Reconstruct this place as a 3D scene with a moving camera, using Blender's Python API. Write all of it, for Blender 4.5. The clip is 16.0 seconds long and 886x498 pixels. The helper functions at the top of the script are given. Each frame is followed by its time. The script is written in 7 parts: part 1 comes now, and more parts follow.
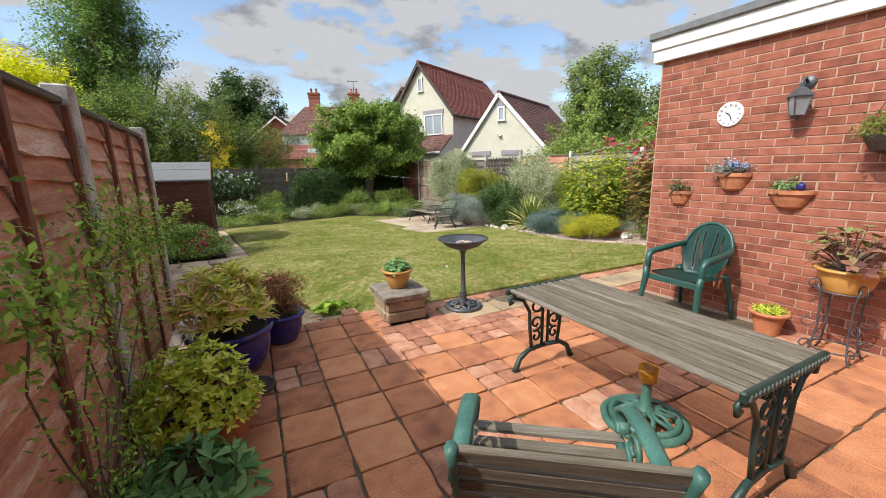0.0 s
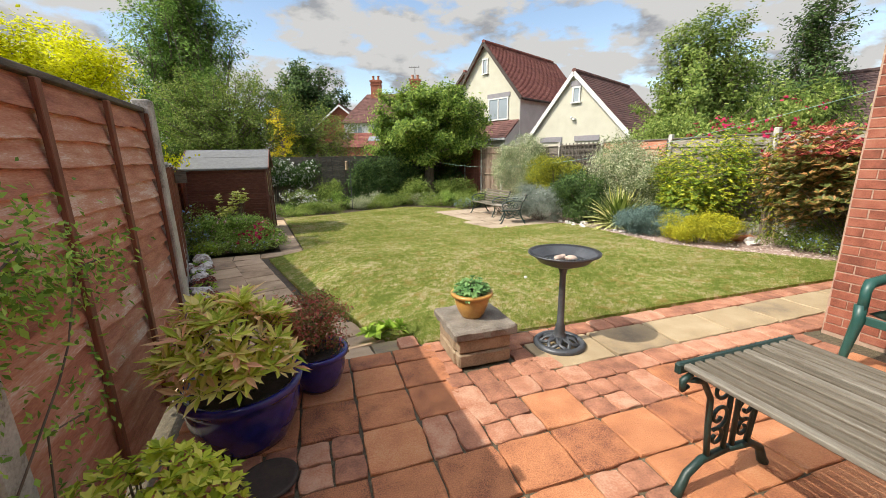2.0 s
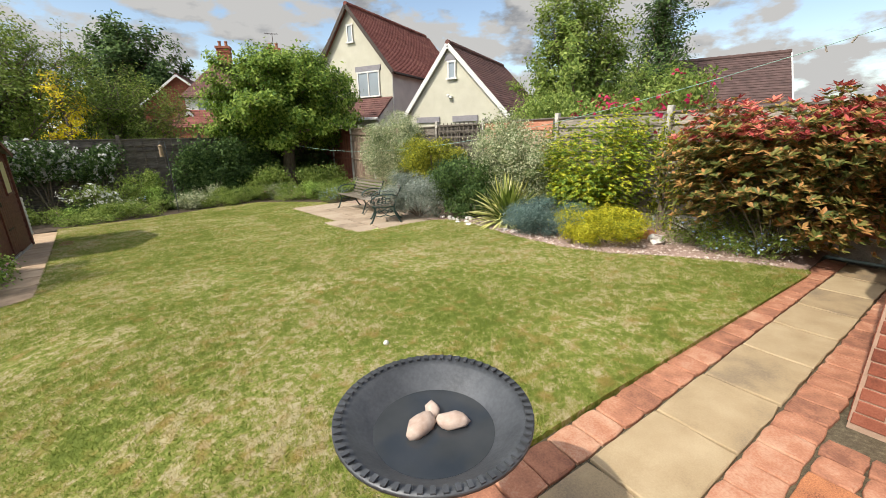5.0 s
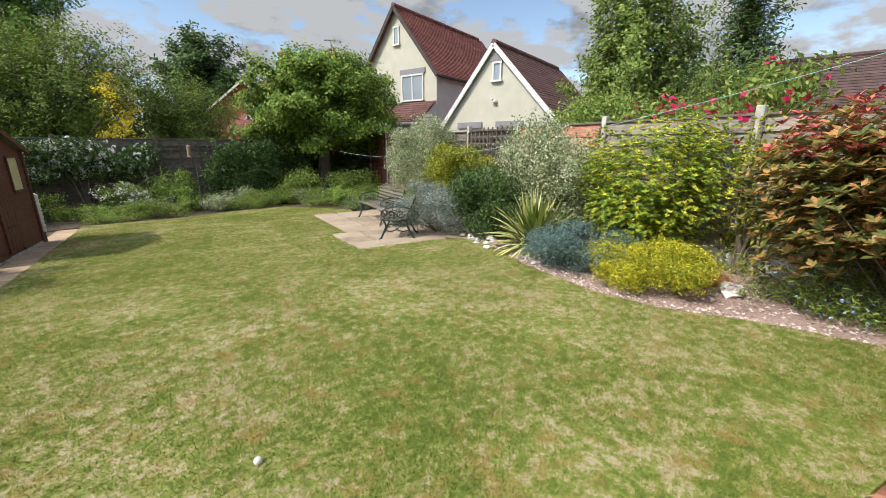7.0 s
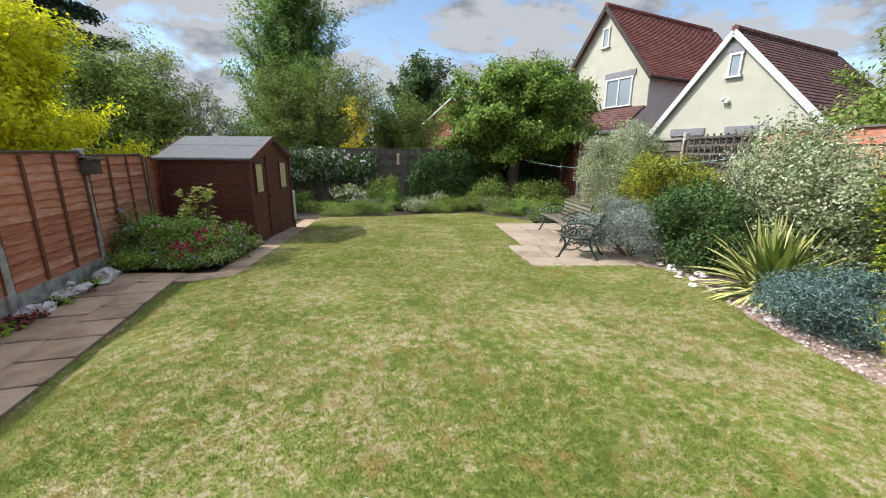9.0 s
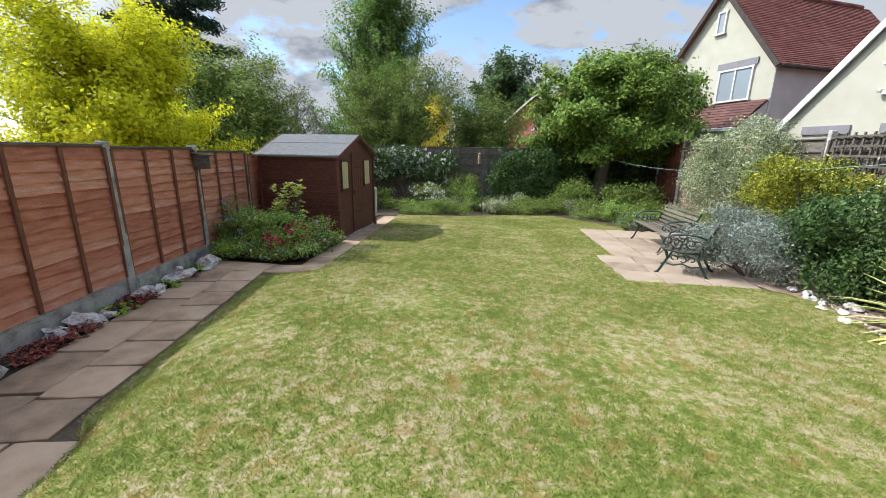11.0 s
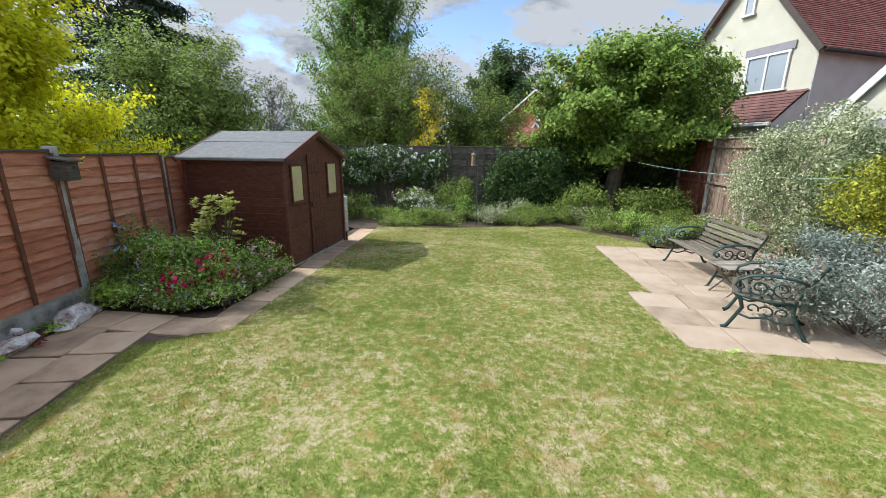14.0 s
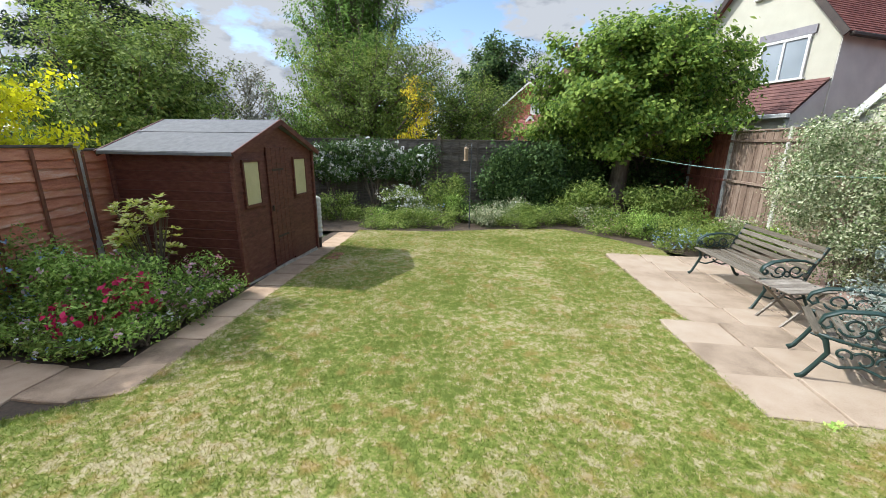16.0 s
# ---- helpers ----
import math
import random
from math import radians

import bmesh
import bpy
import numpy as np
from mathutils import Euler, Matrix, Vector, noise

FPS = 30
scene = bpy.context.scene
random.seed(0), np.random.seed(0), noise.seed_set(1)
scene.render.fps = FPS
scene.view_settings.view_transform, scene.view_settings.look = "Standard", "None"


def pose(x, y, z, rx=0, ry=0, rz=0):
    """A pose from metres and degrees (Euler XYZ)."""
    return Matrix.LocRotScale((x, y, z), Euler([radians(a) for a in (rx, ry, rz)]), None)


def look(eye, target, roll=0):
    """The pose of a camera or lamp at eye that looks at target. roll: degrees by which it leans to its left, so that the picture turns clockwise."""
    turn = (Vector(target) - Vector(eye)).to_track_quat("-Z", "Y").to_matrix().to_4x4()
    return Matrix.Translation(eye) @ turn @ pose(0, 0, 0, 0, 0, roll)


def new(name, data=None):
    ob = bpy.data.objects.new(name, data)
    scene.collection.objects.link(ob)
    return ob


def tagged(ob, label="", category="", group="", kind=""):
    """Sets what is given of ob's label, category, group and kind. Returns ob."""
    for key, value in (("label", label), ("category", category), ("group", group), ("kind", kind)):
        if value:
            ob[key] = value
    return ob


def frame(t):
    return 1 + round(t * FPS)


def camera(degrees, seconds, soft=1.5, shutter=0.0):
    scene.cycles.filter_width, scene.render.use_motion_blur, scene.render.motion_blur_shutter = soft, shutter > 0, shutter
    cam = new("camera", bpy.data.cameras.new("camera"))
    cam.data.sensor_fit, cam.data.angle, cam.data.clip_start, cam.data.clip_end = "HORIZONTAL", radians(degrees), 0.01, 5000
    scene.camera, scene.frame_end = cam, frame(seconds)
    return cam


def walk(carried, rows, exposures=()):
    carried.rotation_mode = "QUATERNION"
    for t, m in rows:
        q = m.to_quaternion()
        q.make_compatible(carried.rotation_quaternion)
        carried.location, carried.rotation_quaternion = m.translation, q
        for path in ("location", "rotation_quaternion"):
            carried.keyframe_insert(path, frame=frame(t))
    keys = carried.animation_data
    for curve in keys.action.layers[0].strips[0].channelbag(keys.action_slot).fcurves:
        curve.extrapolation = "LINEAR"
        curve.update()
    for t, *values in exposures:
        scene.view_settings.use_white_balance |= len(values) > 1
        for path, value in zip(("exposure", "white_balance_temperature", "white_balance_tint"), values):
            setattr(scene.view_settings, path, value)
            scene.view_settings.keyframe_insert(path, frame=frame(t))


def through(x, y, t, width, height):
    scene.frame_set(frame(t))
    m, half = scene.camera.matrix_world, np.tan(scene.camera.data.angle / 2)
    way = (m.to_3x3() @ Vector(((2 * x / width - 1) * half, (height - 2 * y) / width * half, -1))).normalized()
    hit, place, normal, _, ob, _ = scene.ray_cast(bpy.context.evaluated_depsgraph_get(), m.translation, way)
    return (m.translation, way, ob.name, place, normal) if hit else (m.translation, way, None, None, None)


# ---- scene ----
cam = camera(97.7, 16.0, soft=0.8)
PATH = [
    (0.0, (0.264, 0.536, 1.543), (1.299, 2.424, 1.090), -1.06),
    (0.5, (0.360, 0.727, 1.523), (1.306, 2.656, 1.050), -0.92),
    (1.0, (0.446, 0.985, 1.530), (1.286, 2.958, 1.036), -0.97),
    (1.5, (0.476, 1.297, 1.524), (1.250, 3.294, 1.021), -1.04),
    (2.0, (0.546, 1.649, 1.524), (1.289, 3.657, 1.015), -1.13),
    (2.5, (0.659, 1.976, 1.536), (1.417, 3.977, 1.026), -1.24),
    (3.0, (0.752, 2.351, 1.534), (1.580, 4.320, 1.005), -1.06),
    (3.5, (0.923, 2.612, 1.539), (1.854, 4.527, 0.992), -1.21),
    (4.0, (1.240, 2.873, 1.541), (2.323, 4.697, 0.964), -1.30),
    (4.5, (1.524, 3.107, 1.503), (2.744, 4.837, 0.903), -0.99),
    (4.7, (1.683, 3.197, 1.517), (2.951, 4.888, 0.904), -1.13),
    (6.8, (3.108, 3.860, 1.475), (4.218, 5.670, 0.898), 0.09),
    (7.0, (3.184, 3.931, 1.482), (4.213, 5.789, 0.908), 0.13),
    (7.5, (3.305, 4.136, 1.475), (4.124, 6.100, 0.913), 0.34),
    (8.0, (3.412, 4.272, 1.490), (3.960, 6.330, 0.937), 0.33),
    (8.5, (3.461, 4.309, 1.483), (3.777, 6.419, 0.943), 0.38),
    (9.0, (3.429, 4.331, 1.474), (3.493, 6.466, 0.947), 0.40),
    (9.5, (3.386, 4.350, 1.468), (3.262, 6.482, 0.940), 0.49),
    (10.0, (3.351, 4.366, 1.465), (3.070, 6.482, 0.930), 0.78),
    (12.3, (3.291, 5.373, 1.516), (2.930, 7.475, 0.979), 0.96),
    (12.5, (3.297, 5.505, 1.522), (2.944, 7.610, 0.991), 0.97),
    (13.0, (3.256, 5.890, 1.504), (2.919, 8.000, 0.977), 0.77),
    (13.5, (3.249, 6.224, 1.508), (2.922, 8.333, 0.974), 0.77),
    (14.0, (3.263, 6.593, 1.515), (2.926, 8.698, 0.970), 0.67),
    (14.5, (3.184, 6.922, 1.506), (2.831, 9.021, 0.949), 0.67),
    (15.0, (3.161, 7.230, 1.499), (2.800, 9.324, 0.932), 0.56),
    (15.5, (3.182, 7.487, 1.496), (2.838, 9.584, 0.926), 0.67),
    (16.0, (3.145, 7.705, 1.486), (2.854, 9.809, 0.915), 0.78),
]
walk(cam, [(t, look(eye, target, roll)) for t, eye, target, roll in PATH],
     exposures=((0.0, 0.52, 6700, 10), (1.0, 0.62, 6900, 10), (3.0, 0.62, 7150, 10), (4.5, 0.49, 7150, 10), (7.0, 0.35, 6650, 10), (8.5, 0.40, 6450, 10), (10.0, 0.54, 6250, 10), (12.5, 0.55, 6200, 10), (14.5, 0.60, 6200, 10), (16.0, 0.64, 6200, 10)))

# ---- light ----
SUN_DIR = Vector((-0.67, -0.03, 0.74)).normalized()
world = bpy.data.worlds.new("world")
scene.world = world
world.use_nodes = True


def world_nodes():
    nt = world.node_tree
    nt.nodes.clear()
    n = nt.nodes.new
    out, bg = n("ShaderNodeOutputWorld"), n("ShaderNodeBackground")
    sky = n("ShaderNodeTexSky")
    sky.sky_type, sky.sun_disc = "NISHITA", False
    sky.sun_elevation = math.asin(SUN_DIR.z)
    sky.sun_rotation = math.atan2(SUN_DIR.x, SUN_DIR.y)
    sky.air_density, sky.dust_density = 1.0, 0.6
    tc = n("ShaderNodeTexCoord")
    # cumulus: one noise gives the cover, the same noise a little higher up tells lit tops from grey undersides
    noises = []
    for lift in (0.0, 0.07):
        mp, nz = n("ShaderNodeMapping"), n("ShaderNodeTexNoise")
        mp.inputs["Location"].default_value = (2.2, 8.4, 2.2 + lift * 7.5)
        mp.inputs["Scale"].default_value = (3.3, 3.3, 7.5)
        nz.inputs["Scale"].default_value, nz.inputs["Detail"].default_value, nz.inputs["Roughness"].default_value = 1.75, 12, 0.55
        nt.links.new(tc.outputs["Generated"], mp.inputs[0])
        nt.links.new(mp.outputs[0], nz.inputs[0])
        noises.append(nz.outputs[0])
    cover = n("ShaderNodeValToRGB")
    cover.color_ramp.elements[0].position, cover.color_ramp.elements[1].position = 0.445, 0.52
    nt.links.new(noises[0], cover.inputs[0])
    diff = n("ShaderNodeMath")
    diff.operation = "SUBTRACT"
    nt.links.new(noises[0], diff.inputs[0])
    nt.links.new(noises[1], diff.inputs[1])
    lit = n("ShaderNodeMath")
    lit.operation, lit.inputs[1].default_value = "MULTIPLY_ADD", 6.5
    nt.links.new(diff.outputs[0], lit.inputs[0])
    # thin rims let the light through, thick cores are grey
    core = n("ShaderNodeMath")
    core.operation, core.inputs[1].default_value, core.inputs[2].default_value = "MULTIPLY_ADD", -2.4, 2.05
    nt.links.new(noises[0], core.inputs[0])
    nt.links.new(core.outputs[0], lit.inputs[2])
    shade = n("ShaderNodeValToRGB")
    shade.color_ramp.elements[0].position, shade.color_ramp.elements[0].color = 0.1, (1.52, 1.66, 1.90, 1)
    shade.color_ramp.elements[1].position, shade.color_ramp.elements[1].color = 0.85, (2.75, 2.87, 3.05, 1)
    nt.links.new(lit.outputs[0], shade.inputs[0])
    # clouds brighten towards the sun: an added out-of-view boost that fills the shade
    dot = n("ShaderNodeVectorMath")
    dot.operation = "DOT_PRODUCT"
    dot.inputs[1].default_value = SUN_DIR
    nt.links.new(tc.outputs["Generated"], dot.inputs[0])
    gain = n("ShaderNodeMapRange")
    gain.inputs[1].default_value, gain.inputs[2].default_value = 0.62, 1.0
    gain.inputs[3].default_value, gain.inputs[4].default_value = 1.0, 8.0
    nt.links.new(dot.outputs["Value"], gain.inputs[0])
    bright = n("ShaderNodeVectorMath")
    bright.operation = "SCALE"
    nt.links.new(shade.outputs[0], bright.inputs[0])
    nt.links.new(gain.outputs[0], bright.inputs["Scale"])
    mix = n("ShaderNodeMix")
    mix.data_type = "RGBA"
    nt.links.new(cover.outputs[0], mix.inputs[0])
    nt.links.new(sky.outputs[0], mix.inputs[6])
    nt.links.new(bright.outputs[0], mix.inputs[7])
    nt.links.new(mix.outputs[2], bg.inputs[0])
    bg.inputs[1].default_value = 0.15
    nt.links.new(bg.outputs[0], out.inputs[0])


world_nodes()
sun_data = bpy.data.lights.new("sun", "SUN")
sun_data.energy, sun_data.angle, sun_data.color = 3.3, radians(0.53), (1.0, 0.955, 0.88)
sun = new("sun", sun_data)
sun.matrix_world = look(SUN_DIR * 60, (0, 0, 0))

# ---- materials ----
MATS = {}


def nodes_of(name):
    m = bpy.data.materials.new(name)
    m.use_nodes = True
    nt = m.node_tree
    b = nt.nodes["Principled BSDF"]
    return m, nt, b


def ramp_of(nt, stops):
    r = nt.nodes.new("ShaderNodeValToRGB")
    e = r.color_ramp.elements
    while len(e) < len(stops):
        e.new(0.5)
    for el, (p, c) in zip(e, stops):
        el.position, el.color = p, (*c, 1)
    return r


def surface(name, stops, scale=8.0, stretch=(1, 1, 1), rough=0.75, metal=0.0, bump=0.25, bump_scale=60.0, random_tint=0.0, island_tint=0.0, fine=0.35, detail=6.0, coat=0.0, local=False):
    """Two scales of noise drive the colour, a fine one the relief; per-object or per-island tint on top."""
    if name in MATS:
        return MATS[name]
    m, nt, b = nodes_of(name)
    tc, mp = nt.nodes.new("ShaderNodeTexCoord"), nt.nodes.new("ShaderNodeMapping")
    mp.inputs["Scale"].default_value = stretch
    geo = nt.nodes.new("ShaderNodeNewGeometry")
    nt.links.new(tc.outputs["Object"] if local else geo.outputs["Position"], mp.inputs[0])
    n1, n2 = nt.nodes.new("ShaderNodeTexNoise"), nt.nodes.new("ShaderNodeTexNoise")
    n1.inputs["Scale"].default_value, n1.inputs["Detail"].default_value = scale, detail
    n2.inputs["Scale"].default_value, n2.inputs["Detail"].default_value = bump_scale, 4
    nt.links.new(mp.outputs[0], n1.inputs[0])
    nt.links.new(mp.outputs[0], n2.inputs[0])
    mixn = nt.nodes.new("ShaderNodeMix")
    mixn.inputs[0].default_value = fine
    nt.links.new(n1.outputs[0], mixn.inputs[2])
    nt.links.new(n2.outputs[0], mixn.inputs[3])
    value = mixn.outputs[0]
    if random_tint or island_tint:
        src = nt.nodes.new("ShaderNodeObjectInfo").outputs["Random"] if random_tint else geo.outputs["Random Per Island"]
        k = random_tint or island_tint
        ma = nt.nodes.new("ShaderNodeMath")
        ma.operation = "MULTIPLY_ADD"
        ma.inputs[1].default_value = k
        nt.links.new(src, ma.inputs[0])
        sb = nt.nodes.new("ShaderNodeMath")
        sb.operation, sb.inputs[1].default_value = "SUBTRACT", k / 2
        nt.links.new(value, sb.inputs[0])
        nt.links.new(sb.outputs[0], ma.inputs[2])
        value = ma.outputs[0]
    r = ramp_of(nt, stops)
    nt.links.new(value, r.inputs[0])
    nt.links.new(r.outputs[0], b.inputs["Base Color"])
    b.inputs["Roughness"].default_value, b.inputs["Metallic"].default_value = rough, metal
    b.inputs["Coat Weight"].default_value = coat
    if bump:
        bp = nt.nodes.new("ShaderNodeBump")
        bp.inputs["Strength"].default_value, bp.inputs["Distance"].default_value = bump, 0.01
        nt.links.new(mixn.outputs[0], bp.inputs["Height"])
        nt.links.new(bp.outputs[0], b.inputs["Normal"])
    MATS[name] = m
    return m


def leaf_mat(name, stops, through=0.3, rough=0.5, patch=1.2):
    """Leaves: colour by leaf and by patch, part of the light passes through."""
    if name in MATS:
        return MATS[name]
    m, nt, b = nodes_of(name)
    geo = nt.nodes.new("ShaderNodeNewGeometry")
    n1 = nt.nodes.new("ShaderNodeTexNoise")
    n1.inputs["Scale"].default_value, n1.inputs["Detail"].default_value = patch, 3
    nt.links.new(geo.outputs["Position"], n1.inputs[0])
    mx = nt.nodes.new("ShaderNodeMix")
    mx.inputs[0].default_value = 0.6
    nt.links.new(n1.outputs[0], mx.inputs[2])
    nt.links.new(geo.outputs["Random Per Island"], mx.inputs[3])
    r = ramp_of(nt, stops)
    nt.links.new(mx.outputs[0], r.inputs[0])
    nt.links.new(r.outputs[0], b.inputs["Base Color"])
    b.inputs["Roughness"].default_value = rough + 0.15
    b.inputs["Specular IOR Level"].default_value = 0.25
    tr, sh = nt.nodes.new("ShaderNodeBsdfTranslucent"), nt.nodes.new("ShaderNodeMixShader")
    nt.links.new(r.outputs[0], tr.inputs[0])
    sh.inputs[0].default_value = through
    nt.links.new(b.outputs[0], sh.inputs[1])
    nt.links.new(tr.outputs[0], sh.inputs[2])
    nt.links.new(sh.outputs[0], nt.nodes["Material Output"].inputs[0])
    MATS[name] = m
    return m


def greens(*cols):
    k = len(cols)
    cols = [tuple(min(0.78, 1.45 * v + 0.008) for v in c) for c in cols]
    return [(0.28 + 0.44 * i / max(1, k - 1), c) for i, c in enumerate(cols)]




def lawn_mat():
    """Mown grass: broad dry patches, small tufts and single blades."""
    m, nt, b = nodes_of("lawn_grass")
    geo = nt.nodes.new("ShaderNodeNewGeometry")
    total = None
    for scale, det, w in ((0.6, 2, 0.7), (3.2, 4, 0.9), (14, 5, 1.6), (45, 3, 1.1)):
        n = nt.nodes.new("ShaderNodeTexNoise")
        n.inputs["Scale"].default_value, n.inputs["Detail"].default_value = scale, det
        nt.links.new(geo.outputs["Position"], n.inputs[0])
        k = nt.nodes.new("ShaderNodeMath")
        k.operation, k.inputs[1].default_value, k.inputs[2].default_value = "MULTIPLY_ADD", w, -w * 0.5
        nt.links.new(n.outputs[0], k.inputs[0])
        if total is None:
            total = k.outputs[0]
        else:
            ad = nt.nodes.new("ShaderNodeMath")
            nt.links.new(total, ad.inputs[0])
            nt.links.new(k.outputs[0], ad.inputs[1])
            total = ad.outputs[0]
    k = nt.nodes.new("ShaderNodeMath")
    k.operation, k.inputs[1].default_value = "MULTIPLY_ADD", 0.42
    nt.links.new(geo.outputs["Random Per Island"], k.inputs[0])
    nt.links.new(total, k.inputs[2])
    ad = nt.nodes.new("ShaderNodeMath")
    ad.inputs[1].default_value = 0.175
    nt.links.new(k.outputs[0], ad.inputs[0])
    r = ramp_of(nt, [(0.18, (0.20, 0.265, 0.045)), (0.40, (0.315, 0.375, 0.078)), (0.52, (0.40, 0.39, 0.125)), (0.63, (0.50, 0.445, 0.21)), (0.76, (0.62, 0.55, 0.34))])
    nt.links.new(ad.outputs[0], r.inputs[0])
    # rusty dead thatch in small patches
    rn = nt.nodes.new("ShaderNodeTexNoise")
    rn.inputs["Scale"].default_value, rn.inputs["Detail"].default_value = 6.5, 5
    nt.links.new(geo.outputs["Position"], rn.inputs[0])
    rr = ramp_of(nt, [(0.54, (0, 0, 0)), (0.70, (0.6, 0.6, 0.6))])
    nt.links.new(rn.outputs[0], rr.inputs[0])
    rust = nt.nodes.new("ShaderNodeMix")
    rust.data_type = "RGBA"
    rust.inputs[7].default_value = (0.46, 0.30, 0.10, 1)
    nt.links.new(rr.outputs[0], rust.inputs[0])
    nt.links.new(r.outputs[0], rust.inputs[6])
    colour = rust.outputs[2]
    nt.links.new(colour, b.inputs["Base Color"])
    b.inputs["Roughness"].default_value = 0.75
    tr, sh = nt.nodes.new("ShaderNodeBsdfTranslucent"), nt.nodes.new("ShaderNodeMixShader")
    nt.links.new(colour, tr.inputs[0])
    sh.inputs[0].default_value = 0.42
    nt.links.new(b.outputs[0], sh.inputs[1])
    nt.links.new(tr.outputs[0], sh.inputs[2])
    nt.links.new(sh.outputs[0], nt.nodes["Material Output"].inputs[0])
    return m


M_LAWN = lawn_mat()
M_SOIL = surface("soil", [(0.3, (0.035, 0.024, 0.016)), (0.7, (0.12, 0.085, 0.055))], 14, bump=0.8, bump_scale=90)
M_GROUND = surface("rough_ground", [(0.3, (0.03, 0.05, 0.015)), (0.7, (0.09, 0.11, 0.04))], 3, bump=0.6)
M_TILE = surface("terracotta_tile", [(0.30, (0.17, 0.065, 0.04)), (0.44, (0.40, 0.155, 0.072)), (0.56, (0.51, 0.21, 0.095)), (0.70, (0.56, 0.29, 0.155))], 7, rough=0.85, bump=0.75, bump_scale=150, random_tint=0.2, fine=0.55)
M_EDGE_BRICK = surface("red_edging_brick", [(0.3, (0.22, 0.095, 0.06)), (0.52, (0.42, 0.185, 0.11)), (0.72, (0.52, 0.31, 0.21))], 9, rough=0.88, bump=0.7, bump_scale=90, random_tint=0.25)
M_SLAB = surface("buff_concrete_slab", [(0.25, (0.18, 0.14, 0.10)), (0.5, (0.36, 0.27, 0.16)), (0.75, (0.45, 0.355, 0.225))], 4, rough=0.85, bump=0.2, bump_scale=120, random_tint=0.32, fine=0.3)
M_GRIT = surface("sandy_joint_grit", [(0.3, (0.045, 0.035, 0.022)), (0.55, (0.11, 0.09, 0.055)), (0.75, (0.22, 0.19, 0.13))], 40, bump=0.6, bump_scale=160)
M_SLAB_SIT = surface("pinkish_buff_slab", [(0.25, (0.215, 0.162, 0.113)), (0.5, (0.370, 0.286, 0.207)), (0.75, (0.430, 0.353, 0.269))], 4, rough=0.88, bump=0.3, bump_scale=120, random_tint=0.25, fine=0.4)
M_SLAB_PATH = surface("grey_brown_slab", [(0.25, (0.224, 0.158, 0.105)), (0.5, (0.448, 0.320, 0.215)), (0.75, (0.560, 0.420, 0.295))], 5, rough=0.88, bump=0.25, bump_scale=120, random_tint=0.32, fine=0.35)
M_BRICK = surface("house_brick", [(0.3, (0.145, 0.043, 0.025)), (0.5, (0.264, 0.083, 0.049)), (0.7, (0.340, 0.128, 0.081))], 10, rough=0.9, bump=0.35, bump_scale=130, random_tint=0.3)
M_BRICK_REST = surface("house_brick_rest", [(0.3, (0.145, 0.043, 0.025)), (0.5, (0.264, 0.083, 0.049)), (0.7, (0.340, 0.128, 0.081))], 10, rough=0.9, bump=0.35, bump_scale=130, island_tint=0.22)
M_MORTAR = surface("mortar", [(0.3, (0.308, 0.197, 0.140)), (0.7, (0.440, 0.308, 0.234))], 25, bump=0.4, bump_scale=160)
M_FENCE = surface("red_stained_board", [(0.22, (0.29, 0.105, 0.065)), (0.46, (0.51, 0.22, 0.135)), (0.60, (0.59, 0.33, 0.235)), (0.72, (0.70, 0.56, 0.47))], 5, (1, 1, 6), 0.8, bump=0.35, bump_scale=40, random_tint=0.3)
M_FENCE_SIDE = surface("orange_brown_board", [(0.22, (0.357, 0.120, 0.064)), (0.46, (0.588, 0.230, 0.129)), (0.64, (0.672, 0.313, 0.193)), (0.78, (0.735, 0.460, 0.350))], 5, (1, 1, 6), 0.8, bump=0.35, bump_scale=40, random_tint=0.3)
M_FENCE_BATTEN = surface("dark_stained_batten", [(0.3, (0.12, 0.045, 0.025)), (0.7, (0.27, 0.11, 0.06))], 9, (4, 4, 0.6), 0.8, random_tint=0.1)
M_CONC = surface("weathered_concrete", [(0.32, (0.15, 0.14, 0.12)), (0.46, (0.40, 0.38, 0.34)), (0.62, (0.58, 0.56, 0.51))], 7, rough=0.92, bump=0.5, bump_scale=90, detail=8)
M_GREYWOOD = surface("grey_weathered_wood", [(0.28, (0.054, 0.045, 0.036)), (0.5, (0.122, 0.104, 0.086)), (0.75, (0.216, 0.194, 0.166))], 6, (1, 1, 7), 0.88, bump=0.4, bump_scale=40, random_tint=0.15)
M_PALEWOOD = surface("pale_weathered_wood", [(0.28, (0.117, 0.098, 0.078)), (0.5, (0.242, 0.211, 0.172)), (0.75, (0.390, 0.359, 0.304))], 6, (1, 1, 8), 0.88, bump=0.4, bump_scale=40, random_tint=0.2)
M_SHED = surface("brown_painted_board", [(0.3, (0.070, 0.022, 0.016)), (0.5, (0.131, 0.041, 0.028)), (0.7, (0.187, 0.076, 0.052))], 5, (2, 2, 6), 0.6, bump=0.3, bump_scale=50, random_tint=0.1)
M_FELT = surface("grey_roof_felt", [(0.3, (0.105, 0.112, 0.118)), (0.7, (0.180, 0.186, 0.192))], 12, rough=0.85, bump=0.3, bump_scale=200)
M_RENDER = surface("cream_render", [(0.3, (0.464, 0.447, 0.361)), (0.7, (0.550, 0.533, 0.439))], 2.5, rough=0.9, bump=0.35, bump_scale=60)
M_GREYRENDER = surface("grey_render", [(0.3, (0.562, 0.547, 0.516)), (0.7, (0.733, 0.718, 0.672))], 2.0, rough=0.9, bump=0.2, bump_scale=60)
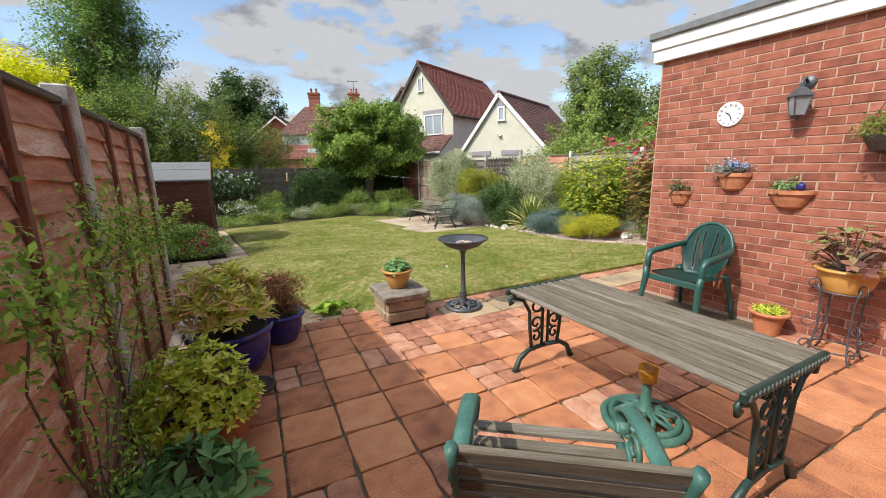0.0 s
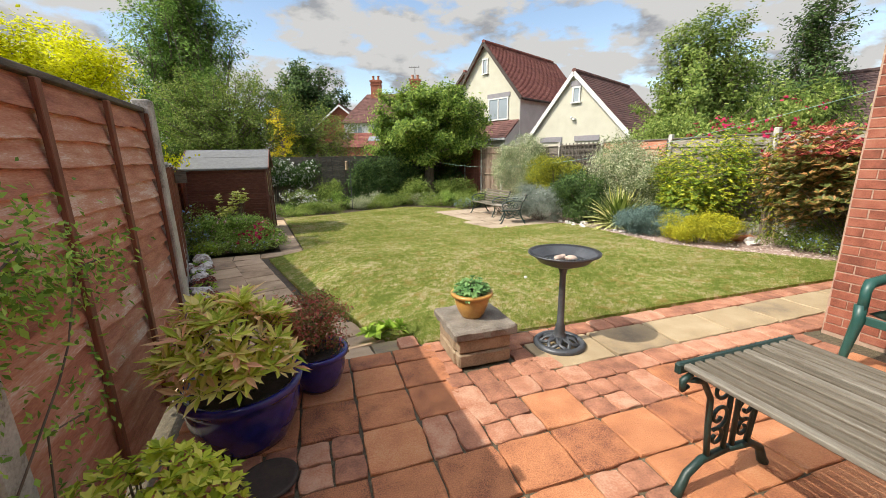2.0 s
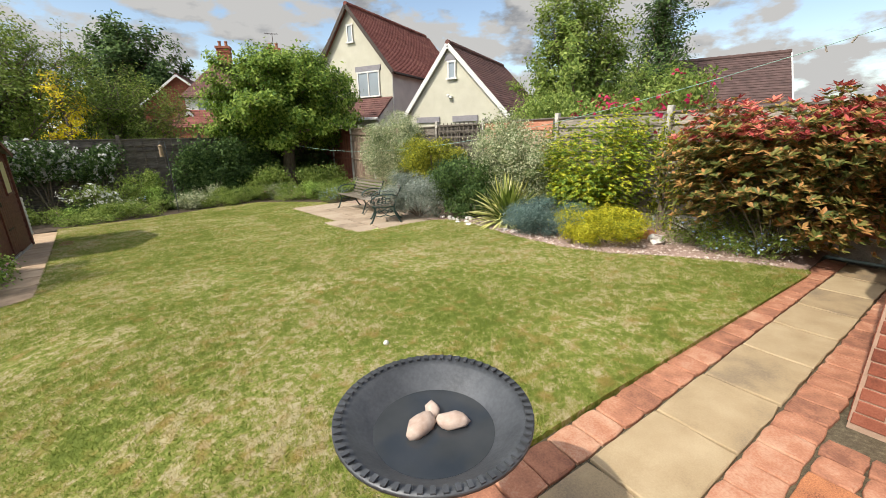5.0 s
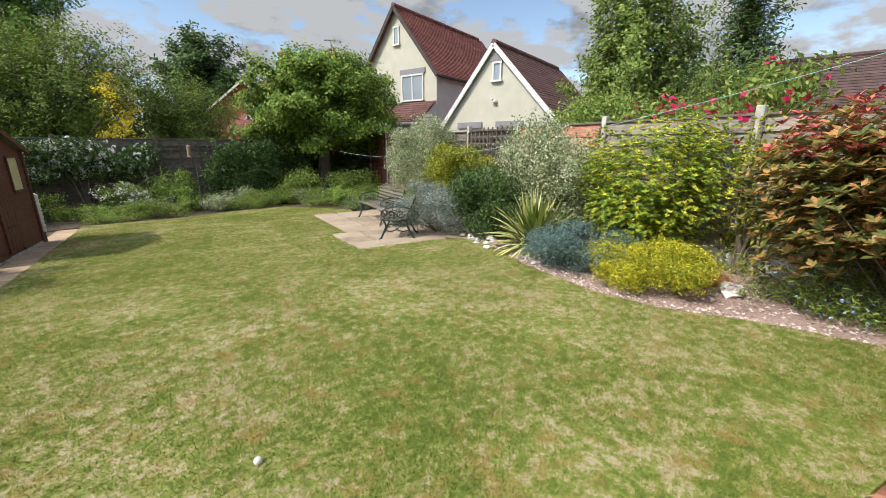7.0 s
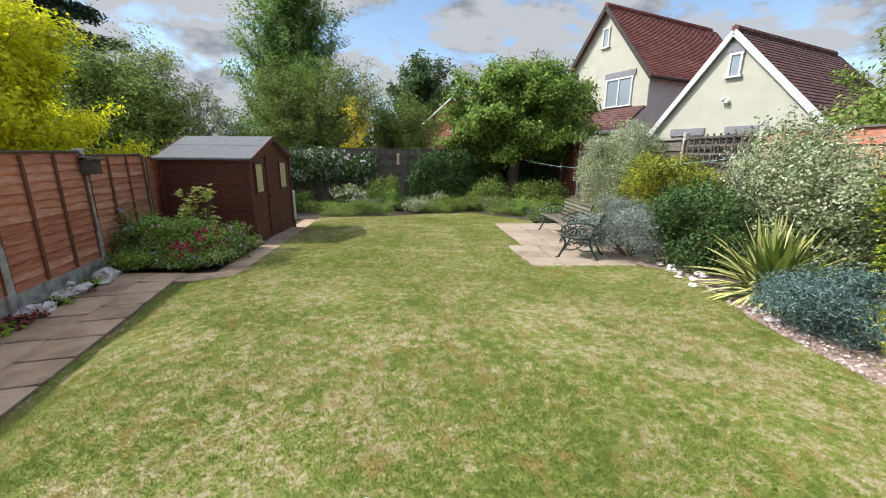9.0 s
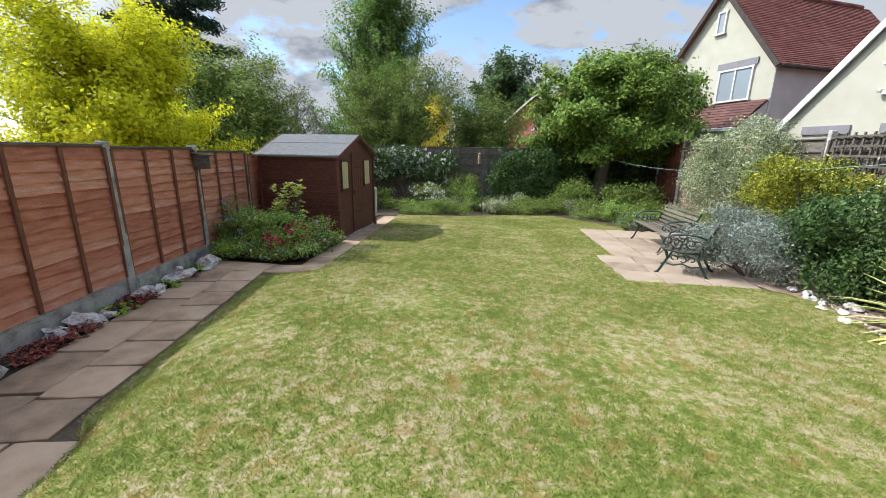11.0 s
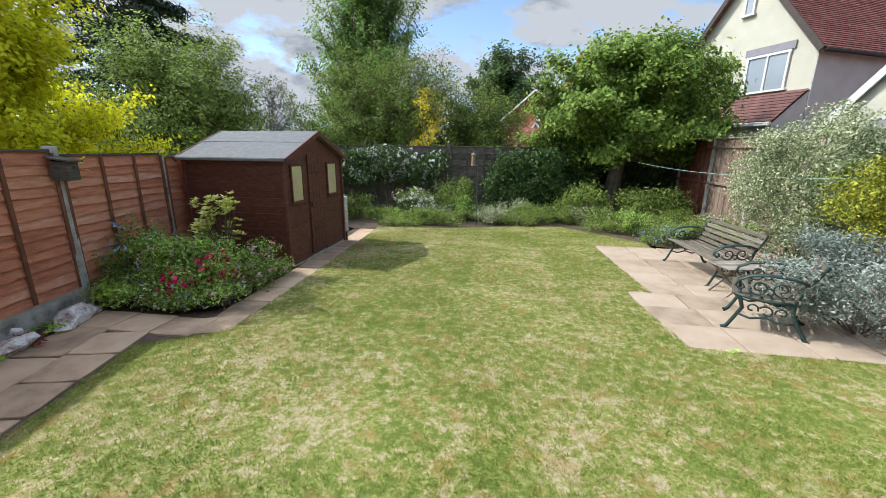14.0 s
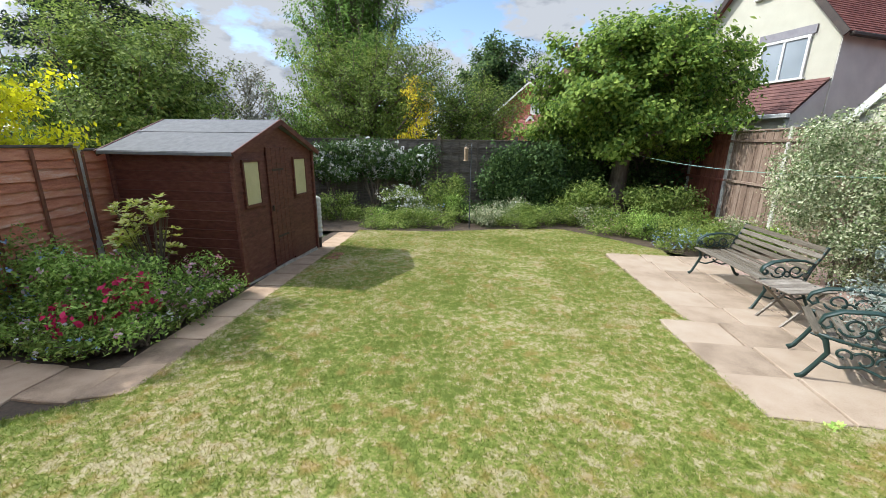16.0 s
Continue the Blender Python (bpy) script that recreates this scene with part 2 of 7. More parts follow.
M_ROOF_RED = surface("red_clay_roof_tile", [(0.3, (0.106, 0.031, 0.025)), (0.5, (0.194, 0.057, 0.044)), (0.7, (0.264, 0.106, 0.079))], 3.5, rough=0.85, bump=0.4, bump_scale=30, island_tint=0.14)
M_ROOF_BROWN = surface("brown_roof_tile", [(0.3, (0.07, 0.03, 0.027)), (0.5, (0.125, 0.055, 0.047)), (0.7, (0.18, 0.09, 0.075))], 3.5, rough=0.85, bump=0.4, bump_scale=30, island_tint=0.14)
M_ROOF_DARK = surface("old_dark_roof_tile", [(0.3, (0.05, 0.03, 0.028)), (0.5, (0.085, 0.05, 0.046)), (0.7, (0.12, 0.075, 0.068))], 3.5, rough=0.9, bump=0.4, bump_scale=30, island_tint=0.12)
M_WHITE = surface("white_paint", [(0.3, (0.616, 0.616, 0.598)), (0.7, (0.722, 0.722, 0.704))], 4, rough=0.45, bump=0.05)
M_DARK = surface("dark_timber", [(0.3, (0.03, 0.022, 0.018)), (0.7, (0.07, 0.05, 0.04))], 6, rough=0.7)
M_GREYPAINT = surface("grey_lintel", [(0.3, (0.20, 0.19, 0.21)), (0.7, (0.28, 0.27, 0.29))], 6, rough=0.8)
M_BARK = surface("bark", [(0.28, (0.06, 0.045, 0.033)), (0.55, (0.17, 0.135, 0.10)), (0.78, (0.27, 0.23, 0.18))], 9, (1, 1, 0.35), 0.95, bump=0.9, bump_scale=28)


def glass_mat():
    m, nt, b = nodes_of("window_glass")
    b.inputs["Base Color"].default_value = (0.26, 0.30, 0.33, 1)
    b.inputs["Roughness"].default_value = 0.06
    b.inputs["Specular IOR Level"].default_value = 0.8
    return m


M_GLASS = glass_mat()

# ---- mesh helpers ----


def thing(name, label, category, at=(0, 0, 0), turn=0.0, group="", kind=""):
    ob = new(name)
    ob.empty_display_size = 0.1
    ob.matrix_basis = pose(*at, 0, 0, turn)
    return tagged(ob, label, category, group, kind)


def mesh_of(bm, material, smooth=False):
    me = bpy.data.meshes.new("mesh")
    bm.normal_update()
    bm.to_mesh(me)
    bm.free()
    me.materials.append(material)
    if smooth:
        for p in me.polygons:
            p.use_smooth = True
    return me


def part(name, bm, material, parent=None, label="", smooth=False, kind=""):
    ob = new(name, mesh_of(bm, material, smooth))
    if parent is not None:
        ob.parent = parent
    return tagged(ob, label, kind=kind)


def solid(name, bm, material, label, category="", kind="", smooth=False, group=""):
    return tagged(new(name, mesh_of(bm, material, smooth)), label, category, group, kind)


def box(bm, c, s, turn=(0, 0, 0), bevel=0.0):
    m = Matrix.LocRotScale(c, Euler([radians(a) for a in turn]), s)
    v = bmesh.ops.create_cube(bm, size=1, matrix=m)["verts"]
    if bevel:
        es = list({e for q in v for e in q.link_edges})
        bmesh.ops.bevel(bm, geom=es, offset=bevel, segments=1, affect="EDGES")
    return v


def rod(bm, a, b, r0, r1=None, n=8):
    a, b = Vector(a), Vector(b)
    d = b - a
    m = Matrix.Translation((a + b) / 2) @ d.to_track_quat("Z", "Y").to_matrix().to_4x4()
    bmesh.ops.create_cone(bm, cap_ends=True, segments=n, radius1=r0, radius2=r0 if r1 is None else r1, depth=d.length, matrix=m)


def sweep(bm, pts, r, n=6, flat=1.0):
    """A round or flattened bar bent along points; r: one radius or one a point."""
    pts = [Vector(p) for p in pts]
    rs = r if isinstance(r, (list, tuple)) else [r] * len(pts)
    rings = []
    side = None
    for i, p in enumerate(pts):
        d = (pts[min(i + 1, len(pts) - 1)] - pts[max(i - 1, 0)]).normalized()
        if side is None:
            side = d.cross(Vector((0, 0, 1)))
            if side.length < 0.05:
                side = d.cross(Vector((0, 1, 0)))
        side = (side - d * side.dot(d)).normalized()
        up = side.cross(d)
        rings.append([bm.verts.new(p + (side * math.cos(a) * flat + up * math.sin(a)) * rs[i]) for a in (2 * math.pi * k / n for k in range(n))])
    for a, b in zip(rings, rings[1:]):
        for k in range(n):
            bm.faces.new((a[k], a[(k + 1) % n], b[(k + 1) % n], b[k]))
    bm.faces.new(rings[0][::-1])
    bm.faces.new(rings[-1])


def lathe(bm, profile, n=28, at=(0, 0, 0)):
    """Profile of (radius, height) turned round the z axis."""
    rings = []
    for r, z in profile:
        rings.append([bm.verts.new((at[0] + r * math.cos(2 * math.pi * k / n), at[1] + r * math.sin(2 * math.pi * k / n), at[2] + z)) for k in range(n)] if r > 1e-5 else [bm.verts.new((at[0], at[1], at[2] + z))])
    for a, b in zip(rings, rings[1:]):
        for k in range(n):
            q = [a[k % len(a)], a[(k + 1) % len(a)], b[(k + 1) % len(b)], b[k % len(b)]]
            q = list(dict.fromkeys(q))
            if len(q) > 2:
                bm.faces.new(q)


def spiral(cx, cz, r0, r1, a0, a1, n=14, y=0.0):
    """Points of a scroll in the x-z plane."""
    return [(cx + (r0 + (r1 - r0) * i / n) * math.cos(radians(a0 + (a1 - a0) * i / n)), y, cz + (r0 + (r1 - r0) * i / n) * math.sin(radians(a0 + (a1 - a0) * i / n))) for i in range(n + 1)]


def zg(y):
    """Height of the ground: a level patio, then a gentle fall to the back fence."""
    return float(np.interp(y, [-10, 4.6, 7.5, 10.2, 12, 15, 19, 60], [0, 0, -0.07, -0.28, -0.37, -0.46, -0.52, -0.6]))


def zp(y):
    """Height of the sunken path along the side fence."""
    return float(np.interp(y, [4.4, 5.4, 6, 9, 9.8, 12, 15, 19], [-0.04, -0.26, -0.29, -0.31, -0.31, -0.38, -0.46, -0.52]))


RNG = np.random.default_rng(7)


def leaf_mesh(name, centres, normals, size, ratio, material, parent=None, fold=0.25, droop=0.0, spread=1.0, label="", vary=0.35, kind=""):
    """Many small folded leaves in one mesh: each is four corners, two triangles."""
    n = len(centres)
    c = np.asarray(centres, float)
    nr = np.asarray(normals, float) + RNG.normal(0, 0.55 * spread, (n, 3))
    nr /= np.linalg.norm(nr, axis=1)[:, None] + 1e-9
    ax = RNG.normal(0, 1, (n, 3))
    ax[:, 2] -= droop
    ax -= nr * np.sum(ax * nr, axis=1)[:, None]
    ax /= np.linalg.norm(ax, axis=1)[:, None] + 1e-9
    sd = np.cross(nr, ax)
    ln = size * (1 - vary + 2 * vary * RNG.random(n))[:, None]
    v = np.empty((n, 4, 3))
    v[:, 0] = c - ax * ln * 0.5
    v[:, 1] = c + sd * ln * ratio * 0.5 + nr * ln * fold * 0.3
    v[:, 2] = c + ax * ln * 0.5
    v[:, 3] = c - sd * ln * ratio * 0.5 + nr * ln * fold * 0.3
    me = bpy.data.meshes.new(name)
    me.vertices.add(n * 4)
    me.vertices.foreach_set("co", v.reshape(-1))
    base = np.arange(n)[:, None] * 4
    tri = np.hstack([base + 0, base + 1, base + 2, base + 0, base + 2, base + 3]).reshape(-1)
    me.loops.add(n * 6)
    me.loops.foreach_set("vertex_index", tri.astype(np.int32))
    me.polygons.add(n * 2)
    me.polygons.foreach_set("loop_start", (np.arange(n * 2) * 3).astype(np.int32))
    me.update(calc_edges=True)
    me.materials.append(material)
    ob = new(name, me)
    if parent is not None:
        ob.parent = parent
    return tagged(ob, label, kind=kind)


def blob_points(n, blobs, skin=0.55):
    """Points and outward normals in a cluster of uneven ellipsoids (x, y, z, rx, ry, rz), mostly near their skin."""
    w = np.array([b[3] * b[4] + b[4] * b[5] + b[3] * b[5] for b in blobs])
    idx = RNG.choice(len(blobs), n, p=w / w.sum())
    b = np.array(blobs)[idx]
    d = RNG.normal(0, 1, (n, 3))
    d /= np.linalg.norm(d, axis=1)[:, None]
    rad = (skin + (1.06 - skin) * RNG.random(n) ** 0.6) * (1 + 0.32 * RNG.random(n) ** 5)
    rough = 1 + 0.13 * np.sin(d[:, 0] * 7 + b[:, 0] * 5) * np.cos(d[:, 1] * 6 + b[:, 2] * 4) + 0.09 * np.sin(d[:, 2] * 11 + b[:, 1] * 9)
    p = b[:, :3] + d * b[:, 3:] * (rad * rough)[:, None]
    nr = d / b[:, 3:]
    nr /= np.linalg.norm(nr, axis=1)[:, None]
    return p, nr


def clumped(n, blobs, skin, size, per=26, loose=1.45):
    """Leaves gathered in sprays round shoot tips, with gaps between the sprays."""
    p, nr = blob_points(max(8, n // per), blobs, skin)
    p, nr = np.repeat(p, per, axis=0), np.repeat(nr, per, axis=0)
    return p + RNG.normal(0, size * loose, p.shape) * np.array([1, 1, 0.75]), nr


def lobes(cx, cy, z0, z1, rx, ry, n, k=0.42, seed=1, top=0.75):
    """Smaller ellipsoids that fill a crown: uneven outline with gaps."""
    g = np.random.default_rng(seed)
    out = []
    for i in range(n):
        a, h = g.random() * 2 * math.pi, g.random()
        w = math.sin(math.pi * (0.12 + 0.88 * h * top + 0.0)) ** 0.7
        q = (0.3 + 0.68 * math.sqrt(g.random())) * w
        s = k * (0.65 + 0.7 * g.random())
        out.append((cx + rx * q * math.cos(a), cy + ry * q * math.sin(a), z0 + (z1 - z0) * (0.12 + 0.78 * h), rx * s, ry * s, (z1 - z0) * s * 0.55))
    return out


def shrub(name, label, category, x, y, height, rx, ry, leaves, size, ratio, mat, z=None, seed=1, nlobes=14, stems=7, k=0.42, droop=0.0, skin=0.5, base=0.05, flowers=None, group="", spread=1.0, lean=0.0):
    """A bush: stems from the ground and a crown of leaves in lobes."""
    z = zg(y) if z is None else z
    t = thing(name, label, category, (x, y, z), group=group)
    g = np.random.default_rng(seed + 50)
    bm = bmesh.new()
    lb = lobes(lean, 0, height * base, height * 0.97, rx, ry, nlobes, k, seed)
    for i in range(stems):
        q = lb[i % len(lb)]
        mid = (q[0] * 0.35 + g.normal(0, 0.02), q[1] * 0.35 + g.normal(0, 0.02), q[2] * 0.5)
        sweep(bm, [(g.normal(0, 0.04), g.normal(0, 0.04), -0.03), mid, (q[0], q[1], q[2])], [0.012 + height * 0.008, 0.008 + height * 0.005, 0.004], 5)
    part("stem", bm, M_BARK, t)
    p, nr = clumped(leaves, lb, skin, size)
    keep = p[:, 2] > 0.01
    leaf_mesh("foliage", p[keep], nr[keep], size, ratio, mat, t, droop=droop, spread=spread)
    if flowers:
        count, fsize, fmat = flowers
        p, nr = blob_points(count, lb, 0.98)
        keep = p[:, 2] > height * 0.25
        p = np.repeat(p[keep], 5, axis=0) + RNG.normal(0, fsize * 0.35, (keep.sum() * 5, 3))
        leaf_mesh("blossom", p, np.repeat(nr[keep], 5, axis=0), fsize, 0.7, fmat, t, spread=0.6)
    return t


def tree(name, label, x, y, z, height, crown_z, rx, ry, leaves, size, ratio, mat, trunk_r, seed=1, boughs=40, twigs=9, rise=0.5, puff=0.16, droop=0.0, lean=(0, 0), shape="dome", inner=0.45, bark=None, reach=0.3):
    """Tapered trunk, boughs that reach into the crown, twigs along their outer half, and leaves round the twigs."""
    t = thing(name, label, "tree", (x, y, z))
    g = np.random.default_rng(seed + 90)
    top = Vector((lean[0], lean[1], height * 0.93))
    bm = bmesh.new()
    sweep(bm, [(0, 0, -0.1), (0.02, 0.03, crown_z * 0.3), (lean[0] * 0.2 + 0.05, lean[1] * 0.2 - 0.03, crown_z * 0.8), (lean[0] * 0.5, lean[1] * 0.5, crown_z + (height - crown_z) * 0.35), tuple(top)], [trunk_r * 1.3, trunk_r, trunk_r * 0.85, trunk_r * 0.5, trunk_r * 0.08], 12)
    part("trunk", bm, bark or M_BARK, t, smooth=True)
    bm = bmesh.new()
    spots, outs = [], []
    span = height - crown_z
    for i in range(boughs):
        h = (i + 0.5 * g.random()) / boughs
        a = 2.39996 * i + 0.5 * g.normal()
        if shape == "dome":
            w = math.sin(math.pi * (0.17 + 0.75 * h)) ** 0.65
        elif shape == "cone":
            w = (1.02 - h) ** 0.75 * min(1, 0.45 + 3 * h)
        else:
            w = min(1, 0.55 + 1.6 * h) * min(1, 2.4 * (1.06 - h)) ** 0.6
        q = w * (inner + (1.0 - inner) * math.sqrt(g.random())) * (0.86 + 0.3 * g.random())
        tip = Vector((lean[0] + rx * q * math.cos(a), lean[1] + ry * q * math.sin(a), crown_z + span * h))
        root_z = max(crown_z * 0.75, crown_z + (tip.z - crown_z) * 0.72 - rise * rx * q)
        f = min(1.0, max(0.0, (root_z - crown_z * 0.8) / (height - crown_z * 0.8)))
        root = Vector((lean[0] * f, lean[1] * f, root_z))
        mid = root.lerp(tip, 0.5) + Vector((0.08 * g.normal() * rx, 0.08 * g.normal() * ry, -0.06 * span * rise))
        r = trunk_r * (0.30 + 0.22 * (1 - h))
        sweep(bm, [root, mid, tip], [r, r * 0.55, r * 0.08], 6)
        way = (tip - mid).normalized()
        for k in range(twigs):
            u = 0.25 + 0.75 * (k + g.random()) / twigs
            s0 = root.lerp(mid, u * 2) if u < 0.5 else mid.lerp(tip, u * 2 - 1)
            d = (way + Vector((g.normal() * 0.75, g.normal() * 0.75, g.normal() * 0.5 + rise * 0.6 - droop * 0.5))).normalized()
            ln = reach * (rx + span * 0.5) * 0.5 * (0.6 + 0.8 * g.random())
            e = s0 + d * ln
            sweep(bm, [s0, s0.lerp(e, 0.5) + Vector((0, 0, 0.03 * ln)), e], [r * 0.22, r * 0.14, r * 0.04], 4)
            for v in (0.3, 0.55, 0.8, 1.0):
                c = s0.lerp(e, v)
                spots.append(tuple(c))
                o = c - Vector((lean[0], lean[1], crown_z + span * 0.45))
                outs.append(tuple(o.normalized() + Vector((0, 0, 0.5))))
    part("branchwork", bm, bark or M_BARK, t, smooth=True)
    idx = g.integers(0, len(spots), leaves)
    p = np.array(spots)[idx] + g.normal(0, puff, (leaves, 3)) * np.array([1, 1, 0.7])
    leaf_mesh("crown", p, np.array(outs)[idx], size, ratio, mat, t, droop=droop)
    return t


# ---- ground ----
bm = bmesh.new()
ys = [-60, -20, -6, 0, 3, 4.0, 4.5, 6, 7.5, 9, 10.2, 11, 12, 13.5, 15, 17, 19, 24, 40, 120, 900]
cols = [[bm.verts.new((x, y, zg(y) - 0.05 - (float(np.interp(y, [4.0, 4.5, 9, 12], [0, 0.36, 0.25, 0.03])) if -2.6 < x < 8.1 else 0.0))) for x in (-900, -60, -12, -3.4, -2.5, 2, 8, 8.7, 14, 60, 900)] for y in ys]
for a, b in zip(cols, cols[1:]):
    for k in range(len(a) - 1):
        bm.faces.new((a[k], a[k + 1], b[k + 1], b[k]))
solid("ground", bm, M_GROUND, "rough earth and grass reaching beyond the garden", "ground", "structure")

LAWN_L = ([4.08, 4.40, 4.47, 4.60, 5.02, 5.08, 5.8, 6.22, 6.40, 9.35, 9.62, 9.8, 14.1, 16.15, 16.35, 17.0, 17.25], [7.35, 2.6, 2.0, 1.46, 1.46, 1.12, 1.02, 0.86, 0.66, -0.06, 0.35, 0.58, 0.22, 0.02, 1.9, 3.4, 4.6])
LAWN_R = ([4.08, 4.5, 5.3, 5.85, 6.5, 7.5, 8.5, 9.8, 10.18, 10.2, 11.85, 11.86, 14.95, 14.96, 15.5, 16.5, 17.25], [7.5, 7.35, 7.0, 6.62, 6.42, 6.45, 6.75, 7.1, 6.7, 5.02, 4.92, 5.27, 5.12, 6.3, 6.35, 5.5, 4.7])


def lawn_span(y):
    return float(np.interp(y, *LAWN_L)), float(np.interp(y, *LAWN_R))


LAWN_UP = 0.03


def lawn_height(x, y):
    """The lawn falls in a bank towards the sunken path."""
    base = np.interp(y, [-10, 4.6, 7.5, 10.2, 12, 15, 19, 60], [0, 0, -0.07, -0.28, -0.37, -0.46, -0.52, -0.6]) + LAWN_UP
    drop = np.interp(y, [4.3, 4.7, 5.1, 6.0, 8.0, 9.2, 9.8, 11, 13], [0.0, 0.08, 0.17, 0.25, 0.20, 0.10, 0.05, 0.03, 0.0])
    d = np.clip((x - np.interp(y, *LAWN_L)) / 1.3, 0, 1)
    return base - drop * (1 - d) ** 2


bm = bmesh.new()
rows_l = []
NX = 26
for y in sorted(set(list(np.arange(4.08, 17.25, 0.12)) + LAWN_L[0] + LAWN_R[0])):
    a, b = lawn_span(y)
    b = max(b, a + 0.01)
    xs = [a + (b - a) * (k / NX) ** 1.6 for k in range(NX + 1)]
    rows_l.append([bm.verts.new((x, y, float(lawn_height(x, y)) + 0.012 * noise.noise((x, y, 0)))) for x in xs])
for a, b in zip(rows_l, rows_l[1:]):
    for k in range(NX):
        bm.faces.new((a[k], a[k + 1], b[k + 1], b[k]))
for side in (0, NX):
    for a, b in zip(rows_l, rows_l[1:]):
        p, q = a[side], b[side]
        lo = [bm.verts.new(v.co - Vector((0, 0, 0.14))) for v in (p, q)]
        bm.faces.new((p, q, lo[1], lo[0]))
solid("lawn", bm, M_LAWN, "mown lawn with dry straw patches", "lawn", "structure")


def grass(count):
    y = 4.1 + (17.2 - 4.1) * RNG.random(count * 2) ** 1.25
    xa, xb = np.interp(y, *LAWN_L), np.interp(y, *LAWN_R)
    x = -0.1 + 7.7 * RNG.random(len(y))
    ok = (x > xa - 0.02) & (x < xb + 0.02)
    x, y = x[ok][:count], y[ok][:count]
    n = len(x)
    z = lawn_height(x, y)
    a = RNG.random(n) * 2 * math.pi
    w = 0.0018 + 0.002 * RNG.random(n)
    h = 0.010 + 0.015 * RNG.random(n)
    v = np.empty((n, 3, 3))
    v[:, 0] = np.stack([x - np.cos(a) * w, y - np.sin(a) * w, z], 1)
    v[:, 1] = np.stack([x + np.cos(a) * w, y + np.sin(a) * w, z], 1)
    v[:, 2] = np.stack([x + RNG.normal(0, 0.016, n), y + RNG.normal(0, 0.016, n), z + h], 1)
    me = bpy.data.meshes.new("grass")
    me.vertices.add(n * 3)
    me.vertices.foreach_set("co", v.reshape(-1))
    me.loops.add(n * 3)
    me.loops.foreach_set("vertex_index", np.arange(n * 3, dtype=np.int32))
    me.polygons.add(n)
    me.polygons.foreach_set("loop_start", (np.arange(n) * 3).astype(np.int32))
    me.update(calc_edges=True)
    me.materials.append(M_LAWN)
    tagged(new("grass", me), "short mown grass blades, green and straw coloured", "grass", kind="stuff")


grass(640000)

# soil beds
def bed(name, pts, up, label, mat=None):
    bm = bmesh.new()
    g = np.random.default_rng(3)
    vs = [bm.verts.new((x, y, zg(y) + up * 0.2)) for x, y in pts]
    f = bm.faces.new(vs)
    bmesh.ops.triangulate(bm, faces=[f])
    bmesh.ops.subdivide_edges(bm, edges=bm.edges[:], cuts=6, use_grid_fill=True)
    for v in bm.verts:
        v.co.z = zg(v.co.y) + up * 0.5 + 0.03 * noise.noise(v.co * 5) + 0.015 * noise.noise(v.co * 17)
    bmesh.ops.recalc_face_normals(bm, faces=bm.faces[:])
    for f in bm.faces:
        if f.normal.z < 0:
            f.normal_flip()
    return solid(name, bm, mat or M_SOIL, label, "soil", "structure", smooth=True)


bed("flower_bed_back", [(-2.2, 15.8), (0.0, 16.05), (1.9, 16.3), (3.4, 16.95), (4.6, 17.2), (5.6, 16.5), (6.4, 15.5), (7.0, 15.0), (8.9, 15.0), (10.5, 20), (9, 23), (-2.2, 19.2)], 0.02, "dark soil of the flower bed along the back fence")
bed("flower_bed_side", [(-1.7, 10.2), (-0.4, 10.12), (0.06, 10.3), (-0.14, 12.2), (-2.0, 12.3)], 0.03, "soil of the flower bed beside the shed")
M_GRAVEL = surface("pink_gravel", [(0.25, (0.13, 0.08, 0.065)), (0.5, (0.36, 0.25, 0.21)), (0.75, (0.56, 0.45, 0.39))], 45, rough=0.9, bump=1.0, bump_scale=130, fine=0.5)
bed("gravel_bed", [(7.5, 4.12), (7.0, 5.3), (6.6, 5.85), (6.4, 6.5), (6.43, 7.5), (6.73, 8.5), (7.05, 9.8), (6.75, 10.3), (6.9, 12), (6.9, 15.2), (9.2, 15.2), (9.2, 4.12)], 0.06, "pinkish gravel and soil of the shrub border", M_GRAVEL)

# ---- fences ----


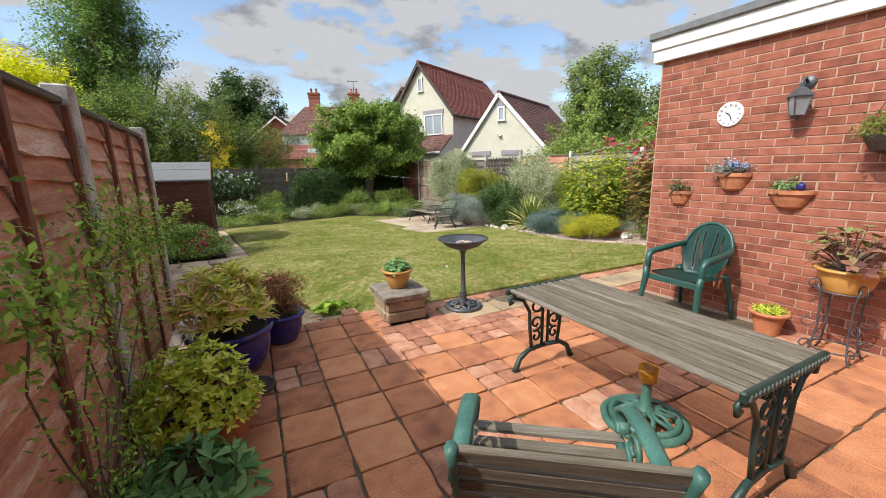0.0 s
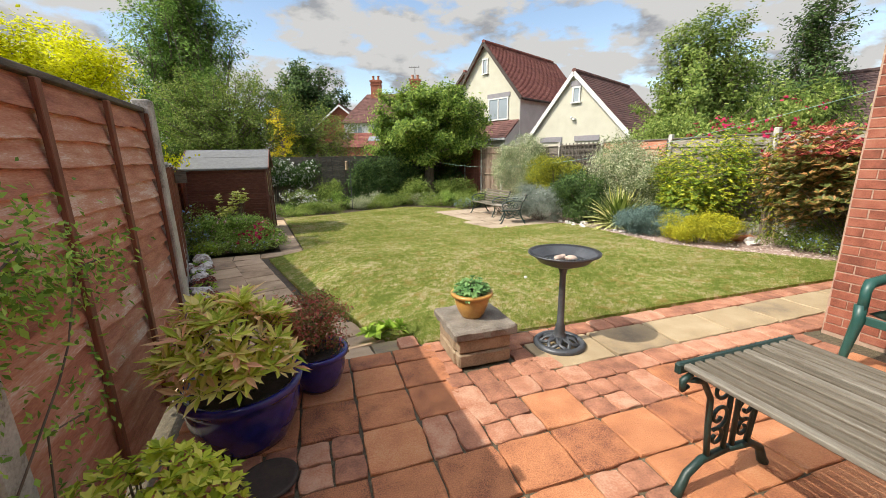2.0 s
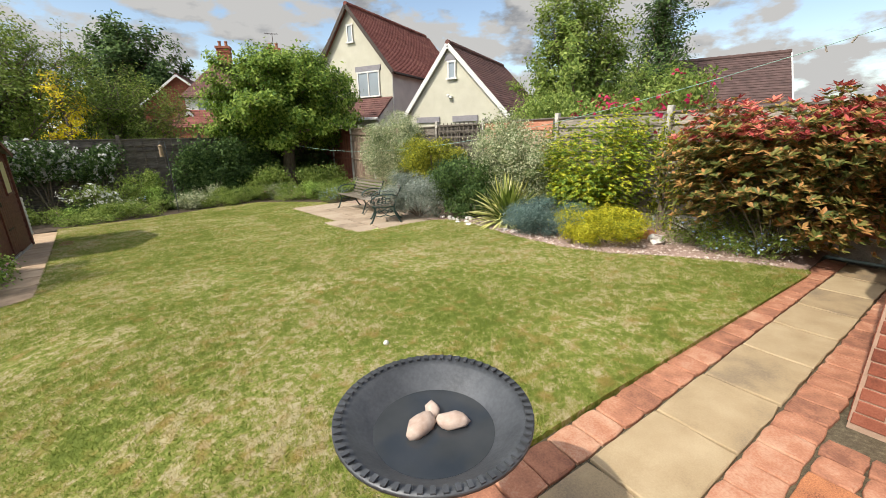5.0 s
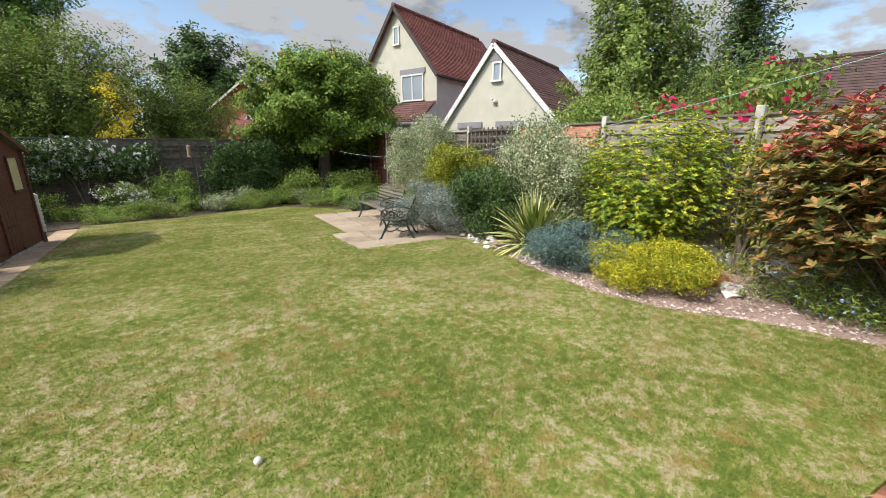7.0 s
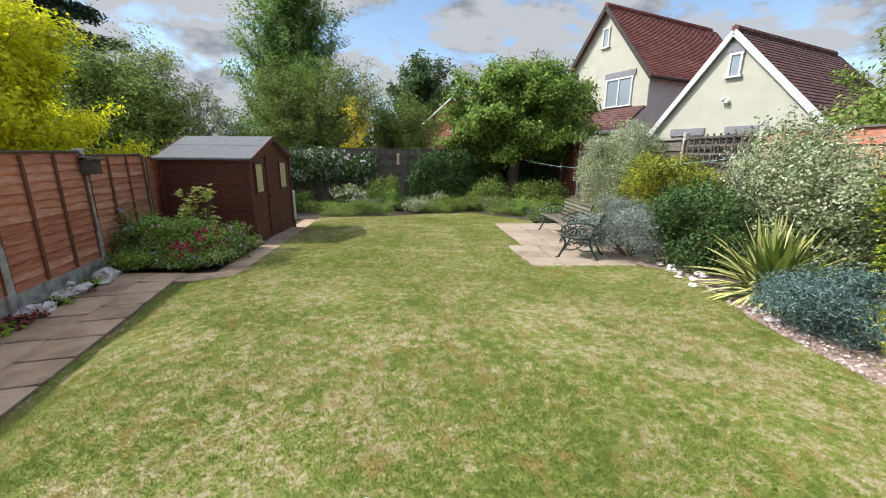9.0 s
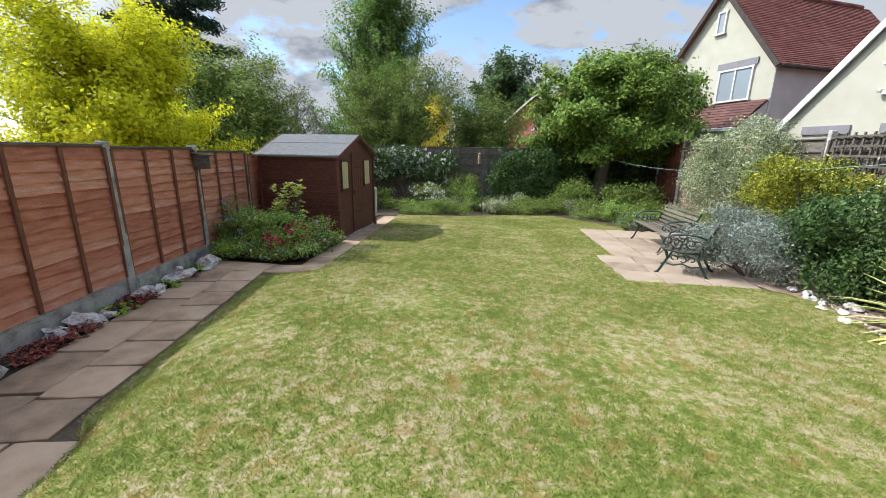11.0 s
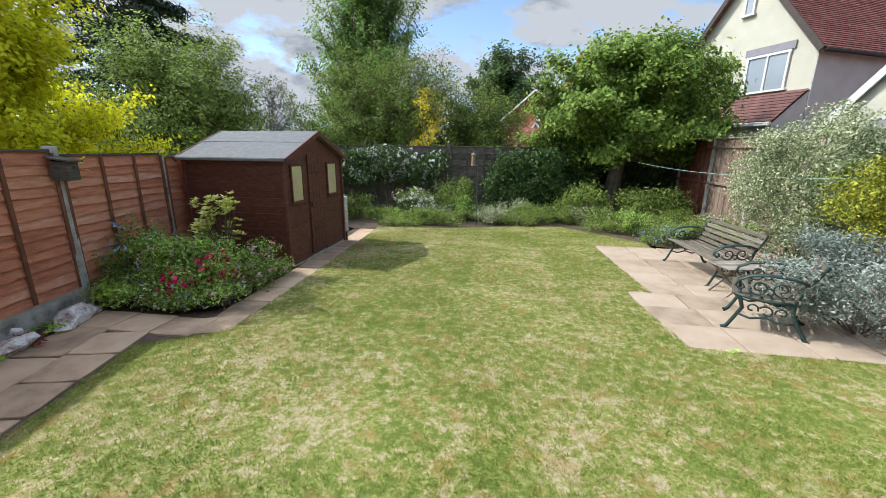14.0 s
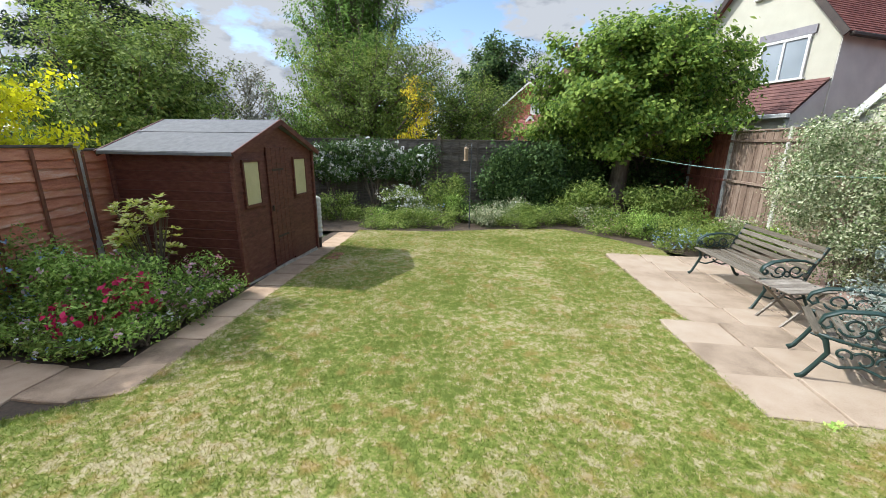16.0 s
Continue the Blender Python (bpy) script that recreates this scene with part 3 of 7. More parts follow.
def lap_panel(p0, p1, z_low, height, material, batten_mat, label, boards=13, battens=4, cap=True, seed=1, proud=1, group="", parent=None):
    """Waney-lap panel between two posts: overlapping wavy boards, upright battens and a capping rail. proud: the side of the battens."""
    a, b = Vector((*p0, 0)), Vector((*p1, 0))
    ln = (b - a).length
    t = thing("panel", "", "", (p0[0], p0[1], z_low), math.degrees(math.atan2(b.y - a.y, b.x - a.x)), group=group)
    t.parent = parent
    g = np.random.default_rng(seed)
    step = height / boards
    for i in range(boards):
        bm = bmesh.new()
        n = 14
        wob = [0.004 * g.normal() + 0.006 * math.sin(k * 0.7 + i * 2.1 + seed) for k in range(n + 1)]
        rows_b = []
        for k in range(n + 1):
            x = 0.03 + (ln - 0.06) * k / n
            zb = step * i - 0.01 + (wob[k] if i else 0)
            zt = step * (i + 1) + 0.02
            rows_b.append([bm.verts.new(c) for c in ((x, -0.034, zb), (x, -0.014, zb), (x, 0.014, zt), (x, 0.002, zt))])
        for q, w in zip(rows_b, rows_b[1:]):
            for s in range(4):
                bm.faces.new((q[s], q[(s + 1) % 4], w[(s + 1) % 4], w[s]))
        bmesh.ops.recalc_face_normals(bm, faces=bm.faces[:])
        part("board", bm, material, t)
    for k in range(battens):
        x = 0.045 + (ln - 0.09) * k / (battens - 1)
        for side in (-1, 1):
            bm = bmesh.new()
            box(bm, (x, side * 0.044 if side < 0 else 0.024, height / 2), (0.042, 0.022, height), bevel=0.003)
            part("batten", bm, batten_mat, t)
    if cap:
        bm = bmesh.new()
        box(bm, (ln / 2, 0, height + 0.022), (ln - 0.02, 0.075, 0.03), bevel=0.005)
        part("capping_rail", bm, M_GREYWOOD, t)
    return t


def concrete_post(x, y, z_top, z0, turn=0.0, parent=None, s=0.095):
    bm = bmesh.new()
    h = z_top - z0 + 0.1
    v = box(bm, (0, 0, h / 2), (s, s, h))
    for q in v:
        if q.co.z > h * 0.9:
            q.co.x *= 0.8
            q.co.y *= 0.8
    bmesh.ops.bevel(bm, geom=bm.edges[:], offset=0.008, segments=1, affect="EDGES")
    bmesh.ops.subdivide_edges(bm, edges=[e for e in bm.edges if e.calc_length() > 0.5], cuts=5)
    ob = part("post", bm, M_CONC, parent, "weathered concrete post")
    ob.matrix_basis = pose(x, y, z0 - 0.1, 0, 0, turn)
    return ob


def gravel_board(p0, p1, z_low, height=0.3, parent=None):
    a, b = Vector((*p0, 0)), Vector((*p1, 0))
    bm = bmesh.new()
    ln = (b - a).length - 0.08
    box(bm, (0, 0, 0), (ln, 0.05, height), bevel=0.006)
    box(bm, (0, -0.03, 0), (ln - 0.16, 0.012, height * 0.6))
    ob = part("gravel_board", bm, M_CONC, parent, "grey concrete gravel board")
    ob.matrix_basis = pose((a.x + b.x) / 2, (a.y + b.y) / 2, z_low + height / 2, 0, 0, math.degrees(math.atan2(b.y - a.y, b.x - a.x)))
    return ob


NEAR_X = -0.36
F_NEAR = thing("fence", "tall red-stained overlapping board fence with concrete posts", "fence")
F_SIDE = thing("fence", "red-brown board fence on concrete gravel boards", "fence")
F_BACK = thing("fence", "dark grey weathered trellis fence along the back", "fence")
F_EAST = thing("fence", "weathered board fence behind the shrub border", "fence")
near_posts = [(NEAR_X, -2.85), (NEAR_X, -0.92), (NEAR_X, 1.02), (NEAR_X, 2.95), (NEAR_X - 0.02, 4.9)]
for i, (p, q) in enumerate(zip(near_posts, near_posts[1:])):
    lap_panel(p, q, 0.06, 1.78, M_FENCE, M_FENCE_BATTEN, "tall red-stained overlapping board fence panel", 17, 4, seed=i, parent=F_NEAR)
for p in near_posts:
    concrete_post(p[0] + 0.02, p[1], 1.93, 0, 0, F_NEAR, 0.125)
far_posts = [(-0.46, 5.05), (-0.84, 6.75), (-1.22, 8.45), (-1.6, 10.15), (-2.0, 11.9), (-2.35, 13.7), (-2.7, 15.5), (-3.0, 17.4), (-3.2, 19.3)]
for i, (p, q) in enumerate(zip(far_posts, far_posts[1:])):
    zb = zp(q[1]) - 0.07
    tops = [1.52, 1.49, 1.47, 1.42, 1.38, 1.36, 1.34, 1.32]
    gravel_board(p, q, zb, 0.32, F_SIDE)
    lap_panel(p, q, zb + 0.32, tops[i] - zb - 0.35, M_FENCE_SIDE, M_FENCE_BATTEN, "red-brown overlapping board fence panel", 14, 4, seed=i + 10, parent=F_SIDE)
for p, zt in zip(far_posts, [1.62, 1.56, 1.53, 1.51, 1.46, 1.42, 1.4, 1.38, 1.38]):
    concrete_post(p[0], p[1], zt, zp(p[1]), 12, F_SIDE, 0.12)


def back_panel(p0, p1, z_low, height, label, seed=1):
    """Grey panel of horizontal boards with square trellis battens in front."""
    t = lap_panel(p0, p1, z_low, height, M_GREYWOOD, M_GREYWOOD, label, 12, 5, True, seed, parent=F_BACK)
    ln = math.dist(p0, p1)
    for i in range(7):
        bm = bmesh.new()
        box(bm, (ln / 2, -0.05, 0.12 + i * height / 7.5), (ln - 0.05, 0.012, 0.022))
        part("trellis_lath", bm, M_GREYWOOD, t)
    for i in range(9):
        bm = bmesh.new()
        box(bm, (0.1 + i * (ln - 0.2) / 8, -0.04, height / 2), (0.022, 0.012, height))
        part("trellis_lath", bm, M_GREYWOOD, t)
    return t


back_posts = [(-3.2, 18.25), (-0.8, 18.55), (1.45, 18.8), (3.6, 19.3), (5.4, 20.6), (7.2, 21.9), (9.0, 23.2)]
for i, (p, q) in enumerate(zip(back_posts, back_posts[1:])):
    zb = zg(18)
    back_panel(p, q, zb + 0.02, 2.08, "dark grey weathered fence panel with trellis", i)
for p in back_posts:
    bm = bmesh.new()
    box(bm, (p[0], p[1], zg(18) + 1.12), (0.09, 0.09, 2.24), bevel=0.008)
    part("post", bm, M_GREYWOOD, F_BACK, "grey wooden post")

# right boundary
RX = 8.62
for i, (y0, y1, zt) in enumerate(((2.4, 4.33, 1.86), (4.33, 6.26, 1.84), (6.26, 8.38, 1.84), (8.38, 10.5, 1.84), (10.5, 12.4, 1.80), (12.4, 14.3, 1.80))):
    zb = zg((y0 + y1) / 2)
    pale = i in (1, 2)
    m1 = M_PALEWOOD if pale else (M_FENCE if i in (0, 3) else M_GREYWOOD)
    gravel_board((RX, y1), (RX, y0), zb - 0.02, 0.3, F_EAST)
    lap_panel((RX, y1), (RX, y0), zb + 0.28, zt - zb - 0.32, m1, m1 if pale else M_GREYWOOD, "pale weathered board fence panel" if pale else ("orange-brown fence panel" if i == 3 else "grey-brown weathered fence panel"), 10, 3, seed=30 + i, parent=F_EAST)
for y in (2.4, 4.33, 6.26, 8.38, 10.5, 12.4, 14.3, 16.2, 18.1, 20.0, 23.2):
    concrete_post(RX, y, 1.92, zg(y), 0, F_EAST, 0.11)


def upright_panel(p0, p1, z_low, height, material, parent):
    """Panel of upright boards on three rails."""
    ln = math.dist(p0, p1)
    t = thing("panel", "", "", (p0[0], p0[1], z_low), math.degrees(math.atan2(p1[1] - p0[1], p1[0] - p0[0])))
    t.parent = parent
    n = int(ln / 0.125)
    for i in range(n):
        bm = bmesh.new()
        box(bm, (ln * (i + 0.5) / n, 0.012 * (i % 2), height / 2), (ln / n + 0.006, 0.016, height - 0.02 * (i % 3)), bevel=0.003)
        part("board", bm, material, t)
    for z in (0.22, height * 0.52, height - 0.2):
        bm = bmesh.new()
        box(bm, (ln / 2, -0.035, z), (ln, 0.035, 0.06), bevel=0.006)
        part("rail", bm, material, t)
    bm = bmesh.new()
    box(bm, (ln / 2, 0, height + 0.015), (ln, 0.08, 0.03), bevel=0.005)
    part("capping_rail", bm, material, t)


M_BROWNWOOD = surface("brown_weathered_board", [(0.28, (0.10, 0.065, 0.045)), (0.5, (0.21, 0.145, 0.105)), (0.75, (0.33, 0.26, 0.20))], 6, (6, 6, 1), 0.85, bump=0.4, bump_scale=40, random_tint=0.2)
M_REDWOOD = surface("dark_red_board", [(0.3, (0.14, 0.04, 0.025)), (0.7, (0.27, 0.09, 0.055))], 6, (6, 6, 1), 0.8, bump=0.35, bump_scale=40, random_tint=0.2)
for y0, y1, m1 in ((14.3, 16.2, M_BROWNWOOD), (16.2, 18.1, M_BROWNWOOD), (18.1, 20.0, M_REDWOOD), (20.0, 23.2, M_REDWOOD)):
    upright_panel((RX, y1), (RX, y0), zg(y0) + 0.04, 1.86 - zg(y0) - 0.04, m1, F_EAST)
# trellis over one panel
t = thing("trellis", "square brown wooden trellis on the fence", "trellis", (RX - 0.1, 11.4, 1.05), 90)
for i in range(6):
    bm = bmesh.new()
    box(bm, (0, 0, i * 0.15), (1.6, 0.02, 0.03))
    part("lath", bm, M_GREYWOOD, t)
for i in range(10):
    bm = bmesh.new()
    box(bm, (-0.76 + i * 0.17, -0.02, 0.38), (0.03, 0.02, 0.86))
    part("lath", bm, M_GREYWOOD, t)

# ---- shed ----


def shed():
    """Brown apex shed: lapped boards, door and two windows in the gable side facing the path, felt roof."""
    x0, x1, y0, y1 = -1.88, -0.15, 12.22, 14.35
    z0, ze, zr = zg(13.2) - 0.0, 1.36, 1.78
    ym = (y0 + y1) / 2
    t = thing("garden_shed", "dark brown painted wooden shed with grey felt roof", "shed", (0, 0, 0))
    bm = bmesh.new()
    box(bm, ((x0 + x1) / 2, ym, (z0 + ze) / 2), (x1 - x0 - 0.06, y1 - y0 - 0.06, ze - z0))
    part("core", bm, M_SHED, t)
    nb = 14
    for i in range(nb):
        zb, h = z0 + 0.02 + (ze - z0 - 0.02) * i / nb, (ze - z0) / nb
        for yy, s in ((y0 + 0.02, 1), (y1 - 0.02, -1)):
            bm = bmesh.new()
            box(bm, ((x0 + x1) / 2, yy, zb + h / 2), (x1 - x0 - 0.05, 0.022, h * 1.05), (s * 8, 0, 0))
            part("board", bm, M_SHED, t)
        bm = bmesh.new()
        box(bm, (x0 + 0.02, ym, zb + h / 2), (0.022, y1 - y0 - 0.05, h * 1.05), (0, 5, 0))
        part("board", bm, M_SHED, t)
        for ya, yb in ((y0 + 0.04, 12.95), (13.55, y1 - 0.04)):
            bm = bmesh.new()
            box(bm, (x1 - 0.02, (ya + yb) / 2, zb + h / 2), (0.022, yb - ya, h * 1.05), (0, -8, 0))
            part("board", bm, M_SHED, t)
    # gables
    for xx in (x0 + 0.02, x1 - 0.02):
        bm = bmesh.new()
        vs = [bm.verts.new((xx + dx, yy, zz)) for dx in (-0.012, 0.012) for yy, zz in ((y0 + 0.03, ze), (y1 - 0.03, ze), (ym, zr - 0.05))]
        bm.faces.new(vs[:3][::-1])
        bm.faces.new(vs[3:])
        for k in range(3):
            bm.faces.new((vs[k], vs[(k + 1) % 3], vs[3 + (k + 1) % 3], vs[3 + k]))
        part("gable", bm, M_SHED, t)
    # corner strips
    for xx in (x0, x1):
        for yy in (y0, y1):
            bm = bmesh.new()
            box(bm, (xx, yy, (z0 + ze) / 2), (0.05, 0.05, ze - z0), bevel=0.004)
            part("corner_strip", bm, M_SHED, t)
    # roof
    over = 0.09
    for s in (-1, 1):
        bm = bmesh.new()
        ye = ym + s * ((y1 - y0) / 2 + over)
        zl = ze + (zr - ze) * (-over) / ((y1 - y0) / 2)
        xs = (x0 - 0.09, x1 + 0.09)
        top = [bm.verts.new(c) for c in ((xs[0], ym, zr + 0.03), (xs[1], ym, zr + 0.03), (xs[1], ye, zl + 0.03), (xs[0], ye, zl + 0.03))]
        bot = [bm.verts.new(v.co - Vector((0, 0, 0.035))) for v in top]
        bm.faces.new(top)
        bm.faces.new(bot[::-1])
        for k in range(4):
            bm.faces.new((top[k], bot[k], bot[(k + 1) % 4], top[(k + 1) % 4]))
        bmesh.ops.recalc_face_normals(bm, faces=bm.faces[:])
        part("roof_slope", bm, M_FELT, t, "grey mineral felt")
        for f in (0.42, 0.97):
            bm = bmesh.new()
            yy, zz = ym + (ye - ym) * f, zr + 0.034 + (zl - zr) * f
            box(bm, ((xs[0] + xs[1]) / 2, yy, zz), (xs[1] - xs[0], 0.05, 0.006), (math.degrees(math.atan2(zl - zr, ye - ym)), 0, 0))
            part("felt_lap", bm, M_FELT, t)
        for xx in xs:
            bm = bmesh.new()
            ang = math.degrees(math.atan2(zl - zr, abs(ye - ym)))
            box(bm, (xx, (ym + ye) / 2, (zr + zl) / 2), (0.02, math.hypot(ye - ym, zr - zl), 0.075), (s * ang, 0, 0))
            part("barge_board", bm, M_SHED, t)
    # door and windows
    door = bmesh.new()
    for i in range(5):
        box(door, (x1 + 0.005, 13.01 + i * 0.12, (z0 + 0.08 + 1.42) / 2), (0.025, 0.116, 1.42 - z0 - 0.08), bevel=0.004)
    d = part("door", door, M_SHED, t)
    for zz in (0.1, 1.1):
        bm = bmesh.new()
        box(bm, (x1 + 0.025, 13.2, zz), (0.008, 0.3, 0.03))
        part("hinge", bm, M_DARK, d, "black iron strap hinge")
    bm = bmesh.new()
    box(bm, (x1 + 0.03, 12.99, 0.55), (0.03, 0.03, 0.08), bevel=0.006)
    part("latch", bm, M_DARK, d)
    blind = surface("pale_yellow_blind", [(0.3, (0.55, 0.50, 0.28)), (0.7, (0.68, 0.62, 0.38))], 5, rough=0.4, bump=0.05)
    for ya, yb in ((12.42, 12.74), (13.7, 14.06)):
        bm = bmesh.new()
        box(bm, (x1 + 0.0, (ya + yb) / 2, 0.95), (0.02, yb - ya, 0.56))
        w = part("window", bm, blind, t, "pale yellow lined window")
        for c, s in (((0, 0, 0.3), (0.035, yb - ya + 0.06, 0.035)), ((0, 0, -0.3), (0.05, yb - ya + 0.08, 0.035)), ((0, (yb - ya) / 2 + 0.015, 0), (0.035, 0.03, 0.58)), ((0, -(yb - ya) / 2 - 0.015, 0), (0.035, 0.03, 0.58))):
            bm = bmesh.new()
            box(bm, (x1 + 0.005 + c[0], (ya + yb) / 2 + c[1], 0.95 + c[2]), s)
            part("window_frame", bm, M_SHED, w)
    bm = bmesh.new()
    box(bm, ((x0 + x1) / 2, ym, z0 - 0.04), (x1 - x0, y1 - y0, 0.14))
    part("base", bm, M_CONC, t)


shed()

# ---- neighbouring houses ----


def tiled_slope(bm, a, b, c, d, courses, thick=0.028):
    """Roof slope from eave a-b to ridge d-c as overlapping courses."""
    a, b, c, d = (Vector(q) for q in (a, b, c, d))
    n = (b - a).cross(d - a).normalized()
    if n.z < 0:
        n = -n
    for i in range(courses):
        f0, f1 = i / courses, (i + 1.12) / courses
        f1 = min(f1, 1.0)
        p0, p1 = a.lerp(d, f0), b.lerp(c, f0)
        q0, q1 = a.lerp(d, f1), b.lerp(c, f1)
        m = max(3, int((p1 - p0).length / 0.9))
        for k in range(m):
            e0, e1 = p0.lerp(p1, k / m), p0.lerp(p1, (k + 1) / m)
            g0, g1 = q0.lerp(q1, k / m), q0.lerp(q1, (k + 1) / m)
            vs = [bm.verts.new(v) for v in (e0 + n * thick, e1 + n * thick, g1 + n * 0.01, g0 + n * 0.01, e0, e1)]
            bm.faces.new(vs[:4])
            bm.faces.new((vs[4], vs[5], vs[1], vs[0]))
    vs = [bm.verts.new(v - n * 0.04) for v in (a, b, c, d)]
    bm.faces.new(vs)


def house_window(t, x, z, w, h, panes, m, y=-0.02, lintel=True):
    bm = bmesh.new()
    box(bm, (x, y, z), (w, 0.03, h))
    win = part("window", bm, M_GLASS, t)
    win.matrix_local = m
    bits = [((x, y - 0.02, z + h / 2), (w + 0.1, 0.07, 0.07)), ((x, y - 0.03, z - h / 2), (w + 0.16, 0.12, 0.06))]
    for k in range(panes + 1):
        bits.append(((x - w / 2 + w * k / panes, y - 0.02, z), (0.06, 0.06, h)))
    for c, s in bits:
        bm = bmesh.new()
        box(bm, c, s)
        part("frame_bar", bm, M_WHITE, win)
    if lintel:
        bm = bmesh.new()
        box(bm, (x, y - 0.01, z + h / 2 + 0.16), (w + 0.25, 0.05, 0.22))
        part("lintel", bm, M_GREYPAINT, win)
    return win


def prism(bm, xl, xr, xa, ze, za, y0, y1, zb):
    """Walls of a gabled house, front gable at y0."""
    f = [bm.verts.new(c) for c in ((xl, y0, zb), (xr, y0, zb), (xr, y0, ze), (xa, y0, za), (xl, y0, ze))]
    r = [bm.verts.new(c.co + Vector((0, y1 - y0, 0))) for c in f]
    bm.faces.new(f)
    bm.faces.new(r[::-1])
    for k in range(5):
        bm.faces.new((f[k], r[k], r[(k + 1) % 5], f[(k + 1) % 5]))
    bmesh.ops.recalc_face_normals(bm, faces=bm.faces[:])


def gable_house(name, label, px, py, ang, xl, xr, xa, ze, za, depth, wall_mat, roof_mat, barge_mat, courses, zb=-0.6, over=0.25, side_mat=None):
    t = thing(name, label, "house", (px, py, 0), ang)
    bm = bmesh.new()
    prism(bm, xl, xr, xa, ze, za, 0, depth, zb)
    part("wall", bm, wall_mat, t)
    if side_mat:
        bm = bmesh.new()
        box(bm, (xr + 0.012, depth / 2, (ze + zb) / 2), (0.02, depth - 0.02, ze - zb))
        part("side_wall", bm, side_mat, t, "shaded grey rendered side wall")
    for xe in (xl, xr):
        s = 1 if xe > xa else -1
        k = (za - ze) / abs(xe - xa)
        bm = bmesh.new()
        e = xe + s * over
        zl = ze - over * k
        tiled_slope(bm, (e, -over, zl + 0.06), (e, depth + 0.1, zl + 0.06), (xa, depth + 0.1, za + 0.06), (xa, -over, za + 0.06), courses)
        part("roof_slope", bm, roof_mat, t, kind="stuff")
        bm = bmesh.new()
        ang_b = math.degrees(math.atan2(za - zl, abs(e - xa)))
        ln = math.hypot(za - zl, e - xa)
        box(bm, ((e + xa) / 2, -over - 0.01, (zl + za) / 2 + 0.0), (ln, 0.05, 0.16), (0, s * ang_b, 0))
        part("barge_board", bm, barge_mat, t)
        bm = bmesh.new()
        box(bm, (e + s * 0.03, depth / 2, zl + 0.0), (0.12, depth + over, 0.1), bevel=0.02)
        part("gutter", bm, M_DARK, t)
    bm = bmesh.new()
    for k in range(int(depth / 0.35)):
        rod(bm, (xa, -over + k * 0.35, za + 0.08), (xa, -over + k * 0.35 + 0.37, za + 0.075), 0.11, 0.10, 8)
    part("ridge_tiles", bm, roof_mat, t)
    return t


A = 25.0
# local x of the gable wall points from the far corner to the near one
hm = gable_house("house", "cream rendered house with steep red tiled roof", 11.3, 21.5, -90 + A, -3.2, 1.35, -0.92, 4.65, 7.45, 7.5, M_RENDER, M_ROOF_RED, M_DARK, 40, over=0.22, side_mat=M_GREYRENDER)
house_window(hm, 0.0, 4.0, 1.25, 1.1, 2, Matrix.Identity(4))
house_window(hm, -2.3, 4.0, 0.9, 1.0, 2, Matrix.Identity(4))
house_window(hm, -0.92, 6.3, 0.3, 0.75, 1, Matrix.Identity(4), lintel=False)
# lean-to roof across the front
bm = bmesh.new()
tiled_slope(bm, (-3.4, -1.25, 2.42), (1.35, -1.25, 2.42), (1.35, -0.02, 3.38), (-3.4, -0.02, 3.38), 9)
part("lean_to_roof", bm, M_ROOF_BROWN, hm, kind="stuff")
bm = bmesh.new()
v = [bm.verts.new(c) for c in ((1.33, -1.2, -0.6), (1.33, 0, -0.6), (1.33, 0, 3.32), (1.33, -1.2, 2.38))]
w = [bm.verts.new(q.co - Vector((0.15, 0, 0))) for q in v]
bm.faces.new(v)
bm.faces.new(w[::-1])
for k in range(4):
    bm.faces.new((v[k], w[k], w[(k + 1) % 4], v[(k + 1) % 4]))
bmesh.ops.recalc_face_normals(bm, faces=bm.faces[:])
part("lean_to_wall", bm, M_GREYRENDER, hm)
bm = bmesh.new()
box(bm, (-1.0, -1.1, 0.9), (4.5, 0.15, 3.0))
part("lean_to_front", bm, M_RENDER, hm)
bm = bmesh.new()
box(bm, (-1.0, -1.28, 2.36), (4.7, 0.12, 0.12), bevel=0.02)
part("lean_to_gutter", bm, M_WHITE, hm, "white gutter")
# cross wing behind
gx = gable_house("house_wing", "red tiled wing of the cream house", 13.6, 29.5, -90 + A, -4.0, 3, -0.8, 4.6, 7.6, 6, M_RENDER, M_ROOF_RED, M_DARK, 22)

gar = gable_house("garage", "cream rendered garage with brown tiled roof", 12.21, 16.4, -90 + A, -2.2, 2.5, 0.0, 2.25, 4.92, 6.5, M_RENDER, M_ROOF_BROWN, M_WHITE, 26, over=0.12)
house_window(gar, 0.13, 4.02, 0.3, 0.62, 1, Matrix.Identity(4))
for xx in (-1.0, 0.7):
    bm = bmesh.new()
    box(bm, (xx, -0.03, 2.2), (1.1, 0.06, 0.22))
    part("lintel", bm, M_GREYPAINT, gar)
bm = bmesh.new()
box(bm, (0.1, -0.08, 3.02), (0.12, 0.14, 0.1), bevel=0.02)
box(bm, (0.0, -0.12, 3.08), (0.1, 0.12, 0.1), (20, 0, 0), bevel=0.02)
part("security_lamp", bm, M_WHITE, gar)

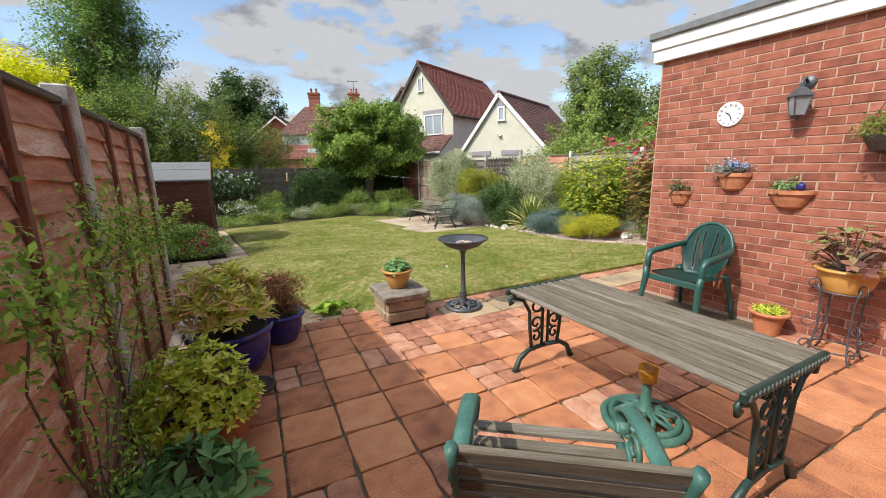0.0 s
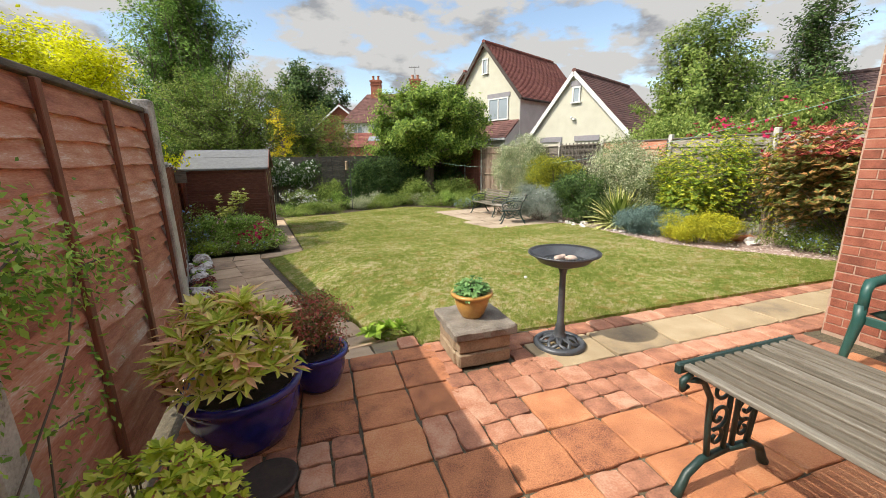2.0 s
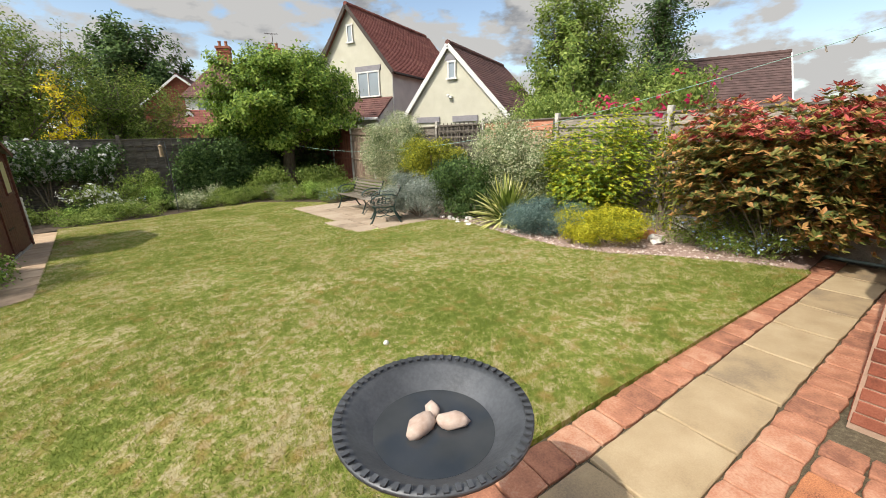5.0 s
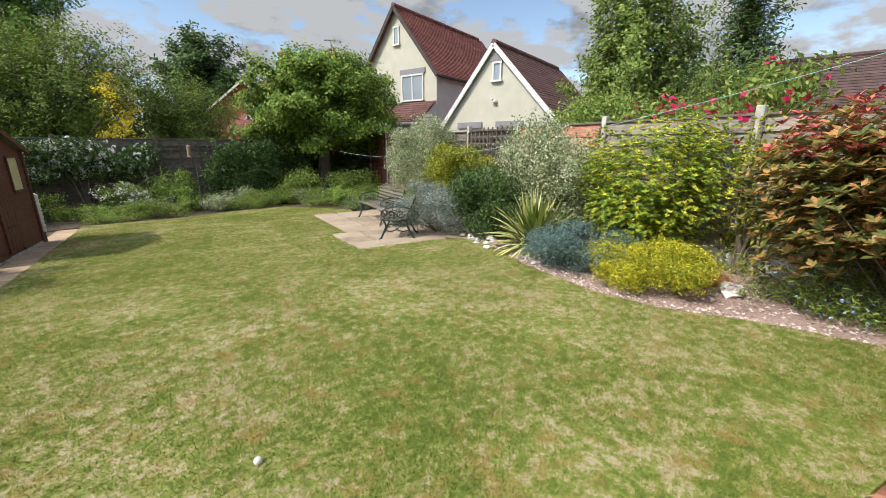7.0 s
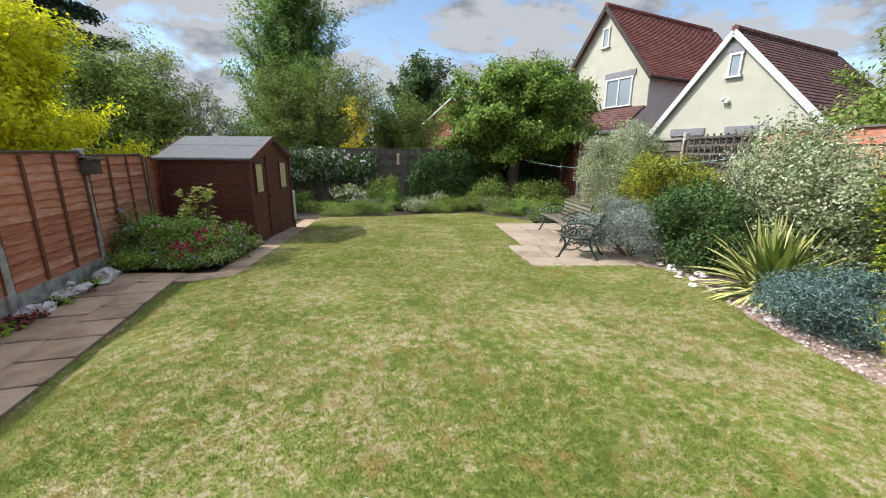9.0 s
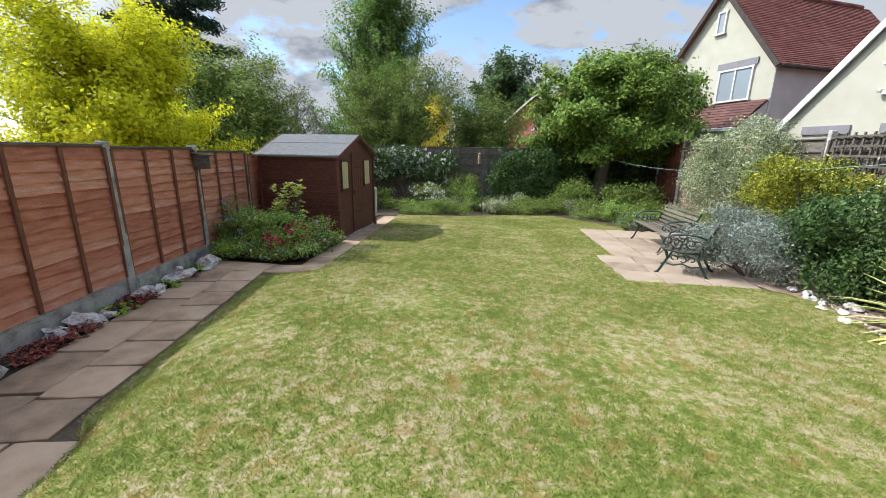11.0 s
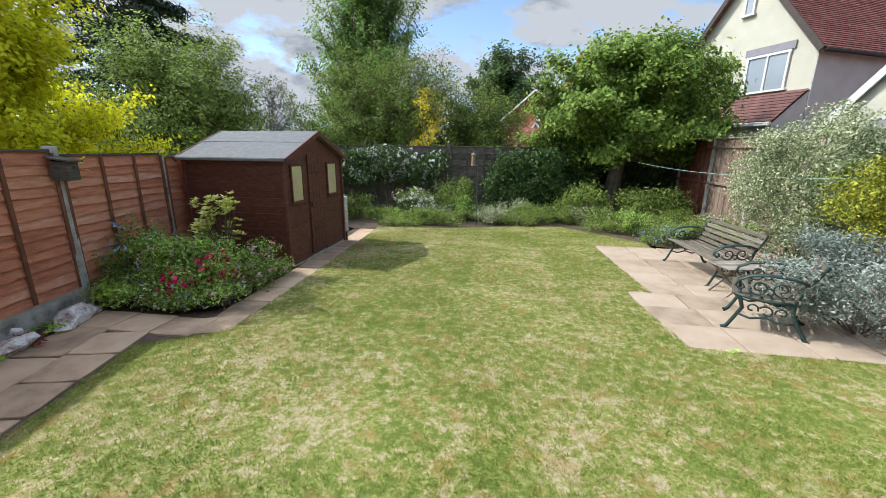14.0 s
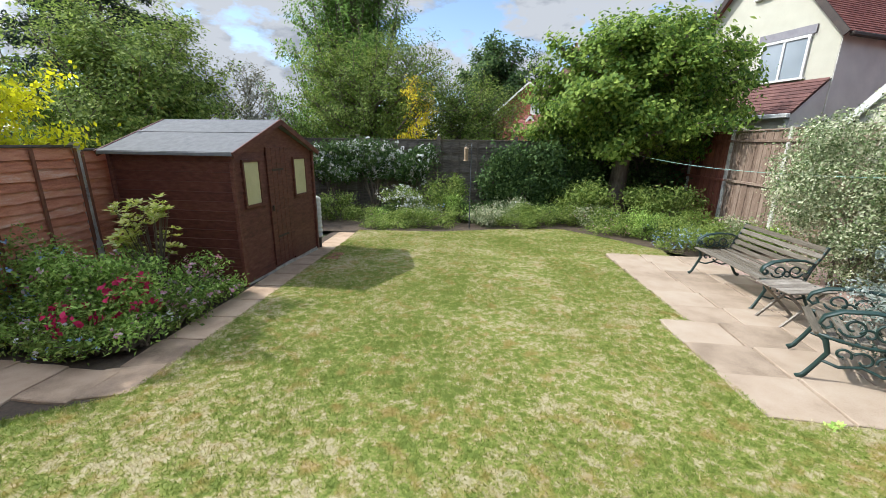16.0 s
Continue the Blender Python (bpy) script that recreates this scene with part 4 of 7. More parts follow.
# semi-detached pair further off
sem = thing("semi_detached_house", "white walled house with brown tiled roof and red chimneys", "house", (10.6, 40.2, 0), -22)
bm = bmesh.new()
box(bm, (0, 2.5, 2.2), (11, 5, 5.6))
part("wall", bm, M_WHITE, sem)
bm = bmesh.new()
tiled_slope(bm, (-5.8, -0.3, 4.9), (6, -0.3, 4.9), (5.2, 2.6, 7.9), (-3.6, 2.6, 7.9), 20)
tiled_slope(bm, (-5.8, -0.3, 4.9), (-5.8, 5.4, 4.9), (-3.6, 2.62, 7.9), (-3.6, 2.6, 7.9), 20)
part("roof", bm, M_ROOF_BROWN, sem)
for xx in (-2.6, 1.4):
    bm = bmesh.new()
    box(bm, (xx, 2.5, 8.2), (1.0, 0.7, 1.7))
    box(bm, (xx, 2.5, 9.1), (1.15, 0.85, 0.18))
    box(bm, (xx, 2.5, 8.75), (1.1, 0.8, 0.1))
    ch = part("chimney", bm, M_BRICK_REST, sem, "red brick chimney stack")
    for dx in (-0.25, 0.25):
        bm = bmesh.new()
        lathe(bm, [(0.13, 9.18), (0.11, 9.5), (0.14, 9.55), (0.14, 9.62), (0.09, 9.62)], 10, (xx + dx, 2.5, 0))
        part("chimney_pot", bm, M_EDGE_BRICK, ch)
bm = bmesh.new()
rod(bm, (1.4, 2.5, 9.2), (1.4, 2.5, 10.4), 0.025)
for k in range(6):
    rod(bm, (0.9 + k * 0.18, 2.2, 10.35), (0.9 + k * 0.18, 2.8, 10.35), 0.015)
rod(bm, (0.8, 2.5, 10.35), (1.9, 2.5, 10.35), 0.018)
part("aerial", bm, M_DARK, sem)
for xx in (-4.2, -2.6, -0.4, 1.3):
    house_window(sem, xx, 4.1, 0.9, 1.0, 2, Matrix.Identity(4), lintel=False)
bm = bmesh.new()
tiled_slope(bm, (-6.0, -4.0, 2.5), (1.5, -4.0, 2.5), (1.2, -1.2, 3.9), (-5.4, -1.2, 3.9), 10)
part("extension_roof", bm, M_ROOF_RED, sem)
bm = bmesh.new()
box(bm, (-2.2, -2.4, 1.0), (7.2, 2.8, 3.2))
part("extension_wall", bm, M_BRICK_REST, sem)
bm = bmesh.new()
box(bm, (-2.0, -2.55, 3.28), (1.3, 0.9, 0.05), (27, 0, 0))
part("roof_light", bm, M_GLASS, sem)

bh = gable_house("brick_house", "red brick gabled house with solar panels", 5.6, 46.0, -20, -3.0, 3.0, 0, 4.6, 7.0, 9, M_BRICK_REST, M_ROOF_BROWN, M_WHITE, 14, over=0.3)
bm = bmesh.new()
for i in range(4):
    for j in range(2):
        box(bm, (-1.35 + 0.95 * (j - 0.5) - 0.1, 1.2 + i * 1.5, 5.6 + (j - 0.5) * 0.77), (1.1, 1.4, 0.05), (0, -39, 0))
part("solar_panels", bm, M_GLASS, bh)
gable_house("brick_annexe", "small brick gable with white barge boards", 5.4, 40.0, -14, -0.9, 0.9, 0, 2.5, 3.7, 4, M_BRICK_REST, M_ROOF_RED, M_WHITE, 10, over=0.2)

gable_house("far_house", "brick house with a plain brown roof beyond the gardens", 24.47, 8.92, 21, -2.8, 2.8, 0.0, 2.3, 4.6, 5.7, M_BRICK_REST, M_ROOF_DARK, M_WHITE, 22, over=0.2)

# ---- own house: brick wall beside the patio ----
WX, WY = 4.68, 3.40
wall = tagged(new("wall_patio"), "red brick extension wall with white fascia", "wall", kind="structure")
bm = bmesh.new()
box(bm, (WX + 2.0 - 0.007, WY - 4.0 + 0.007, 1.31), (4.0, 8.0, 2.66))
part("mortar_bed", bm, M_MORTAR, wall)
bm = bmesh.new()
box(bm, (WX + 2.0, WY - 4.0 + 0.02, 2.7), (4.14, 8.12, 0.13), bevel=0.006)
box(bm, (WX + 2.0, WY - 4.0 + 0.02, 2.82), (4.18, 8.16, 0.12), bevel=0.006)
part("fascia", bm, M_WHITE, wall, "white painted fascia board")
bm = bmesh.new()
box(bm, (WX + 2.0, WY - 4.0, 2.91), (4.24, 8.24, 0.08), bevel=0.01)
part("roof_edge", bm, M_FELT, wall, "grey felt roof edge")
back = solid("wall_house", bmesh.new(), M_BRICK_REST, "plain brick rear wall of the house", "wall", "structure")
bm = bmesh.new()
box(bm, (2.0, -3.4, 2.6), (9, 0.3, 5.4))
back.data = mesh_of(bm, M_BRICK_REST)

# ---- paving ----
patio = tagged(new("patio"), "terracotta coloured square paving tiles with dark joints", "paving", kind="structure")
bm = bmesh.new()
box(bm, (2.2, 0.75, -0.045), (5.4, 7.55, 0.05))
part("bedding", bm, M_GRIT, patio)
terrace = tagged(new("terrace"), "buff slabs edged with red bricks along the lawn", "paving", kind="structure")
bm = bmesh.new()
box(bm, (5.2, 3.86, -0.052), (6.6, 1.05, 0.05), (0, 0, -2.6))
part("bedding", bm, M_GRIT, terrace)
garden_path = tagged(new("garden_path"), "grey-brown concrete slab path beside the lawn", "path", kind="structure")
bm = bmesh.new()
prev = None
for y in np.arange(4.45, 16.3, 0.15):
    a = float(np.interp(y, [4.45, 10.15, 10.2, 16.3], [-0.42, -1.62, -0.3, -0.6]))
    b = float(np.interp(y, [4.45, 5.02, 5.08, 5.8, 6.28, 6.34, 9.35, 9.62, 9.8, 14.1, 16.15], [1.5, 1.5, 1.18, 1.06, 0.92, 0.75, 0.02, 0.4, 0.62, 0.26, 0.06]))
    row = [bm.verts.new((a, y, zp(y) - 0.016)), bm.verts.new((b, y, zp(y) - 0.016))]
    if prev:
        bm.faces.new((prev[0], prev[1], row[1], row[0]))
    prev = row
part("bedding", bm, M_SOIL, garden_path)
sitting_area = tagged(new("sitting_area"), "stepped area of buff slabs beside the shrub border", "paving", kind="structure")

# ---- planting ----
L_APPLE = leaf_mat("apple_leaf", greens((0.049, 0.101, 0.013), (0.124, 0.198, 0.030), (0.247, 0.325, 0.062)), 0.42)
L_DARK = leaf_mat("dark_leaf", greens((0.021, 0.046, 0.011), (0.046, 0.092, 0.023), (0.092, 0.149, 0.040)), 0.3)
L_MID = leaf_mat("mid_leaf", greens((0.069, 0.115, 0.021), (0.144, 0.207, 0.037), (0.253, 0.310, 0.081)), 0.4)
L_HEDGE = leaf_mat("hawthorn_leaf", greens((0.066, 0.107, 0.015), (0.122, 0.174, 0.030), (0.210, 0.268, 0.059)), 0.4)
L_ASH = leaf_mat("ash_leaf", greens((0.055, 0.118, 0.017), (0.111, 0.195, 0.035), (0.197, 0.313, 0.065)), 0.4)
L_YELLOW = leaf_mat("golden_leaf", greens((0.312, 0.325, 0.010), (0.585, 0.546, 0.013), (0.728, 0.663, 0.019)), 0.5)
L_LABURNUM = leaf_mat("yellow_blossom", greens((0.45, 0.33, 0.01), (0.65, 0.48, 0.02)), 0.3)
L_CONIFER = leaf_mat("conifer_needle", greens((0.010, 0.022, 0.012), (0.022, 0.042, 0.022), (0.04, 0.065, 0.035)), 0.1)
L_GOLDSHRUB = leaf_mat("yellow_green_leaf", greens((0.06, 0.085, 0.010), (0.17, 0.195, 0.016), (0.34, 0.33, 0.03)), 0.3)
L_GOLDCON = leaf_mat("gold_conifer", greens((0.11, 0.14, 0.01), (0.30, 0.30, 0.015), (0.47, 0.42, 0.03)), 0.25)
L_BLUECON = leaf_mat("blue_juniper", greens((0.035, 0.075, 0.065), (0.08, 0.13, 0.115), (0.15, 0.21, 0.19)), 0.15)
L_SILVER = leaf_mat("silver_leaf", greens((0.08, 0.11, 0.085), (0.16, 0.195, 0.165), (0.27, 0.295, 0.265)), 0.25)
L_VARIEG = leaf_mat("cream_variegated_leaf", greens((0.085, 0.125, 0.045), (0.208, 0.250, 0.128), (0.416, 0.419, 0.285)), 0.25)
L_WHITE = leaf_mat("white_petal", greens((0.60, 0.56, 0.54), (0.80, 0.76, 0.74)), 0.3)
L_PINK = leaf_mat("pink_petal", greens((0.48, 0.18, 0.26), (0.66, 0.42, 0.46)), 0.3)
L_RED = leaf_mat("crimson_petal", greens((0.30, 0.01, 0.05), (0.50, 0.03, 0.11)), 0.3)
L_BLUE = leaf_mat("blue_petal", greens((0.16, 0.26, 0.52), (0.36, 0.46, 0.72)), 0.3)

tree("apple_tree", "round-headed fruit tree with thick forked trunk", 6.6, 19.9, zg(19.9), 5.0, 2.0, 3.05, 2.6, 86000, 0.122, 0.6, L_APPLE, 0.26, 3, boughs=90, twigs=9, rise=0.12, puff=0.15, inner=0.4, reach=0.24, lean=(0.15, 0))
tree("ash_tree", "tall airy tree with rising feathery branches", -4.6, 29.0, -0.6, 12.8, 1.0, 5.6, 4.4, 72000, 0.18, 0.42, L_ASH, 0.26, 5, boughs=90, twigs=9, rise=0.75, puff=0.22, shape="cone", inner=0.3, reach=0.22)
tree("hawthorn_tree", "dense twiggy green hedge tree", -2.2, 24.5, -0.6, 6.0, 0.5, 4.0, 2.4, 64000, 0.108, 0.5, L_HEDGE, 0.16, 7, boughs=90, twigs=9, rise=0.3, puff=0.17, reach=0.28)
tree("hawthorn_tree", "dense twiggy green hedge tree", 1.6, 25.8, -0.6, 4.8, 0.5, 3.0, 2.0, 28000, 0.11, 0.5, L_HEDGE, 0.14, 8, boughs=70, twigs=9, rise=0.3, puff=0.17, reach=0.28)
tree("laburnum_tree", "small tree hung with yellow blossom", 0.1, 22.3, -0.6, 4.6, 1.8, 0.7, 0.6, 1800, 0.09, 0.5, L_LABURNUM, 0.08, 9, boughs=18, twigs=6, rise=0.2, puff=0.10, droop=1.5)
tree("oak_tree", "distant broad green oak", 2.6, 52.0, -0.6, 12.3, 3.0, 5.2, 4.5, 30000, 0.36, 0.5, L_DARK, 0.4, 11, boughs=60, twigs=9, rise=0.4, puff=0.36, reach=0.2)
tree("golden_tree", "bright yellow leaved tree beyond the fence", -3.45, 10.6, -0.3, 3.95, 0.8, 1.5, 1.9, 96000, 0.072, 0.55, L_YELLOW, 0.07, 13, boughs=80, twigs=9, rise=0.12, puff=0.11, reach=0.27)
tree("elder_tree", "rounded green tree beyond the fence", -6.0, 16.8, -0.4, 4.75, 0.3, 2.6, 2.2, 74000, 0.10, 0.5, L_MID, 0.13, 15, boughs=90, twigs=9, rise=0.35, puff=0.16, reach=0.26)
tree("pale_tree", "small tree with thin pale foliage", -7.9, 24.5, -0.5, 5.3, 1.5, 1.9, 1.6, 5000, 0.12, 0.5, leaf_mat("pale_leaf", greens((0.15, 0.15, 0.10), (0.30, 0.28, 0.22)), 0.3), 0.08, 17, boughs=26, twigs=7, rise=0.4, puff=0.13)


def conifer(name, label, x, y, z, h, r, n, seed):
    t = thing(name, label, "tree", (x, y, z))
    g = np.random.default_rng(seed)
    bm = bmesh.new()
    sweep(bm, [(0, 0, 0), (0, 0, h * 0.5), (0, 0, h)], [0.3, 0.16, 0.03], 10)
    part("trunk", bm, M_BARK, t)
    lb, bm = [], bmesh.new()
    for i in range(70):
        f = 0.12 + 0.86 * i / 70
        a = i * 2.4
        q = r * (1 - f) ** 0.8 * (0.75 + 0.4 * g.random())
        e = (q * math.cos(a), q * math.sin(a), h * f - q * 0.12)
        sweep(bm, [(0, 0, h * f), (e[0] * 0.5, e[1] * 0.5, h * f + 0.05), e], [0.05, 0.03, 0.01], 4)
        for m in (0.45, 0.75, 1.0):
            lb.append((e[0] * m, e[1] * m, h * f - q * 0.12 * m, 0.35 + 0.2 * q * 0.4, 0.35 + 0.2 * q * 0.4, 0.28))
    part("branchwork", bm, M_BARK, t)
    p, nr = blob_points(n, lb, 0.3)
    leaf_mesh("crown", p, nr, 0.26, 0.28, L_CONIFER, t, droop=1.2)
    return t


conifer("conifer", "tall dark green conifer", -13.0, 23.0, -0.6, 12.5, 4.8, 40000, 4)
tree("sycamore_tree", "broad light green tree behind the border fence", 12.6, 10.9, -0.1, 5.5, 0.8, 1.6, 1.7, 48000, 0.105, 0.5, L_MID, 0.15, 21, boughs=60, twigs=8, rise=0.6, puff=0.13, shape="dome", inner=0.35, reach=0.26)
tree("lime_tree", "green tree behind the border fence", 17.0, 10.6, -0.3, 3.9, 0.8, 1.8, 1.8, 14000, 0.14, 0.5, L_MID, 0.16, 23, boughs=40, twigs=8, rise=0.4, puff=0.16)
tree("silver_birch", "tall dark drooping tree beyond the gardens", 20.8, 12.4, -0.3, 8.2, 1.0, 1.9, 1.9, 14000, 0.17, 0.4, L_DARK, 0.16, 25, boughs=46, twigs=7, rise=0.5, puff=0.2, shape="cone", inner=0.3, reach=0.22, droop=0.8)
tree("distant_tree", "tall dark tree in the distance", 34.0, 24.0, -0.3, 8.0, 1.0, 4.5, 4.0, 11000, 0.36, 0.5, L_DARK, 0.3, 26, boughs=40, twigs=7, rise=0.4, puff=0.36)
tree("birch_tree", "thin distant tree behind the roofs", 21.0, 33.0, -0.3, 9.3, 4.0, 1.2, 1.2, 3000, 0.22, 0.5, L_MID, 0.1, 28, boughs=20, twigs=6, rise=0.6, puff=0.2)

# border shrubs, from the far end towards the house
shrub("honeysuckle", "tall grey-green variegated climber on the fence", "climber", 7.95, 13.6, 2.45, 0.75, 1.0, 46000, 0.04, 0.55, L_VARIEG, seed=31, nlobes=60, k=0.33, skin=0.7)
shrub("golden_privet", "rounded yellow-green border shrub", "shrub", 8.05, 11.85, 1.85, 0.7, 0.9, 22000, 0.045, 0.5, L_GOLDSHRUB, seed=32, base=0.4, nlobes=45, k=0.28)
shrub("silver_shrub", "mound of silvery grey foliage", "shrub", 6.95, 10.95, 1.1, 0.85, 0.85, 26000, 0.038, 0.4, L_SILVER, seed=33, nlobes=50, k=0.27)
shrub("dark_shrub", "dark green leafy shrub", "shrub", 7.6, 9.75, 1.3, 0.75, 0.8, 20000, 0.055, 0.5, L_DARK, seed=34, nlobes=45, k=0.28)
shrub("variegated_euonymus", "large cream variegated shrub", "shrub", 8.0, 8.95, 1.95, 0.75, 0.95, 46000, 0.04, 0.55, L_VARIEG, seed=35, nlobes=60, k=0.34, skin=0.7)
shrub("blue_juniper", "low spreading blue-green juniper", "shrub", 7.05, 7.3, 0.55, 0.6, 0.72, 26000, 0.035, 0.28, L_BLUECON, seed=37, nlobes=55, k=0.24)
shrub("gold_conifer", "low spreading golden conifer", "shrub", 7.05, 6.3, 0.52, 0.55, 0.55, 26000, 0.035, 0.28, L_GOLDCON, seed=38, nlobes=55, k=0.24)

# ---- furniture ----
M_IRON = surface("dark_green_cast_iron", [(0.3, (0.008, 0.025, 0.022)), (0.7, (0.021, 0.052, 0.045))], 9, rough=0.45, bump=0.2, bump_scale=80)
M_IRON_PALE = surface("sea_green_paint", [(0.35, (0.03, 0.10, 0.08)), (0.55, (0.055, 0.155, 0.125)), (0.72, (0.13, 0.22, 0.17))], 9, rough=0.5, bump=0.2, bump_scale=80)
M_SLAT = surface("weathered_teak_slat", [(0.32, (0.077, 0.066, 0.046)), (0.46, (0.120, 0.101, 0.074)), (0.56, (0.151, 0.132, 0.101)), (0.70, (0.224, 0.206, 0.170))], 3, (24, 1.4, 24), 0.85, bump=0.5, bump_scale=22, random_tint=0.2, detail=9)
M_SLAT_SEAT = surface("weathered_seat_slat", [(0.32, (0.077, 0.066, 0.046)), (0.46, (0.120, 0.101, 0.074)), (0.56, (0.151, 0.132, 0.101)), (0.70, (0.224, 0.206, 0.170))], 3, (1.4, 24, 24), 0.85, bump=0.5, bump_scale=22, random_tint=0.2, detail=9, local=True)
M_PLASTIC = surface("green_garden_plastic", [(0.3, (0.012, 0.06, 0.052)), (0.7, (0.02, 0.085, 0.072))], 5, rough=0.38, bump=0.04)
M_BLUE = surface("cobalt_glaze", [(0.3, (0.010, 0.012, 0.12)), (0.55, (0.02, 0.022, 0.22)), (0.8, (0.06, 0.05, 0.30))], 6, rough=0.12, bump=0.08, bump_scale=20, coat=0.6)
M_CLAY = surface("terracotta_clay", [(0.25, (0.28, 0.10, 0.045)), (0.55, (0.46, 0.18, 0.085)), (0.8, (0.56, 0.31, 0.20))], 8, rough=0.8, bump=0.2, bump_scale=60)
M_OCHRE = surface("ochre_glaze", [(0.25, (0.36, 0.17, 0.04)), (0.55, (0.52, 0.28, 0.075)), (0.8, (0.58, 0.36, 0.14))], 8, rough=0.3, bump=0.15, bump_scale=50)
M_METAL = surface("dark_pewter", [(0.3, (0.05, 0.055, 0.062)), (0.7, (0.11, 0.118, 0.13))], 10, rough=0.45, metal=0.35, bump=0.2, bump_scale=90)
M_SAND = surface("sandstone", [(0.25, (0.145, 0.102, 0.064)), (0.5, (0.289, 0.212, 0.136)), (0.75, (0.399, 0.323, 0.230))], 7, rough=0.92, bump=0.7, bump_scale=70, detail=8)
M_CAPSTONE = surface("weathered_cap_stone", [(0.25, (0.090, 0.075, 0.060)), (0.5, (0.203, 0.176, 0.143)), (0.75, (0.315, 0.285, 0.240))], 9, rough=0.92, bump=0.7, bump_scale=80, detail=8)
M_ROCK = surface("white_quartz_rock", [(0.36, (0.24, 0.17, 0.14)), (0.45, (0.50, 0.44, 0.41)), (0.54, (0.76, 0.74, 0.72)), (0.7, (0.84, 0.83, 0.82))], 9, rough=0.8, bump=0.8, bump_scale=40, detail=8)
M_COMPOST = surface("compost", [(0.3, (0.02, 0.014, 0.01)), (0.7, (0.06, 0.045, 0.033))], 40, bump=1.0, bump_scale=120)


def iron_seat(width, at, turn, label, name="garden_chair", metal=None, z=0.0, seat_slats=6, back_slats=5):
    """Cast-iron ended seat with wooden slats. Local x across, y forwards."""
    metal = metal or M_IRON
    t = thing(name, label, "chair" if width < 1 else "bench", (*at, z), turn)
    for s in (-1, 1):
        x = s * width / 2
        bm = bmesh.new()
        P = lambda pts: [(x, a, b) for a, b in pts]
        sweep(bm, P([(0.34, 0.0), (0.30, 0.03), (0.25, 0.14), (0.20, 0.26), (0.23, 0.36), (0.28, 0.40)]), [0.026, 0.02, 0.018, 0.019, 0.021, 0.017], 8, 0.8)
        sweep(bm, P([(-0.38, 0.0), (-0.33, 0.03), (-0.26, 0.15), (-0.20, 0.27), (-0.19, 0.38), (-0.24, 0.55), (-0.33, 0.72), (-0.36, 0.80)]), [0.026, 0.02, 0.019, 0.02, 0.021, 0.019, 0.018, 0.024], 8, 0.8)
        side = part("end_frame", bm, metal, t, smooth=True)
        bm = bmesh.new()
        sweep(bm, P([(-0.26, 0.60), (-0.15, 0.635), (0.02, 0.64), (0.18, 0.61), (0.27, 0.55), (0.29, 0.49), (0.25, 0.455), (0.215, 0.48), (0.235, 0.515)]), [0.012, 0.014, 0.015, 0.016, 0.015, 0.013, 0.011, 0.010, 0.009], 8, 2.3)
        part("armrest", bm, metal, side, smooth=True)
        bm = bmesh.new()
        sweep(bm, P([(-0.19, 0.38), (0.0, 0.365), (0.15, 0.375), (0.28, 0.40)]), 0.017, 8, 1.3)
        part("seat_rail", bm, metal, side, smooth=True)
        for cy, cz, r, a0, a1 in ((-0.08, 0.51, 0.085, 200, 640), (0.10, 0.50, 0.085, -20, -460), (0.01, 0.46, 0.05, 0, 330), (0.0, 0.25, 0.07, 30, 330), (0.12, 0.27, 0.055, 200, -120), (-0.12, 0.27, 0.055, -20, 300)):
            bm = bmesh.new()
            sweep(bm, [(x, p[0], p[2]) for p in spiral(cy, cz, r, r * 0.3, a0, a1, 16)], 0.0095, 6, 1.2)
            part("scroll", bm, metal, side, smooth=True)
        bm = bmesh.new()
        sweep(bm, P([(-0.24, 0.19), (-0.12, 0.16), (0.0, 0.20), (0.12, 0.16), (0.23, 0.19)]), 0.012, 6, 1.2)
        part("stretcher", bm, metal, side, smooth=True)
    for i in range(seat_slats):
        y = -0.16 + 0.44 * i / (seat_slats - 1)
        bm = bmesh.new()
        box(bm, (0, y, 0.405 - 0.02 * math.sin(math.pi * i / (seat_slats - 1))), (width + 0.03, 0.058, 0.022), bevel=0.004)
        part("seat_slat", bm, M_SLAT_SEAT, t)
    for i in range(back_slats):
        f = i / (back_slats - 1)
        bm = bmesh.new()
        box(bm, (0, -0.205 - 0.135 * f, 0.46 + 0.31 * f), (width + 0.03, 0.022, 0.058), (20, 0, 0), bevel=0.004)
        part("back_slat", bm, M_SLAT_SEAT, t)
    return t


iron_seat(0.62, (1.18, 1.42), -38.8, "weathered wooden slat armchair with sea-green iron ends", metal=M_IRON_PALE)
iron_seat(0.6, (6.06, 10.97), 62.4, "wooden slat armchair with dark green iron scroll ends", z=zg(10.97) + 0.025)
iron_seat(1.42, (6.5, 13.2), 92, "grey wooden slat bench with dark green iron scroll ends", "garden_bench", z=zg(13.2) + 0.025)


